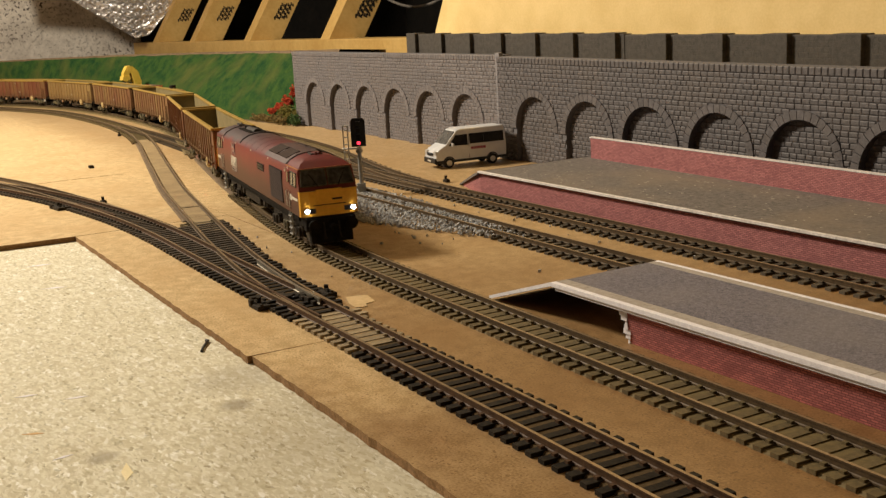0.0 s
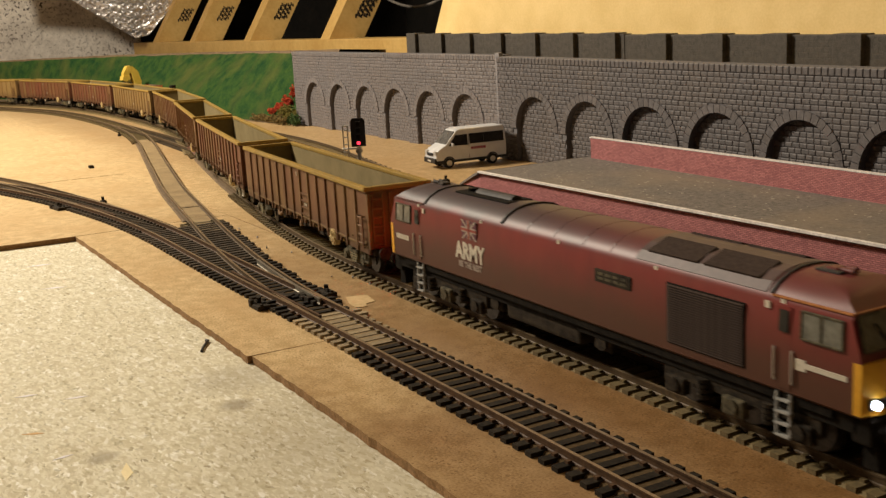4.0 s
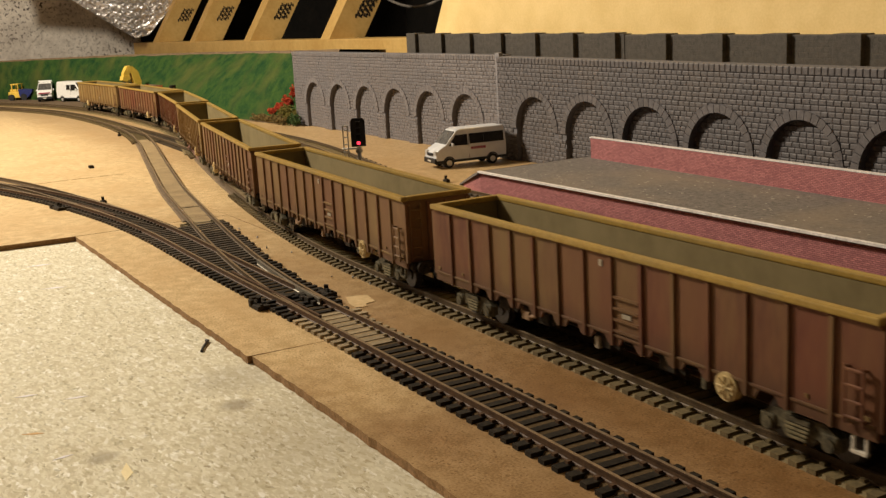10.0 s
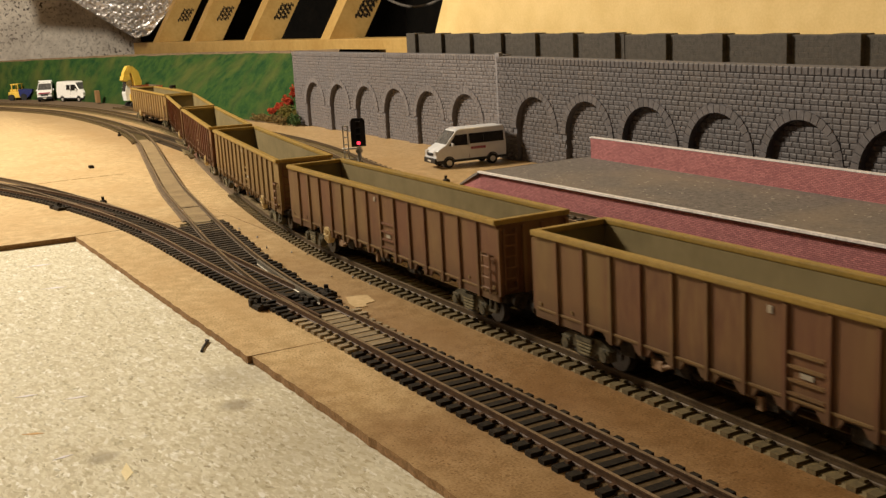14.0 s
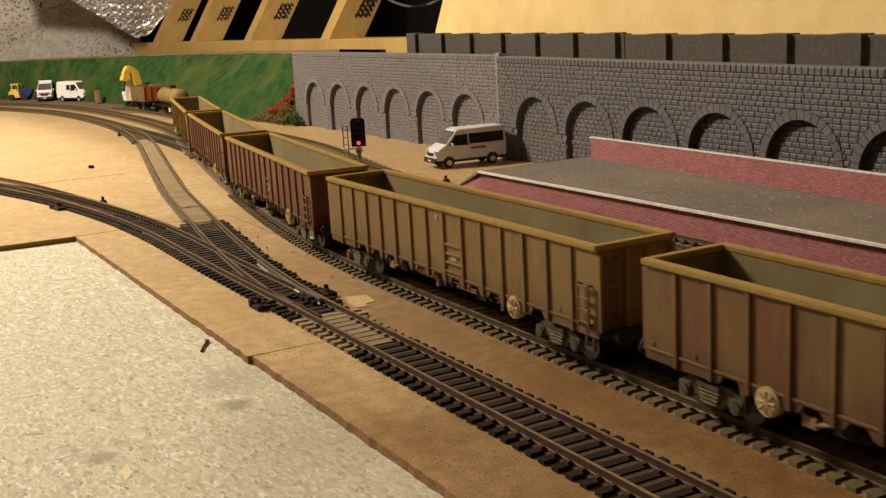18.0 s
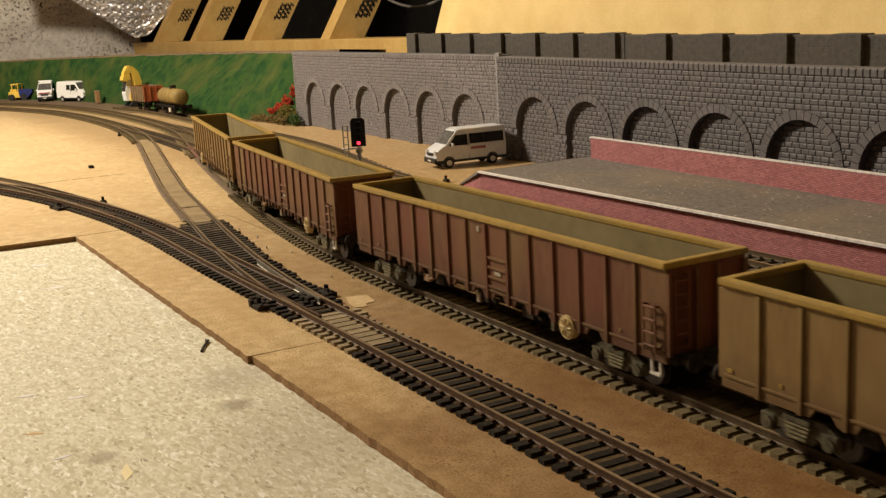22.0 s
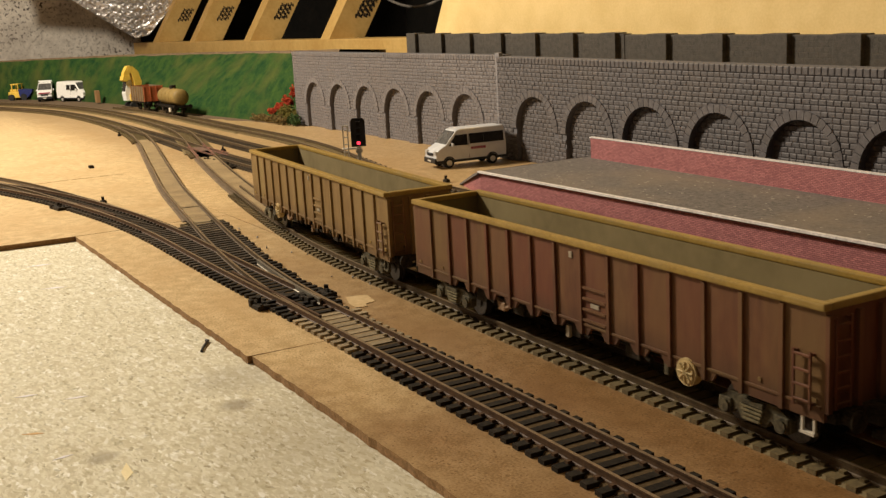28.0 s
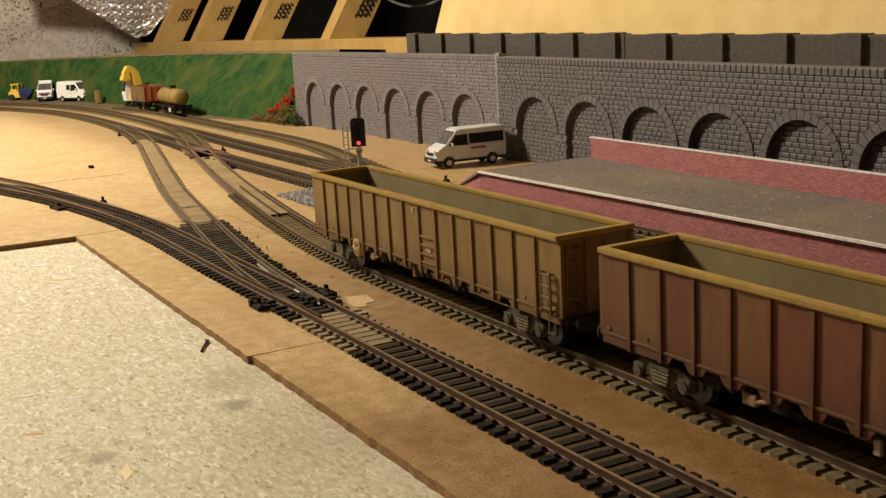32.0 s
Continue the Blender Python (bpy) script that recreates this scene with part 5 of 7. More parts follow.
def words(text, size, thick=0.0002):
    c = bpy.data.curves.new("words", "FONT")
    c.body, c.size, c.extrude, c.align_x, c.align_y = text, size, thick, "CENTER", "CENTER"
    c.resolution_u = 2
    c.offset = size * 0.035
    ob = bpy.data.objects.new("words", c)
    scene.collection.objects.link(ob)
    me = bpy.data.meshes.new_from_object(ob.evaluated_get(bpy.context.evaluated_depsgraph_get()))
    bpy.data.objects.remove(ob)
    return me


def loco_bogie(parent):
    g = thing("bogie", "", "")
    g.parent = parent
    for s in (-1, 1):
        bm = bmesh.new()
        ya, yb = sorted((s * 0.0118, s * 0.0146))
        prism(bm, [(-0.0330, 0.0068), (-0.0260, 0.0060), (-0.0230, 0.0090), (-0.0060, 0.0090), (-0.0040, 0.0064), (0.0040, 0.0064), (0.0060, 0.0090), (0.0230, 0.0090),
                   (0.0260, 0.0060), (0.0330, 0.0068), (0.0330, 0.0128), (-0.0330, 0.0128)], "y", ya, yb)
        part("side_frame", bm, M["bogie_dark"], g)
        for x in (-0.0265, 0.0, 0.0265):
            bm = bmesh.new()
            ya, yb = sorted((s * 0.0130, s * 0.0163))
            box(bm, x - 0.0045, x + 0.0045, ya, yb, 0.0040, 0.0098, 0.0007)
            tube(bm, (x, s * 0.0150, 0.0072), (x, s * 0.0170, 0.0072), 0.0024, 12)
            part("axle_box", bm, M["bogie"] if x == 0.0 else M["bogie_dark"], g)
        for x in (-0.014, 0.014):
            bm = bmesh.new()
            for z in range(4):
                tube(bm, (x, s * 0.0148, 0.0060 + 0.0017 * z), (x, s * 0.0148, 0.0072 + 0.0017 * z), 0.0022, 10)
            part("spring", bm, M["bogie_dark"], g)
    for x in (-0.0265, 0.0, 0.0265):
        wheelset(g, x, 0.0073)
    bm = bmesh.new()
    box(bm, -0.030, 0.030, -0.0110, 0.0110, 0.0085, 0.0150)
    part("bogie_frame", bm, M["under"], g)
    return g


def locomotive():
    t = thing("diesel_locomotive", "weathered maroon diesel locomotive with yellow cab fronts and lit lamps", "locomotive")
    half = LL / 2
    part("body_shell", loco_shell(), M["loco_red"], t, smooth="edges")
    bm = bmesh.new()
    box(bm, -half + 0.004, half - 0.004, -0.0150, 0.0150, 0.0125, 0.0180)
    part("underframe", bm, M["under"], t)
    for e in (1, -1):
        end = half - 0.0004
        bm = bmesh.new()
        v = [(end - 0.0012, -0.0171, 0.0187), (end + 0.0005, -0.0120, 0.0187), (end + 0.0005, 0.0120, 0.0187), (end - 0.0012, 0.0171, 0.0187)]
        lo = [bm.verts.new((e * (x + 0.0003), y, z)) for x, y, z in v] + [bm.verts.new((e * (end - 0.0035), 0.0173, 0.0187)), bm.verts.new((e * (end - 0.0035), -0.0173, 0.0187))]
        hi = [bm.verts.new((p.co.x, p.co.y, 0.0332)) for p in lo]
        bm.faces.new(lo[::-1])
        bm.faces.new(hi)
        for i in range(6):
            bm.faces.new((lo[i], lo[(i + 1) % 6], hi[(i + 1) % 6], hi[i]))
        front = part("cab_front", bm, M["loco_yellow"], t, "yellow cab front panel")
        bm = bmesh.new()
        box(bm, min(e * end, e * (end + 0.0009)), max(e * end, e * (end + 0.0009)), -0.0098, 0.0098, 0.0247, 0.0252)
        part("bracket", bm, M["bogie_dark"], front)
        bm = bmesh.new()
        box(bm, *sorted((e * end, e * (end + 0.0010))), -0.0078, 0.0078, 0.0256, 0.0340, 0.0003)
        part("nose_panel", bm, M["loco_yellow"], front)
        bm = bmesh.new()
        box(bm, *sorted((e * end, e * (end + 0.0013))), e * 0.0045 - 0.003, e * 0.0045 + 0.003, 0.0275, 0.0285)
        part("number_panel", bm, M["bogie_dark"], front, "dark unreadable number bars")
        for s in (-1, 1):
            bm = bmesh.new()
            box(bm, min(e * end, e * (end + 0.0011)), max(e * end, e * (end + 0.0011)), s * 0.0120 - 0.0036, s * 0.0120 + 0.0036, 0.0204, 0.0234, 0.0005)
            part("lamp_housing", bm, M["black"], front)
            bm = bmesh.new()
            tube(bm, (e * (end + 0.0006), s * 0.0138, 0.0219), (e * (end + 0.0018), s * 0.0138, 0.0219), 0.00125 if e > 0 else 0.0010, 14)
            part("lamp_lens", bm, M["head_lamp"] if e > 0 else M["tail_lamp"], front, "glowing white lamp" if e > 0 else "glowing red tail lamp")
            bm = bmesh.new()  # windscreen
            za, zb = 0.0362, 0.0452
            xa, xb = half - nose(za) - 0.0004, half - nose(zb) - 0.0004
            c = [(e * xa, s * 0.0007, za), (e * (xa - 0.0006), s * 0.0158, za), (e * (xb - 0.0004), s * 0.0146, zb), (e * xb, s * 0.0007, zb)]
            patch(bm, c if e * s > 0 else c[::-1], 0.0009)
            screen = part("windscreen", bm, M["screen_glass"], front, "dark glossy windscreen")
            bm = bmesh.new()  # rubber and steel surround
            for p, q in zip(c, c[1:] + c[:1]):
                tube(bm, (p[0] + e * 0.0007, p[1], p[2]), (q[0] + e * 0.0007, q[1], q[2]), 0.0004, 6)
            part("screen_frame", bm, M["bogie"], screen, "grey windscreen surround")
            bm = bmesh.new()
            tube(bm, (e * (xa + 0.0012), s * 0.0060, za - 0.0004), (e * (xb + 0.0022), s * 0.0104, zb - 0.0022), 0.00025, 6)
            part("wiper", bm, M["under"], screen)
            bm = bmesh.new()
            tube(bm, (e * (end + 0.001), s * 0.0110, 0.0137), (e * (end + 0.0055), s * 0.0110, 0.0137), 0.0024, 14)
            tube(bm, (e * (end + 0.0055), s * 0.0110, 0.0137), (e * (end + 0.0065), s * 0.0110, 0.0137), 0.0036, 18)
            part("buffer", bm, M["under"], t)
            bm = bmesh.new()
            tube(bm, (e * (end + 0.0012), s * 0.0045, 0.0150), (e * (end + 0.0028), s * 0.0045, 0.0060), 0.0006, 8)
            tube(bm, (e * (end + 0.0028), s * 0.0045, 0.0066), (e * (end + 0.0028), s * 0.0045, 0.0052), 0.0008, 8)
            part("brake_pipe", bm, M["bogie_dark"], t)
            bm = bmesh.new()  # cab side window with two lights
            xw = half - 0.0150
            for x0, x1 in ((xw - 0.0068, xw - 0.0004), (xw + 0.0004, xw + 0.0074)):
                za, zb = 0.0358, 0.0432
                c = [(e * x0, s * (side_width(za) - 0.0001), za), (e * x1, s * (side_width(za) - 0.0001), za), (e * (x1 - 0.0006), s * (side_width(zb) - 0.0001), zb), (e * x0, s * (side_width(zb) - 0.0001), zb)]
                patch(bm, c[::-1] if e * s > 0 else c, 0.0004)
            pane = part("cab_window", bm, M["cab_glass"], t, "grey cab side window")
            bm = bmesh.new()
            for x in (xw - 0.0070, xw, xw + 0.0074):
                tube(bm, (e * x, s * (side_width(0.0356) + 0.0003), 0.0356), (e * (x - 0.0003), s * (side_width(0.0434) + 0.0003), 0.0434), 0.0004, 6)
            for z in (0.0356, 0.0434):
                tube(bm, (e * (xw - 0.0070), s * (side_width(z) + 0.0003), z), (e * (xw + 0.0073), s * (side_width(z) + 0.0003), z), 0.0004, 6)
            part("window_frame", bm, M["bogie"], pane, "grey metal window frame")
            bm = bmesh.new()  # door and its rails
            xd = half - 0.0285
            for x in (xd - 0.0034, xd + 0.0034):
                tube(bm, (e * x, s * 0.0177, 0.0215), (e * x, s * 0.0177, 0.0310), 0.00035, 6)
                for z in (0.0215, 0.0310):
                    tube(bm, (e * x, s * 0.0168, z), (e * x, s * 0.0177, z), 0.0003, 6)
            part("door_rail", bm, M["steel"], t, "thin steel hand rails")
            bm = bmesh.new()
            c = [(e * (xd - 0.0027), s * 0.0171, 0.0195), (e * (xd + 0.0027), s * 0.0171, 0.0195), (e * (xd + 0.0027), s * (side_width(0.0436) + 0.0001), 0.0436), (e * (xd - 0.0027), s * (side_width(0.0436) + 0.0001), 0.0436)]
            patch(bm, c[::-1] if e * s > 0 else c, 0.0003)
            door = part("cab_door", bm, M["loco_red"], t)
            bm = bmesh.new()
            c = [(e * (xd - 0.0017), s * 0.0172, 0.0362), (e * (xd + 0.0017), s * 0.0172, 0.0362), (e * (xd + 0.0017), s * 0.0168, 0.0425), (e * (xd - 0.0017), s * 0.0168, 0.0425)]
            patch(bm, c[::-1] if e * s > 0 else c, 0.0004)
            part("door_window", bm, M["glass"], door)
            bm = bmesh.new()
            box(bm, e * (xd - 0.0065) - 0.0009, e * (xd - 0.0065) + 0.0009, s * 0.0167 - 0.0004, s * 0.0167 + 0.0004, 0.0418, 0.0438)
            part("lamp_plate", bm, M["pale"], t)
            bm = bmesh.new()  # white block and stripe of the lettering
            ya, yb = sorted((s * 0.0170, s * 0.0174))
            if e > 0:
                box(bm, half - 0.0243, half - 0.0203, ya, yb, 0.0262, 0.0295)
                box(bm, half - 0.0203, half - 0.0060, ya, yb, 0.0272, 0.0287)
            else:
                for k in range(5):
                    box(bm, -half + 0.0072 + 0.0026 * k, -half + 0.0092 + 0.0026 * k, ya, yb, 0.0268, 0.0290)
            part("cab_lettering", bm, M["pale"], t, "white unreadable lettering bars")
            bm = bmesh.new()  # cab steps
            xs, y = half - 0.0288, s * 0.0166
            for dx in (-0.0026, 0.0026):
                box(bm, e * xs + dx - 0.0003, e * xs + dx + 0.0003, y - 0.0005, y + 0.0005, 0.0042, 0.0178)
            for k in range(4):
                box(bm, e * xs - 0.0028, e * xs + 0.0028, y - 0.0011, y + 0.0011, 0.0046 + 0.0036 * k, 0.0051 + 0.0036 * k)
            part("cab_steps", bm, M["grey_post"], t, "pale grey cab steps")
        bm = bmesh.new()
        box(bm, min(e * (half - 0.006), e * (half + 0.0006)), max(e * (half - 0.006), e * (half + 0.0006)), -0.0150, 0.0150, 0.0100, 0.0176, 0.0008)
        prism(bm, [(e * (half - 0.004), 0.0028), (e * (half + 0.0012), 0.0028), (e * (half + 0.0004), 0.0100), (e * (half - 0.004), 0.0100)], "y", -0.0125, 0.0125)
        part("buffer_beam", bm, M["under"], t)
        bm = bmesh.new()
        box(bm, min(e * half, e * (half + 0.009)), max(e * half, e * (half + 0.009)), -0.0018, 0.0018, 0.0115, 0.0140, 0.0004)
        part("coupling", bm, M["under"], t)
        bm = bmesh.new()
        box(bm, e * (half - 0.0255) - 0.0022, e * (half - 0.0255) + 0.0022, -0.0022, 0.0022, 0.0512, 0.0530, 0.0006)
        tube(bm, (e * (half - 0.0225), -0.0012, 0.0528), (e * (half - 0.0180), -0.0012, 0.0528), 0.0006, 8, 0.0009)
        tube(bm, (e * (half - 0.0225), 0.0012, 0.0528), (e * (half - 0.0190), 0.0012, 0.0528), 0.0006, 8, 0.0009)
        part("horn", bm, M["loco_red"] if e > 0 else M["loco_dark"], t)
        bm = bmesh.new()  # gutter over the windows
        for s in (-1, 1):
            x0, x1 = sorted((e * (half - 0.034), e * (half - 0.0055)))
            box(bm, x0, x1, s * 0.0160 - 0.0004, s * 0.0160 + 0.0004, 0.0455, 0.0460)
        x0, x1 = sorted((e * (half - 0.0056), e * (half - 0.0050)))
        box(bm, x0, x1, -0.0160, 0.0160, 0.0456, 0.0461)
        part("gutter", bm, M["loco_red"] if e < 0 else M["orange_line"], t)

    def roof_patch(name, x0, x1, lift, material, low=0.0455, label="", parent=t):
        bm = bmesh.new()
        lev = [(z, w) for z, w in LEVELS if z >= low]
        ring = [(-w, z) for z, w in lev] + [(w, z) for z, w in lev[-2::-1]]
        rows = []
        for x in (x0, x1):
            rows.append([bm.verts.new((x, y * (1 + lift * 30), z + lift)) for y, z in ring] + [bm.verts.new((x, y * 0.9, z - 0.002)) for y, z in ring[::-1]])
        n = len(rows[0])
        for k in range(n):
            bm.faces.new((rows[0][k], rows[0][(k + 1) % n], rows[1][(k + 1) % n], rows[1][k]))
        bm.faces.new(rows[0][::-1])
        bm.faces.new(rows[1])
        return part(name, bm, material, parent, label)

    for x in (-half + 0.0345, half - 0.0345):
        roof_patch("roof_joint", x - 0.0005, x + 0.0005, 0.0006, M["loco_dark"], 0.0455)
    roof_patch("roof_joint", -0.0405, -0.0393, 0.0007, M["loco_dark"], 0.0455)
    # no channel is cut here; its shade is a black box
    bm = bmesh.new()
    box(bm, -half + 0.046, -0.050, -0.0062, 0.0062, 0.0500, 0.0520, 0.0004)
    part("roof_recess", bm, M["under"], t, "black box standing in for a shaded roof recess")
    bm = bmesh.new()
    tube(bm, (-half + 0.058, 0.0, 0.0508), (-0.053, 0.0, 0.0508), 0.0030, 16)
    part("silencer", bm, M["loco_dark"], t, "dull grey silencer drum")
    bm = bmesh.new()
    tube(bm, (-half + 0.052, 0, 0.0515), (-half + 0.052, 0, 0.0532), 0.0026, 14)
    part("exhaust", bm, M["under"], t)
    for x in (-0.022, -0.004, 0.014, 0.030):
        roof_patch("roof_rib", x - 0.0004, x + 0.0004, 0.0001, M["loco_red"], 0.0455)
    roof_patch("radiator_roof", 0.0440, 0.1030, 0.0003, M["loco_soot"], 0.0458, "dark radiator roof")
    for x0, x1 in ((0.0480, 0.0715), (0.0745, 0.0980)):
        for s in (-1, 1):
            bm = bmesh.new()
            c = [(x0, s * 0.0136, 0.0486), (x1, s * 0.0136, 0.0486), (x1, s * 0.0050, 0.0520), (x0, s * 0.0050, 0.0520)]
            patch(bm, c[::-1] if s > 0 else c, 0.0006)
            part("radiator_grille", bm, M["grille"], t, "dark mesh radiator grille")
    bm = bmesh.new()
    box(bm, half - 0.030, half - 0.021, -0.0035, 0.0035, 0.0514, 0.0524, 0.0003)
    part("roof_hatch", bm, M["loco_dark"], t)
    for s in (-1, 1):
        ya, yb = sorted((s * 0.0169, s * 0.0176))
        bm = bmesh.new()
        x0, x1, za, zb = half - 0.0786, half - 0.0436, 0.0212, 0.0412
        box(bm, x0, x1, *sorted((s * 0.0164, s * 0.0172)), za, zb)
        grille = part("side_grille", bm, M["under"], t, "black louvred side grille")
        slat_bm = bmesh.new()
        prism(slat_bm, [(0.0, 0.0), (s * 0.0005, -0.0003), (s * 0.0005, -0.0001), (0.0, 0.0003)], "x", x0 + 0.0006, x1 - 0.0006)
        slat = mesh_of(slat_bm, "slat", M["grille"])
        for k in range(25):
            piece("slat", slat, grille, Matrix.Translation((0, s * 0.0172, za + 0.0008 + 0.00077 * k)))
        bm = bmesh.new()
        x0, x1 = half - 0.1165, half - 0.0965
        box(bm, x0, x1, *sorted((s * 0.0166, s * 0.0174)), 0.0345, 0.0392, 0.0002)
        plate = part("nameplate", bm, M["bogie_dark"], t, "dark nameplate with unreadable raised bars")
        bm = bmesh.new()
        for z in (0.0356, 0.0373):
            for k in range(4):
                box(bm, x0 + 0.0020 + 0.0042 * k, x0 + 0.0050 + 0.0042 * k, *sorted((s * 0.0174, s * 0.0176)), z, z + 0.0009)
        part("name_lettering", bm, M["bogie"], plate)
        xc = -half + 0.0755
        me = words("ARMY", 0.0100)
        me.materials.append(M["pale"])
        ob = new("lettering", me)
        ob.parent = t
        ob["label"] = "white block lettering"
        ob.matrix_basis = Matrix.Translation((xc, s * 0.0172, 0.0300)) @ Matrix.Rotation(math.pi if s > 0 else 0, 4, "Z") @ Matrix.Rotation(math.pi / 2, 4, "X") @ Matrix.Diagonal((0.88, 1, 1, 1))
        me = words("BE THE BEST", 0.0036)
        me.materials.append(M["faded_white"])
        ob = new("slogan_lettering", me)
        ob.parent = t
        ob["label"] = "worn white slogan lettering"
        ob.matrix_basis = Matrix.Translation((xc, s * 0.0171, 0.0243)) @ Matrix.Rotation(math.pi if s > 0 else 0, 4, "Z") @ Matrix.Rotation(math.pi / 2, 4, "X") @ Matrix.Diagonal((0.95, 1, 1, 1))
        bm = bmesh.new()
        box(bm, xc - 0.0060, xc + 0.0060, *sorted((s * 0.0166, s * 0.01722)), 0.0362, 0.0436)
        flag = part("flag_panel", bm, M["flag_blue"], t, "faded blue red and white flag panel")
        zc = 0.0399
        bm = bmesh.new()
        box(bm, xc - 0.0062, xc + 0.0062, *sorted((s * 0.0170, s * 0.01735)), zc - 0.0011, zc + 0.0011)
        box(bm, xc - 0.0013, xc + 0.0013, *sorted((s * 0.0168, s * 0.01735)), zc - 0.0040, zc + 0.0040)
        for a in (-1, 1):
            v = [(xc - 0.0062, zc - a * 0.0040), (xc - 0.0050, zc - a * 0.0042), (xc + 0.0062, zc + a * 0.0040), (xc + 0.0050, zc + a * 0.0042)]
            prism(bm, [v[0], v[1], v[2], v[3]], "y", *sorted((s * 0.0170, s * 0.01733)))
        part("flag_white", bm, M["faded_white"], flag)
        bm = bmesh.new()
        box(bm, xc - 0.0062, xc + 0.0062, *sorted((s * 0.0171, s * 0.01745)), zc - 0.0005, zc + 0.0005)
        box(bm, xc - 0.0006, xc + 0.0006, *sorted((s * 0.0171, s * 0.01745)), zc - 0.0040, zc + 0.0040)
        part("flag_cross", bm, M["flag_red"], flag)
        bm = bmesh.new()  # bottom rail and fuel tank side
        box(bm, -half + 0.012, half - 0.012, *sorted((s * 0.0140, s * 0.0160)), 0.0150, 0.0180)
        part("solebar", bm, M["under"], t)
        bm = bmesh.new()
        box(bm, -0.040, 0.010, *sorted((s * 0.0020, s * 0.0150)), 0.0070, 0.0150, 0.0014)
        part("fuel_tank", bm, M["bogie_dark"], t)
        for x in (-0.050, 0.022):
            bm = bmesh.new()
            tube(bm, (x, s * 0.0060, 0.0110), (x, s * 0.0148, 0.0110), 0.0030, 16)
            box(bm, x - 0.005, x + 0.005, *sorted((s * 0.0060, s * 0.0138)), 0.0078, 0.0150, 0.0006)
            part("air_tank", bm, M["bogie_dark"], t)
        for k in range(5):
            bm = bmesh.new()
            x = -0.110 + 0.055 * k
            box(bm, x - 0.0008, x + 0.0008, *sorted((s * 0.0160, s * 0.0165)), 0.0440, 0.0452)
            part("lifting_plate", bm, M["pale"], t)
    return t, [loco_bogie(t), loco_bogie(t)]


TRAIN = []
ob, trucks = locomotive()
TRAIN.append((ob, LL / 2 + 0.0014, 0.0895, trucks))
STOCK = (("w_brown", False), ("w_red", False), ("w_brown", False), ("w_brown", True), ("w_tan", False), ("w_red", False), ("w_red", False), ("w_tan", True))
LOOKS = {"w_brown": "dusty brown bogie box wagon with yellow top rail, empty", "w_red": "weathered maroon bogie box wagon with yellow top rail, empty",
         "w_tan": "tan dust covered bogie box wagon with yellow top rail, empty"}
for k, (paint, flip) in enumerate(STOCK):
    ob, trucks = wagon(LOOKS[paint], M[paint], flip)
    TRAIN.append((ob, 0.42075 + 0.264 * k, 0.0905, trucks))


# ---- things on and beside the layout ----
M["silver"] = mat("silver_van_paint", (0.70, 0.70, 0.71), (0.80, 0.80, 0.81), 40, 0.25, 0.2, 0.0)
M["screen"] = mat("grey_van_screen", (0.035, 0.034, 0.032), (0.13, 0.125, 0.12), 300, 0.12, 0, 0.0)
M["tyre"] = mat("black_rubber", (0.012, 0.012, 0.012), (0.025, 0.024, 0.023), 400, 0.8, 0, 0.05)
M["red_print"] = mat("red_lettering", (0.30, 0.05, 0.09), (0.40, 0.07, 0.11), 300, 0.6, 0, 0)
M["digger"] = mat("yellow_plant_paint", (0.64, 0.41, 0.05), (0.78, 0.53, 0.09), 150, 0.5, 0, 0.02)
M["orange"] = mat("orange_wagon_paint", (0.26, 0.062, 0.02), (0.40, 0.10, 0.03), 60, 0.6, 0, 0.05)
M["tank_tan"] = mat("dusty_tan_tank", (0.20, 0.132, 0.036), (0.28, 0.190, 0.058), 150, 0.6, 0, 0.08)
M["blue"] = mat("dark_blue_paint", (0.012, 0.02, 0.10), (0.02, 0.03, 0.15), 200, 0.5, 0, 0)
M["red_leaf"] = mat("red_foliage_foam", (0.30, 0.025, 0.01), (0.52, 0.07, 0.02), 250, 0.9, 0, 0.3)
M["olive_leaf"] = mat("olive_foliage_foam", (0.09, 0.085, 0.012), (0.20, 0.16, 0.03), 250, 0.9, 0, 0.3)
M["green_leaf"] = mat("dark_green_foliage_foam", (0.02, 0.05, 0.01), (0.06, 0.10, 0.02), 250, 0.9, 0, 0.3)
M["brown_leaf"] = mat("brown_foliage_foam", (0.11, 0.080, 0.022), (0.21, 0.14, 0.045), 250, 0.9, 0, 0.3)
M["signal_red"] = mat("red_lit_signal", (1.0, 0.02, 0.05), (1.0, 0.04, 0.07), 10, 0.4, 0, 0, emit=2.5)
M["tape"] = mat("pale_tan_tape", (0.53, 0.37, 0.175), (0.68, 0.50, 0.27), 100, 0.5, 0, 0.05)
M["shaving"] = mat("pale_wood_sliver", (0.82, 0.70, 0.40), (0.92, 0.80, 0.50), 500, 0.7, 0, 0.1)
M["orange_sliver"] = mat("orange_wood_sliver", (0.60, 0.36, 0.14), (0.72, 0.46, 0.2), 500, 0.7, 0, 0.1)
M["cable"] = mat("grey_cable", (0.10, 0.09, 0.08), (0.2, 0.18, 0.16), 100, 0.7, 0, 0.1)


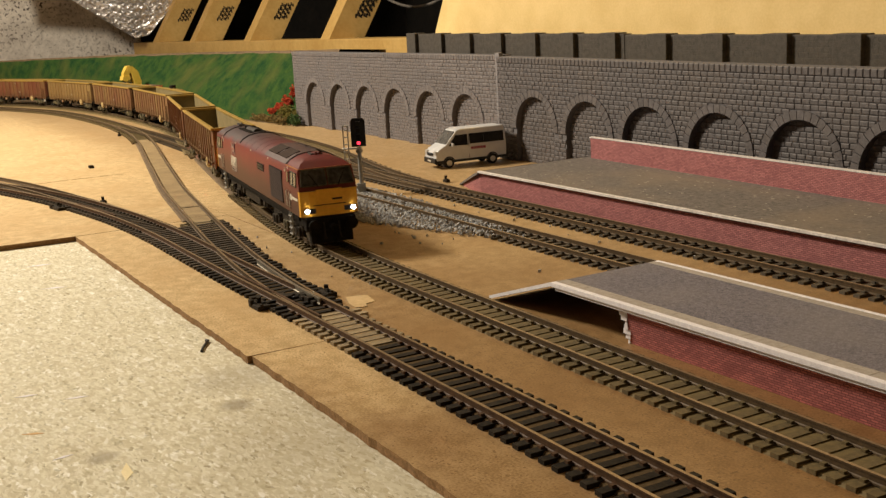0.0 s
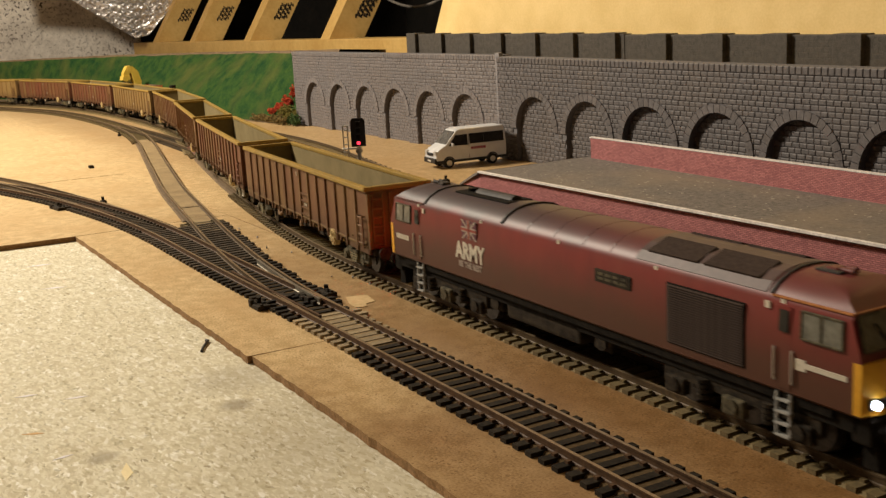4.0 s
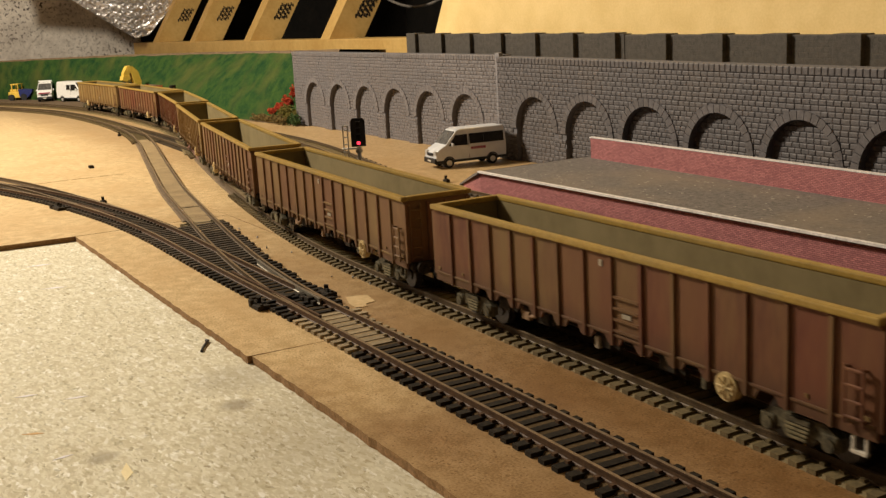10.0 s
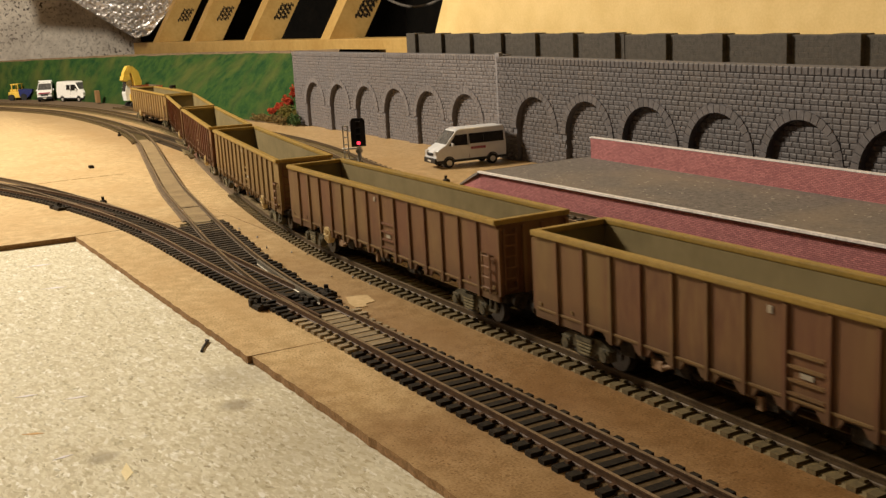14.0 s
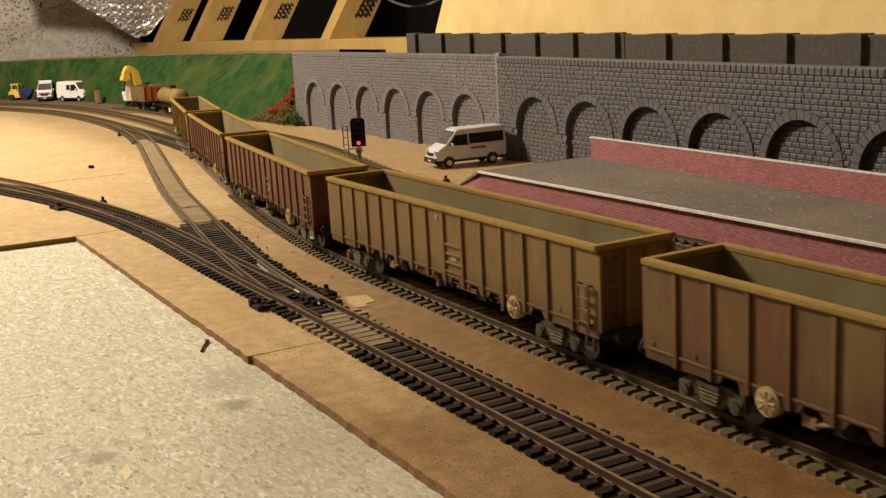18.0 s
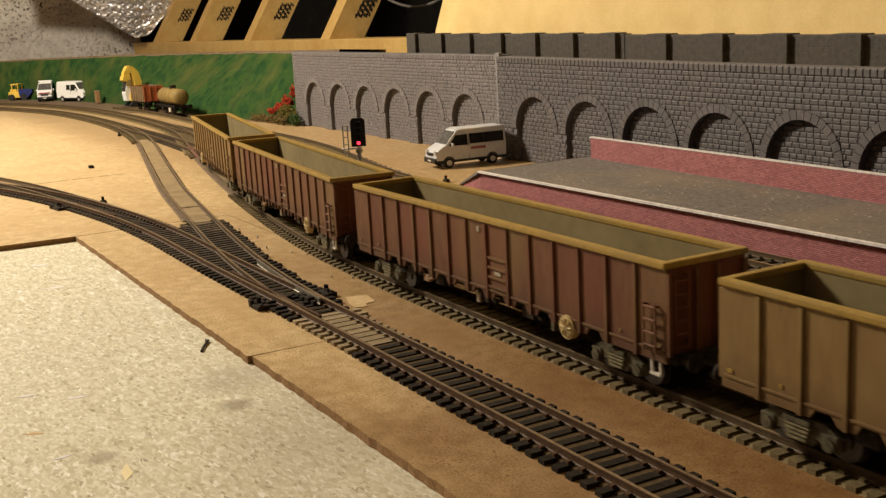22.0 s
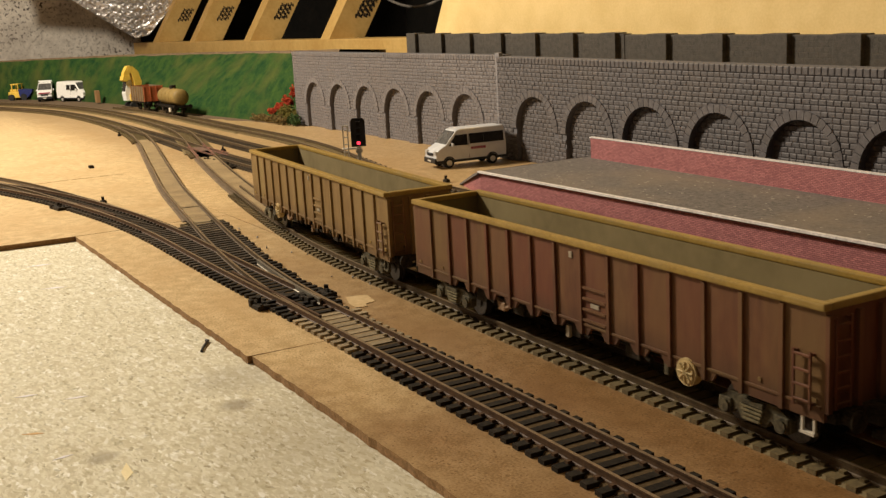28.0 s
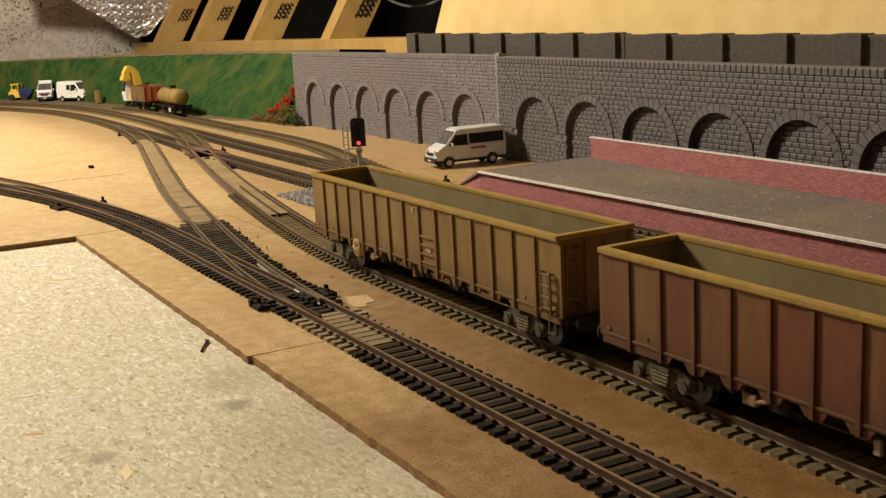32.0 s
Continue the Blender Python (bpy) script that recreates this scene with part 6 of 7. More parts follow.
def van(label, place, paint, length=0.070, stripe=None, minibus=False, bar=False):
    """A high-roofed van; its front is at +x of its own space."""
    t = thing("minibus" if minibus else "van", label, "van", place)
    k = length / 0.070
    hw = 0.0130 * k
    out = [(-0.0350, 0.0050), (-0.0352, 0.0180), (-0.0345, 0.0325), (-0.0330, 0.0340), (0.0095, 0.0340), (0.0140, 0.0328), (0.0252, 0.0205), (0.0316, 0.0172), (0.0340, 0.0146), (0.0350, 0.0110), (0.0346, 0.0050)]
    out = [(x * k, z * k) for x, z in out]
    bm = bmesh.new()
    rows = []
    for y, s, dz in ((-hw, 1.0, 0), (-hw * 0.93, 1.0, 0.0), (hw * 0.93, 1.0, 0.0), (hw, 1.0, 0)):
        ring = []
        for x, z in out:
            lean = 0.0016 * k * max(0.0, (z / k - 0.019) / 0.015)
            edge = abs(y) > hw * 0.95
            yy = (abs(y) - lean) * (1 if y > 0 else -1)
            ring.append(bm.verts.new((x * (0.985 if edge else 1.0), yy, (z - (0.0008 * k if edge and z > 0.03 * k else 0)))))
        rows.append(ring)
    n = len(out)
    for a, b in zip(rows, rows[1:]):
        for i in range(n):
            bm.faces.new((a[i], a[(i + 1) % n], b[(i + 1) % n], b[i]))
    bm.faces.new(rows[0])
    bm.faces.new(rows[-1][::-1])
    body = part("body", bm, paint, t, smooth="edges")
    soft = body.modifiers.new("rounding", "BEVEL")
    soft.width, soft.segments, soft.limit_method, soft.angle_limit = 0.0013 * k, 3, "ANGLE", radians(28)
    for s in (-1, 1):
        def glass(name, pts, material=M["glass"], out=0.00025):
            bm = bmesh.new()
            c = []
            for x, z in pts:
                lean = 0.0016 * max(0.0, (z - 0.019) / 0.015)
                c.append((x * k, s * (hw - lean * k + 0.00005), z * k))
            patch(bm, c[::-1] if s > 0 else c, out * k)
            return part(name, bm, material, t)
        if minibus:
            glass("side_window", [(-0.0325, 0.0200), (-0.0128, 0.0200), (-0.0128, 0.0290), (-0.0325, 0.0290)])
            glass("side_window", [(-0.0125, 0.0200), (0.0015, 0.0200), (0.0015, 0.0290), (-0.0125, 0.0290)])
        else:
            glass("side_window", [(-0.0080, 0.0205), (0.0010, 0.0205), (0.0010, 0.0285), (-0.0080, 0.0285)])
        glass("door_window", [(0.0035, 0.0192), (0.0222, 0.0198), (0.0148, 0.0288), (0.0035, 0.0288)])
        glass("sill_trim", [(-0.0345, 0.0050), (0.0345, 0.0050), (0.0345, 0.0072), (-0.0345, 0.0072)], M["black"], 0.0004)
        glass("door_gap", [(0.0022, 0.0075), (0.0026, 0.0075), (0.0026, 0.0290), (0.0022, 0.0290)], M["black"], 0.0001)
        if stripe:
            for i in range(5):
                glass("lettering_bar", [(-0.0140 + 0.0030 * i, 0.0150), (-0.0116 + 0.0030 * i, 0.0150), (-0.0116 + 0.0030 * i, 0.0172), (-0.0140 + 0.0030 * i, 0.0172)], stripe)
        for x in (0.0225, -0.0205):
            bm = bmesh.new()
            tube(bm, (x * k, s * (hw - 0.0045 * k), 0.0046 * k), (x * k, s * (hw + 0.0004 * k), 0.0046 * k), 0.0046 * k, 18)
            w = part("wheel", bm, M["tyre"], t)
            bm = bmesh.new()
            tube(bm, (x * k, s * hw, 0.0046 * k), (x * k, s * (hw + 0.0007 * k), 0.0046 * k), 0.0026 * k, 14)
            part("rim", bm, M["steel"], w, "pale wheel hub")
            bm = bmesh.new()
            arc = [(x * k + r * k * math.cos(a * math.pi / 10), 0.0046 * k + r * k * math.sin(a * math.pi / 10)) for r, span in ((0.0060, range(11)), (0.0048, range(10, -1, -1))) for a in span]
            prism(bm, arc, "y", *sorted((s * (hw - 0.001 * k), s * (hw + 0.0002 * k))))
            part("wheel_arch", bm, M["black"], t)
        bm = bmesh.new()
        box(bm, 0.0315 * k, 0.0350 * k, *sorted((s * 0.0066 * k, s * 0.0126 * k)), 0.0118 * k, 0.0158 * k, 0.0007 * k)
        part("headlight", bm, M["steel"], t, "clear headlight")
        bm = bmesh.new()
        box(bm, 0.0180 * k, 0.0198 * k, *sorted((s * (hw - 0.0004 * k), s * (hw + 0.0026 * k))), 0.0190 * k, 0.0222 * k, 0.0004 * k)
        part("mirror", bm, paint, t)
    bm = bmesh.new()
    patch(bm, [(0.0150 * k, -0.0105 * k, 0.0318 * k), (0.0246 * k, -0.0117 * k, 0.0212 * k), (0.0246 * k, 0.0117 * k, 0.0212 * k), (0.0150 * k, 0.0105 * k, 0.0318 * k)], 0.0003 * k)
    part("windscreen", bm, M["screen"], t, "grey windscreen")
    bm = bmesh.new()
    box(bm, 0.0330 * k, 0.0362 * k, -hw * 0.98, hw * 0.98, 0.0048 * k, 0.0095 * k, 0.0008 * k)
    bumper = part("bumper", bm, M["black"], t)
    bm = bmesh.new()
    box(bm, 0.0362 * k, 0.0364 * k, -0.0034 * k, 0.0034 * k, 0.0062 * k, 0.0078 * k)
    part("plate", bm, M["pale"], bumper, "plain pale plate")
    bm = bmesh.new()
    box(bm, -0.0362 * k, -0.0335 * k, -hw * 0.98, hw * 0.98, 0.0048 * k, 0.0120 * k, 0.0008 * k)
    part("bumper", bm, M["black"], t)
    bm = bmesh.new()
    box(bm, 0.0344 * k, 0.0354 * k, -0.0065 * k, 0.0065 * k, 0.0112 * k, 0.0140 * k, 0.0003 * k)
    part("grille", bm, M["black"], t)
    if stripe and not minibus:
        bm = bmesh.new()
        patch(bm, [(0.0104 * k, -0.0060 * k, 0.0341 * k), (0.0145 * k, -0.0060 * k, 0.0329 * k), (0.0145 * k, 0.0060 * k, 0.0329 * k), (0.0104 * k, 0.0060 * k, 0.0341 * k)], 0.0003 * k)
        part("roof_badge", bm, stripe, t)
    if bar:
        bm = bmesh.new()
        box(bm, 0.0010 * k, 0.0060 * k, -0.0115 * k, 0.0115 * k, 0.0341 * k, 0.0372 * k, 0.0006 * k)
        part("light_bar", bm, M["white_paint"], t, "white roof light bar")
        bm = bmesh.new()
        box(bm, 0.0353 * k, 0.0357 * k, -0.0100 * k, 0.0100 * k, 0.0150 * k, 0.0168 * k)
        part("bonnet_stripe", bm, M["red_print"], t)
    return t


van("silver minibus with dark windows and red lettering beside the arches", pose(-0.8470, 0.4990, 0.0, 0, 0, -96), M["silver"], 0.069, M["red_print"], True)
van("white emergency van with roof light bar at the embankment", pose(-2.4270, 0.4230, 0.0, 0, 0, -18), M["white_paint"], 0.080, None, False, True)
van("plain white van parked at the embankment foot", pose(-2.3180, 0.4600, 0.0, 0, 0, 26), M["white_paint"], 0.084)


def colour_signal():
    t = thing("railway_signal", "black colour light signal showing red on a grey post", "signal", pose(-0.7690, 0.3580, 0.0, 0, 0, -25))
    bm = bmesh.new()
    tube(bm, (0, 0, 0), (0, 0, 0.0365), 0.0016, 14)
    box(bm, -0.0028, 0.0028, -0.0028, 0.0028, 0.0, 0.0015, 0.0003)
    tube(bm, (0, 0, 0.0325), (0, 0, 0.0345), 0.0026, 14)
    part("post", bm, M["grey_post"], t)
    bm = bmesh.new()
    prism(bm, [(-0.0056, 0.0370), (0.0056, 0.0370), (0.0056, 0.0566), (0.0040, 0.0588), (-0.0040, 0.0588), (-0.0056, 0.0566)], "x", -0.0012, 0.0014)
    part("head", bm, M["black"], t)
    for k in range(4):
        z = 0.0398 + 0.0048 * k
        bm = bmesh.new()
        tube(bm, (0.0012, 0.0, z), (0.0022, 0.0, z), 0.0014, 16)
        part("lens", bm, M["signal_red"] if k == 0 else M["glass"], t, "lit red lens" if k == 0 else "dark lens")
        bm = bmesh.new()
        box(bm, 0.0013, 0.0046, -0.0021, 0.0021, z + 0.0018, z + 0.0022)
        part("hood", bm, M["black"], t)
    bm = bmesh.new()
    for y in (-0.0115, -0.0080):
        box(bm, -0.0006, 0.0006, y - 0.0005, y + 0.0005, 0.0020, 0.0535)
    for k in range(9):
        tube(bm, (0, -0.0115, 0.006 + 0.0055 * k), (0, -0.0080, 0.006 + 0.0055 * k), 0.0004, 6)
    box(bm, -0.0006, 0.0006, -0.0115, -0.0080, 0.0528, 0.0537)
    part("ladder", bm, M["white_paint"], t, "white maintenance ladder")
    bm = bmesh.new()
    box(bm, -0.0022, 0.0022, -0.0130, 0.0020, 0.0352, 0.0362, 0.0002)
    part("platform", bm, M["white_paint"], t)
    bm = bmesh.new()
    box(bm, -0.0032, 0.0032, -0.0032, 0.0032, 0.0008, 0.0085, 0.0004)
    part("relay_box", bm, M["grey_post"], t)
    return t


colour_signal()


def tank_wagon(place):
    t = thing("tank_wagon", "dusty tan tank wagon standing on the back siding", "wagon", place)
    bm = bmesh.new()
    prof = [(-0.048, 0.0), (-0.0478, 0.0060), (-0.0465, 0.0105), (-0.044, 0.0125), (0.044, 0.0125), (0.0465, 0.0105), (0.0478, 0.0060), (0.048, 0.0)]
    seg = 28
    rings = []
    for x, r in prof:
        rings.append([bm.verts.new((x, max(r, 0.0002) * math.cos(2 * math.pi * k / seg), 0.0265 + max(r, 0.0002) * math.sin(2 * math.pi * k / seg))) for k in range(seg)])
    for a, b in zip(rings, rings[1:]):
        for k in range(seg):
            bm.faces.new((a[k], a[(k + 1) % seg], b[(k + 1) % seg], b[k]))
    bm.faces.new(rings[0][::-1])
    bm.faces.new(rings[-1])
    part("tank", bm, M["tank_tan"], t, smooth=True)
    for x in (-0.020, 0.0, 0.020):
        bm = bmesh.new()
        tube(bm, (x - 0.0006, 0, 0.0265), (x + 0.0006, 0, 0.0265), 0.0128, 28)
        part("band", bm, M["tank_tan"], t)
    bm = bmesh.new()
    tube(bm, (0.004, 0, 0.037), (0.004, 0, 0.0425), 0.0048, 16)
    tube(bm, (0.004, 0, 0.0425), (0.004, 0, 0.0436), 0.0052, 16)
    part("manhole", bm, M["bogie_dark"], t)
    bm = bmesh.new()
    box(bm, -0.047, 0.047, -0.0120, 0.0120, 0.0105, 0.0140, 0.0004)
    part("underframe", bm, M["under"], t)
    for x in (-0.0200, 0.0200):
        wheelset(t, x, 0.0062)
        for s in (-1, 1):
            bm = bmesh.new()
            box(bm, x - 0.0045, x + 0.0045, *sorted((s * 0.0105, s * 0.0128)), 0.0045, 0.0108, 0.0005)
            part("axle_guard", bm, M["pale"] if s < 0 and x > 0 else M["bogie_dark"], t)
    for e in (-1, 1):
        for s in (-1, 1):
            bm = bmesh.new()
            tube(bm, (e * 0.047, s * 0.0110, 0.0125), (e * 0.0525, s * 0.0110, 0.0125), 0.0020, 12)
            tube(bm, (e * 0.0525, s * 0.0110, 0.0125), (e * 0.0534, s * 0.0110, 0.0125), 0.0033, 14)
            part("buffer", bm, M["under"], t)
    return t


def open_truck(place):
    t = thing("mineral_wagon", "short open wagon with brown sides and orange ends", "wagon", place)
    for s in (-1, 1):
        bm = bmesh.new()
        box(bm, -0.032, 0.032, *sorted((s * 0.0150, s * 0.0162)), 0.0150, 0.0395)
        side = part("side_panel", bm, M["earth"], t, "dull brown side panel")
        for k in range(6):
            bm = bmesh.new()
            x = -0.030 + 0.012 * k
            box(bm, x - 0.0008, x + 0.0008, *sorted((s * 0.0162, s * 0.0170)), 0.0150, 0.0395)
            part("rib", bm, M["w_tan"], side)
        bm = bmesh.new()
        box(bm, *sorted((s * 0.032, s * 0.0332)), -0.0162, 0.0162, 0.0150, 0.0395)
        end = part("end_panel", bm, M["orange"], t, "orange end panel")
        for y in (-0.0155, -0.0052, 0.0052, 0.0155):
            bm = bmesh.new()
            box(bm, *sorted((s * 0.0332, s * 0.0342)), y - 0.0007, y + 0.0007, 0.0150, 0.0395)
            part("post", bm, M["orange"], end)
    bm = bmesh.new()
    box(bm, -0.0325, 0.0325, -0.0150, 0.0150, 0.0120, 0.0165)
    part("wagon_floor", bm, M["under"], t)
    for x in (-0.0190, 0.0190):
        wheelset(t, x, 0.0062)
        for s in (-1, 1):
            bm = bmesh.new()
            box(bm, x - 0.0045, x + 0.0045, *sorted((s * 0.0105, s * 0.0128)), 0.0040, 0.0125, 0.0005)
            part("axle_guard", bm, M["under"], t)
    for s in (-1, 1):
        bm = bmesh.new()
        tube(bm, (0.033, s * 0.011, 0.0125), (0.0395, s * 0.011, 0.0125), 0.0026, 12)
        part("buffer", bm, M["under"], t)
    return t


def on_back(x):
    s = BACK.near((x, 0.478))[0]
    c = BACK.at(s)
    return pose(c.x, c.y, RAIL_TOP, 0, 0, math.degrees(BACK.turn(s)) + 180)


tank_wagon(on_back(-1.700))
open_truck(on_back(-1.838))


def excavator(place):
    t = thing("excavator", "yellow excavator with white cab and raised folded arm", "excavator", place)
    for s in (-1, 1):
        bm = bmesh.new()
        prism(bm, [(-0.018, 0.0035), (-0.014, 0.0), (0.014, 0.0), (0.018, 0.0035), (0.018, 0.0065), (0.014, 0.0100), (-0.014, 0.0100), (-0.018, 0.0065)], "y", *sorted((s * 0.0080, s * 0.0140)))
        part("crawler", bm, M["tyre"], t)
    bm = bmesh.new()
    box(bm, -0.020, 0.012, -0.0130, 0.0130, 0.0110, 0.0240, 0.0015)
    part("engine_deck", bm, M["digger"], t)
    bm = bmesh.new()
    prism(bm, [(-0.004, 0.012), (0.0180, 0.012), (0.0195, 0.026), (0.0140, 0.0500), (-0.004, 0.0500)], "y", -0.0165, -0.0010)
    cab = part("cab", bm, M["white_paint"], t, "white cab")
    bm = bmesh.new()
    box(bm, 0.0000, 0.0125, -0.0168, -0.0164, 0.0300, 0.0460)
    part("cab_window", bm, M["glass"], cab)
    bm = bmesh.new()
    patch(bm, [(0.0192, -0.0150, 0.0285), (0.0192, -0.0026, 0.0285), (0.0150, -0.0026, 0.0470), (0.0150, -0.0150, 0.0470)], 0.0003)
    part("windscreen", bm, M["glass"], cab)
    bm = bmesh.new()
    prism(bm, [(-0.004, 0.022), (0.004, 0.022), (0.006, 0.046), (0.010, 0.0600), (0.016, 0.0640), (0.016, 0.0725), (0.006, 0.0720), (-0.003, 0.0630), (-0.008, 0.045)], "y", -0.0020, 0.0110)
    part("boom", bm, M["digger"], t)
    bm = bmesh.new()
    prism(bm, [(0.010, 0.0735), (0.016, 0.0725), (0.023, 0.0620), (0.024, 0.0540), (0.016, 0.0530), (0.011, 0.0620)], "y", -0.0010, 0.0100)
    part("dipper", bm, M["digger"], t)
    bm = bmesh.new()
    prism(bm, [(0.013, 0.0570), (0.025, 0.0555), (0.027, 0.0490), (0.021, 0.0460), (0.012, 0.0500)], "y", -0.003, 0.0110)
    part("bucket", bm, M["digger"], t)
    bm = bmesh.new()
    tube(bm, (-0.002, 0.0050, 0.026), (0.004, 0.0050, 0.055), 0.0015, 8)
    part("ram", bm, M["steel"], t)
    return t


excavator(pose(-1.9970, 0.5000, 0.0, 0, 0, -80))


def dumper(place):
    t = thing("site_dumper", "small yellow site dumper with dark blue skip", "dumper", place)
    bm = bmesh.new()
    box(bm, -0.026, 0.004, -0.0120, 0.0120, 0.0060, 0.0190, 0.0020)
    box(bm, -0.024, -0.008, -0.0080, 0.0080, 0.0185, 0.0240, 0.0015)
    part("chassis", bm, M["digger"], t)
    bm = bmesh.new()
    for x in (-0.018, -0.004):
        for y in (-0.0085, 0.0085):
            box(bm, x - 0.0008, x + 0.0008, y - 0.0008, y + 0.0008, 0.0190, 0.0340)
    box(bm, -0.0200, -0.0020, -0.0100, 0.0100, 0.0335, 0.0358, 0.0005)
    part("canopy", bm, M["digger"], t)
    bm = bmesh.new()
    prism(bm, [(0.002, 0.0070), (0.020, 0.0060), (0.032, 0.0180), (0.032, 0.0230), (0.000, 0.0240)], "y", -0.0150, 0.0150)
    part("skip", bm, M["blue"], t, "dark blue skip")
    for x, r in ((-0.018, 0.0070), (0.012, 0.0075)):
        for s in (-1, 1):
            bm = bmesh.new()
            tube(bm, (x, s * 0.0100, r), (x, s * 0.0160, r), r, 18)
            part("wheel", bm, M["tyre"], t)
    return t


dumper(pose(-2.5300, 0.3900, 0.0, 0, 0, 50))
bm = bmesh.new()
box(bm, -2.171, -2.158, 0.464, 0.472, 0.003, 0.026, 0.0012)
tagged(part("wooden_block", bm, M["board_edge"]), "small brown wooden block on the embankment", "block")


# ---- foliage at the end of the wall ----
def foliage(name, label, centre, size, material, count, seed):
    rnd = random.Random(seed)
    bm = bmesh.new()
    for _ in range(count):
        while True:
            p = Vector((rnd.uniform(-1, 1), rnd.uniform(-1, 1), rnd.uniform(-1, 1)))
            if p.length < 0.72 + 0.55 * noise.noise(p * 2.4 + Vector((seed * 3.1, 0, 0))):
                break
        q = Vector((p.x * size[0], p.y * size[1], p.z * size[2])) + Vector(centre)
        r = rnd.uniform(0.0006, 0.0016)
        m = Matrix.Translation(q) @ Euler((rnd.uniform(0, 6), rnd.uniform(0, 6), rnd.uniform(0, 6))).to_matrix().to_4x4() @ Matrix.Diagonal((r, r * 0.8, r * 0.35, 1))
        v = [bm.verts.new(m @ Vector(c)) for c in ((1, 0, 0), (-1, 0, 0), (0, 1, 0), (0, -1, 0), (0, 0, 1), (0, 0, -1))]
        for i, j, k in ((0, 2, 4), (2, 1, 4), (1, 3, 4), (3, 0, 4), (2, 0, 5), (1, 2, 5), (3, 1, 5), (0, 3, 5)):
            bm.faces.new((v[i], v[j], v[k]))
    return tagged(part(name, bm, material), label, "bush", "bushes by the wall", "stuff")


for x, y, z, rx, rz, k in ((-1.385, 0.5640, 0.054, 0.008, 0.013, 1), (-1.392, 0.5600, 0.041, 0.011, 0.010, 2), (-1.407, 0.5540, 0.029, 0.013, 0.009, 8),
                           (-1.423, 0.5490, 0.021, 0.014, 0.007, 9), (-1.443, 0.5450, 0.015, 0.012, 0.005, 10)):
    foliage("red_bush", "red foam bush trailing down the slope at the wall end", (x, y, z), (rx, 0.008, rz), M["red_leaf"], 650, k)
foliage("olive_bush", "yellow green foam bush at the wall", (-1.383, 0.5430, 0.015), (0.032, 0.010, 0.013), M["olive_leaf"], 1500, 3)
foliage("green_bush", "dark green foam bush at the wall foot", (-1.354, 0.5400, 0.008), (0.020, 0.008, 0.009), M["green_leaf"], 700, 4)
foliage("brown_bush", "brown foam undergrowth at the slope foot", (-1.459, 0.5360, 0.005), (0.060, 0.012, 0.007), M["brown_leaf"], 1100, 5)
foliage("brown_bush", "brown foam undergrowth at the wall foot", (-1.394, 0.5360, 0.007), (0.036, 0.010, 0.009), M["brown_leaf"], 1100, 6)

# ---- loose gravel round the loop track ----
rnd = random.Random(11)
bm = bmesh.new()


def gravel_at(x, y, z, r):
    m = Matrix.Translation((x, y, z)) @ Euler((rnd.uniform(0, 6), rnd.uniform(0, 6), rnd.uniform(0, 6))).to_matrix().to_4x4() @ Matrix.Diagonal((r, r * rnd.uniform(0.6, 1), r * rnd.uniform(0.5, 0.9), 1))
    v = [bm.verts.new(m @ Vector(p)) for p in ((1, 0, 0), (-1, 0, 0), (0, 1, 0), (0, -1, 0), (0, 0, 1), (0, 0, -1))]
    for a, b, c in ((0, 2, 4), (2, 1, 4), (1, 3, 4), (3, 0, 4), (2, 0, 5), (1, 2, 5), (3, 1, 5), (0, 3, 5)):
        bm.faces.new((v[a], v[b], v[c]))


n = 0
while n < 3600:
    x, y = rnd.uniform(-0.815, -0.53), rnd.uniform(0.304, 0.385)
    low = 0.304 + max(0.0, (x + 0.66)) * 0.28
    high = 0.372 - max(0.0, (x + 0.70)) * 0.10
    if y < low or y > high or rnd.random() < max(0.0, (x + 0.60) / 0.08):
        continue
    if abs(abs(y - 0.353) - 0.0083) < 0.0017:
        continue
    z = 0.0010 + 0.0022 * max(0.0, 1 - abs(y - 0.340) / 0.035) * rnd.random()
    gravel_at(x, y, z, rnd.uniform(0.0008, 0.0019))
    n += 1
for _ in range(45):
    gravel_at(rnd.gauss(-0.62, 0.08), rnd.choice((rnd.gauss(0.384, 0.007), rnd.gauss(0.300, 0.010), rnd.gauss(0.340, 0.02))), 0.0008, rnd.uniform(0.0006, 0.0016))
for _ in range(14):
    gravel_at(rnd.gauss(-0.60, 0.07), rnd.gauss(0.236, 0.010), 0.0006, rnd.uniform(0.0004, 0.0011))
tagged(part("gravel", bm, M["gravel"]), "loose pale grey gravel ballast round the track", "gravel", kind="stuff")


# ---- small fittings of the tracks ----
def point_motor(label, place, length=0.020, wide=0.0045):
    t = thing("point_motor", label, "point motor", place)
    bm = bmesh.new()
    box(bm, -length / 2, length / 2, -wide, wide, 0.0, 0.0024, 0.0006)
    part("casing", bm, M["bogie_dark"], t)
    dice = random.Random(int(length * 9000 + wide * 70000))
    for _ in range(6):  # lugs and coils on the casing
        bm = bmesh.new()
        x, y, r = dice.uniform(-0.45, 0.45) * length, dice.uniform(-0.9, 0.9) * wide, dice.uniform(0.12, 0.28) * wide
        box(bm, x - r * 1.5, x + r * 1.5, y - r, y + r, 0.0016, 0.0024 + r * dice.uniform(0.6, 1.8), r * 0.3)
        part("lug", bm, M["bogie_dark"], t)
    bm = bmesh.new()
    tube(bm, (0.001, 0, 0.0022), (0.001, 0, 0.0052), 0.0010, 10, 0.0012)
    part("lever", bm, M["bogie_dark"], t)
    return t


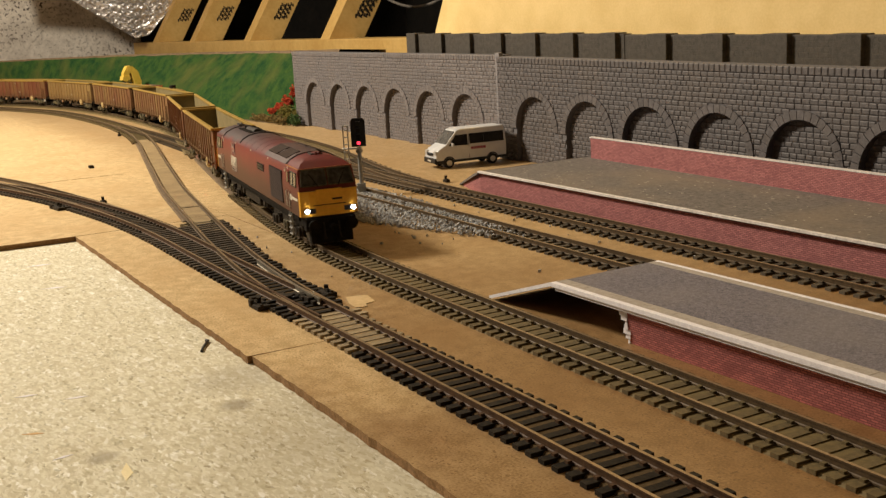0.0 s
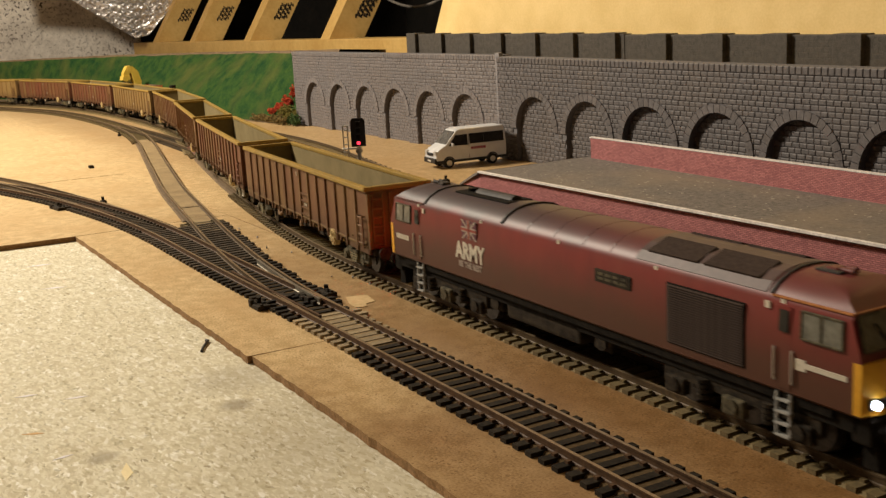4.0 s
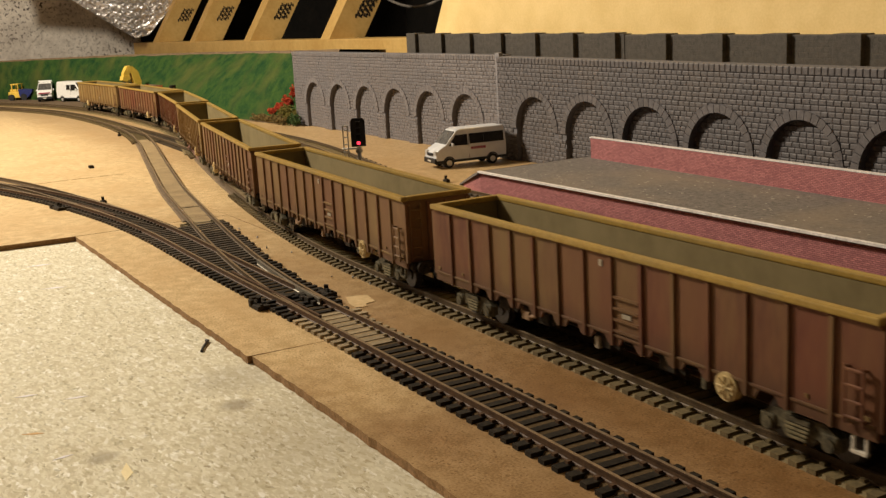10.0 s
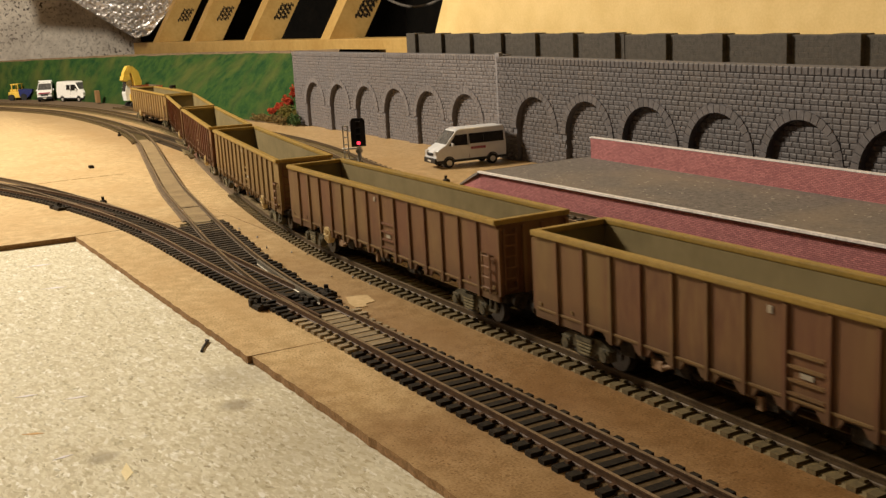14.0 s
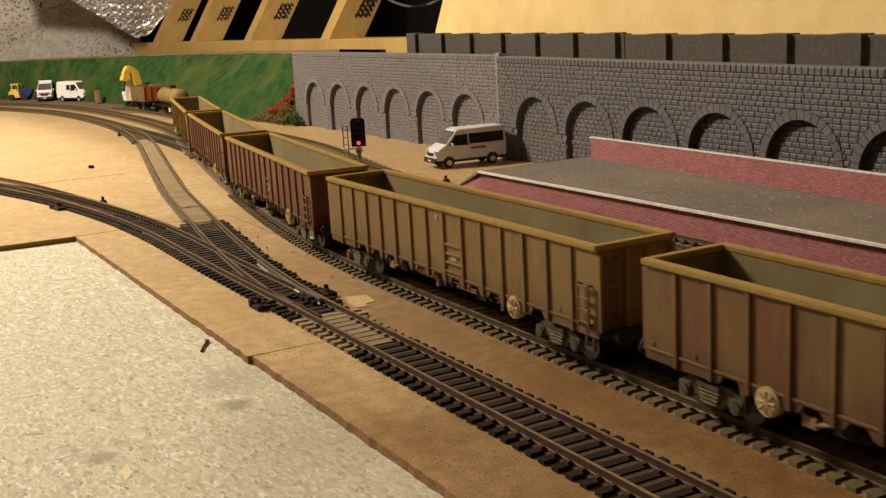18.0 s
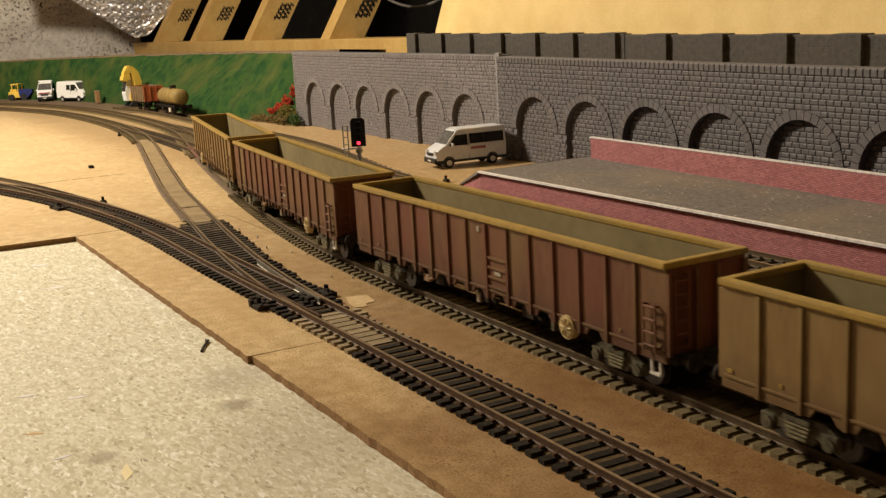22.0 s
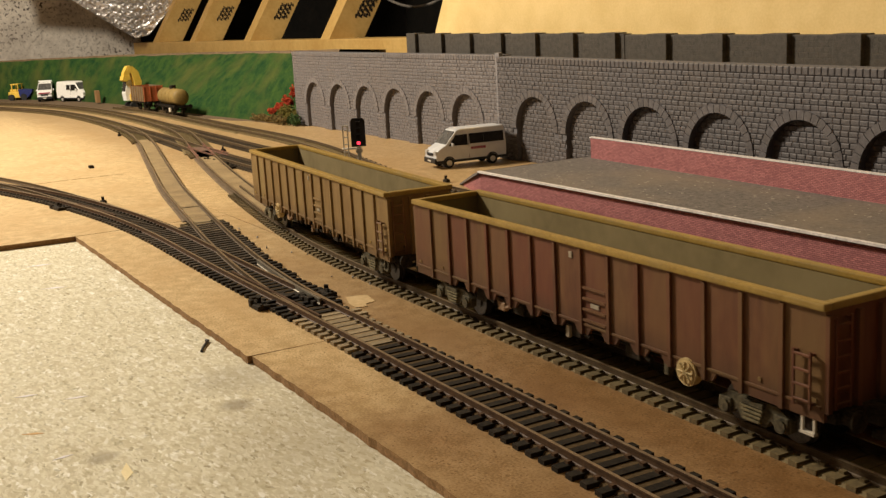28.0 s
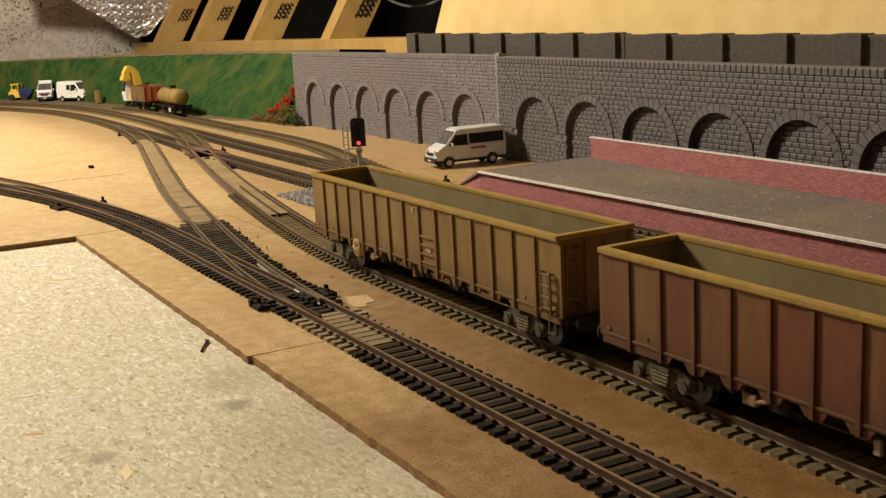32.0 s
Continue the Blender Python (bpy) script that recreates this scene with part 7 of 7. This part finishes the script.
def along(route, x, y, off):
    s = route.near((x, y))[0]
    c, a = route.at(s), route.turn(s)
    return Matrix.Translation((c.x + math.sin(a) * off, c.y - math.cos(a) * off, 0)) @ Matrix.Rotation(a, 4, "Z")


point_motor("black point motor box beside the siding switch", along(SIDING, -0.490, 0.187, -0.0165), 0.013, 0.0036)
point_motor("black switch lever box behind the siding switch", along(SIDING, -0.490, 0.187, 0.0190), 0.012, 0.0028)
point_motor("black point motor box beside the curved siding", along(SIDING, -0.893, 0.169, -0.0155))
point_motor("small black switch lever by the curved siding", along(SPUR, -0.892, 0.172, 0.0165), 0.006, 0.0018)
point_motor("small black switch lever at the platform throat", along(BAY, -0.768, 0.404, 0.0290), 0.006, 0.0018)
point_motor("dark switch lever box in the station throat", along(LOOP, -1.080, 0.354, -0.0190), 0.022)
point_motor("dark switch lever box at the crossing", along(LOOP, -1.020, 0.353, -0.0180), 0.030)
point_motor("small black switch lever in the station throat", along(LOOP, -1.16, 0.356, 0.0210), 0.008, 0.002)
point_motor("small black switch lever near the far loop", along(LINK, -1.46, 0.357, -0.0190), 0.008, 0.002)


def bar_rail(route, x0, y0, x1, y1, side, lift, material, label, name="check_rail"):
    s0, s1 = route.near((x0, y0))[0], route.near((x1, y1))[0]
    return tagged(part(name, rail_mesh(route, min(s0, s1), max(s0, s1), side, lift), material), label, "rail")


bar_rail(MAIN, -0.864, 0.290, -0.713, 0.268, -0.0010, 0.0, M["rail_brown"], "loose check rail lying between the running rails")
bar_rail(LINK, -0.470, 0.189, -0.580, 0.1965, 0.0054, 0.0001, M["blade"], "worn switch blade of the siding points", "point_rail")
bar_rail(SIDING, -0.445, 0.188, -0.560, 0.187, -0.0058, 0.0001, M["rust"], "rusty switch blade of the siding points", "point_rail")
bar_rail(SIDING, -0.800, 0.1815, -0.880, 0.171, -0.0058, 0.0002, M["rust"], "rusty switch blade of the curved points", "point_rail")

for line, xa, ya, xb, yb in ((MAIN, -1.225, 0.367, -1.095, 0.339), (LOOP, -1.195, 0.358, -1.100, 0.355)):
    for k in (-0.0083, 0.0083):
        bar_rail(line, xa, ya, xb, yb, k, 0.0004, [M["rust_red"], M["rust_red"]], "pink rusted rail of the diamond crossing", "crossing_rail")
rnd = random.Random(5)
t = thing("switch_frog", "black cast frog and tie bars between the switch rails", "switch frog", along(SIDING, -0.488, 0.1875, 0.0))
for _ in range(16):
    bm = bmesh.new()
    x, y, r = rnd.uniform(-0.014, 0.012), rnd.uniform(-0.0068, 0.0066), rnd.uniform(0.0008, 0.0017)
    box(bm, x - r * 1.6, x + r * 1.6, y - r, y + r, 0.0016, 0.0016 + r * rnd.uniform(1.0, 1.9), r * 0.3)
    part("casting", bm, M["bogie_dark"], t)
for x in (-0.010, 0.004):
    bm = bmesh.new()
    box(bm, x - 0.0012, x + 0.0012, -0.0150, 0.0150, 0.0012, 0.0027, 0.0003)
    part("tie_bar", bm, M["black"], t)
bm = bmesh.new()
prism(bm, [(-0.4816, 0.2113), (-0.4686, 0.2071), (-0.4607, 0.2069), (-0.4589, 0.2120), (-0.4640, 0.2139), (-0.4648, 0.2191), (-0.4784, 0.2215), (-0.4808, 0.2171)], "z", 0.0, 0.00025)
tagged(part("tape_patch", bm, M["tape"]), "pale torn tape patch on the hardboard", "tape")
bm = bmesh.new()
pts = [(-0.4505, 0.1283, -0.0030), (-0.4555, 0.1306, -0.0029), (-0.4610, 0.1338, -0.0028), (-0.4640, 0.1356, -0.0027), (-0.4652, 0.1348, -0.0029)]
for a, b in zip(pts, pts[1:]):
    tube(bm, a, b, 0.0006, 8)
tagged(part("bent_wire", bm, M["black"]), "short black bent wire on the chipboard", "wire")
bm = bmesh.new()
box(bm, -1.144, -1.138, 0.2298, 0.2346, 0.0, 0.0030, 0.0008)
tagged(part("screw_head", bm, M["bogie_dark"]), "small dark screw in the hardboard", "screw")
SHAVINGS = ((-0.6966, 0.1040, 80, 1.6, "edge_white"), (-0.6263, 0.0993, 70, 1.4, "edge_white"), (-0.3388, 0.0685, -16, 1.5, "shaving"), (-0.4244, 0.0704, 75, 0.9, "edge_white"), (-0.4395, 0.054, 75, 0.9, "edge_white"), (-0.394, 0.049, 60, 0.8, "orange_sliver"), (-0.3645, 0.0535, 95, 0.7, "edge_white"))
for x, y, a, k, paint in SHAVINGS:
    bm = bmesh.new()
    prism(bm, [(-0.0050, -0.0004), (0.0, -0.0013), (0.0052, 0.0), (0.001, 0.0013)], "z", 0.0, 0.00012)
    ob = part("wood_shaving", bm, M[paint])
    ob.matrix_basis = pose(x, y, -0.0035, 0, 0, a) @ Matrix.Diagonal((k, k, 1, 1))
    tagged(ob, "thin pale wood shaving on the chipboard", "shaving", "wood shavings")

# ---- silver bubble foil hanging under the roof ----
bm = bmesh.new()
NX, NZ = 230, 110
cols = []
for i in range(NX + 1):
    col = []
    for j in range(NZ + 1):
        u, v = i / NX, j / NZ
        low = float(np.interp(u, (0.0, 0.35, 0.67, 0.74, 0.92, 1.0), (0.25, 0.229, 0.111, 0.118, 0.217, 0.30)))
        z = low + (0.33 - low) * v
        y = 0.50 + 0.53 * u
        bub = max(0.0, math.sin(u * 150) * math.sin(z * 290 + (int(u * 150 / math.pi) % 2) * 1.57)) ** 0.6
        x = -3.36 + 0.02 * u + 0.005 * bub + 0.012 * math.sin(9 * u + 4 * v) + 0.006 * noise.noise((u * 12, v * 12, 0))
        col.append(bm.verts.new((x, y, z)))
    cols.append(col)
for a, b in zip(cols, cols[1:]):
    for j in range(NZ):
        bm.faces.new((a[j], b[j], b[j + 1], a[j + 1]))
tagged(part("bubble_foil", bm, M["foil"]), "crumpled silver bubble foil insulation hanging from the roof", "insulation", kind="structure")
bm = bmesh.new()
prev = None
for k in range(13):
    u = k / 12
    p = (-2.35 + 0.45 * u, 1.15, 0.20 - 0.05 * math.sin(math.pi * u))
    if prev:
        tube(bm, prev, p, 0.003, 8)
    prev = p
tagged(part("roof_cable", bm, M["cable"]), "thin grey cable sagging between the rafters", "cable")


# ---- the moving train ----
START = MAIN.near((0.0, 0.2424))[0]
HEAD = [(0.0, -0.5795), (0.5, -0.5300), (1.0, -0.478), (2.0, -0.379), (3.0, -0.2805), (3.5, -0.233), (5.5, -0.038), (6.0, 0.0103), (7.0, 0.106), (8.0, 0.2002), (9.0, 0.2965),
        (10.0, 0.384), (11.0, 0.4687), (12.0, 0.555), (13.0, 0.640), (14.0, 0.7274), (15.0, 0.811), (16.0, 0.894), (17.0, 0.976), (18.0, 1.0569), (19.0, 1.1322),
        (20.0, 1.206), (21.0, 1.2792), (22.0, 1.357), (23.0, 1.4335), (24.0, 1.512), (25.0, 1.5752), (25.5, 1.599), (26.5, 1.6360), (27.5, 1.6695), (28.0, 1.6862),
        (29.0, 1.721), (30.0, 1.756), (31.0, 1.7903), (32.0, 1.8255)]


def head(t):
    """Where the loco's lamps are at t seconds, along the main line from x = 0."""
    ts, hs = [a for a, b in HEAD], [b for a, b in HEAD]
    return float(np.interp(t, ts, hs))


def motions():
    times = sorted({0.5 * k for k in range(65)})
    for ob, middle, pivot, bogies in TRAIN:
        rows = []
        turns = [[], []]
        for t in times:
            s = START - head(t) + middle
            a, b = MAIN.at(s - pivot), MAIN.at(s + pivot)
            c, yaw = (a + b) / 2, math.atan2(a.y - b.y, a.x - b.x)
            rows.append((t, pose(c.x, c.y, RAIL_TOP, 0, 0, math.degrees(yaw))))
            for k, at in enumerate((s - pivot, s + pivot)):
                d = MAIN.at(at - 0.012) - MAIN.at(at + 0.012)
                turns[k].append((t, math.degrees((math.atan2(d.y, d.x) - yaw + math.pi) % (2 * math.pi) - math.pi)))
        walk(ob, rows)
        for k, g in enumerate(bogies):
            x = pivot if k == 0 else -pivot
            walk(g, [(t, pose(x, 0, 0, 0, 0, w)) for t, w in turns[k]])


motions()
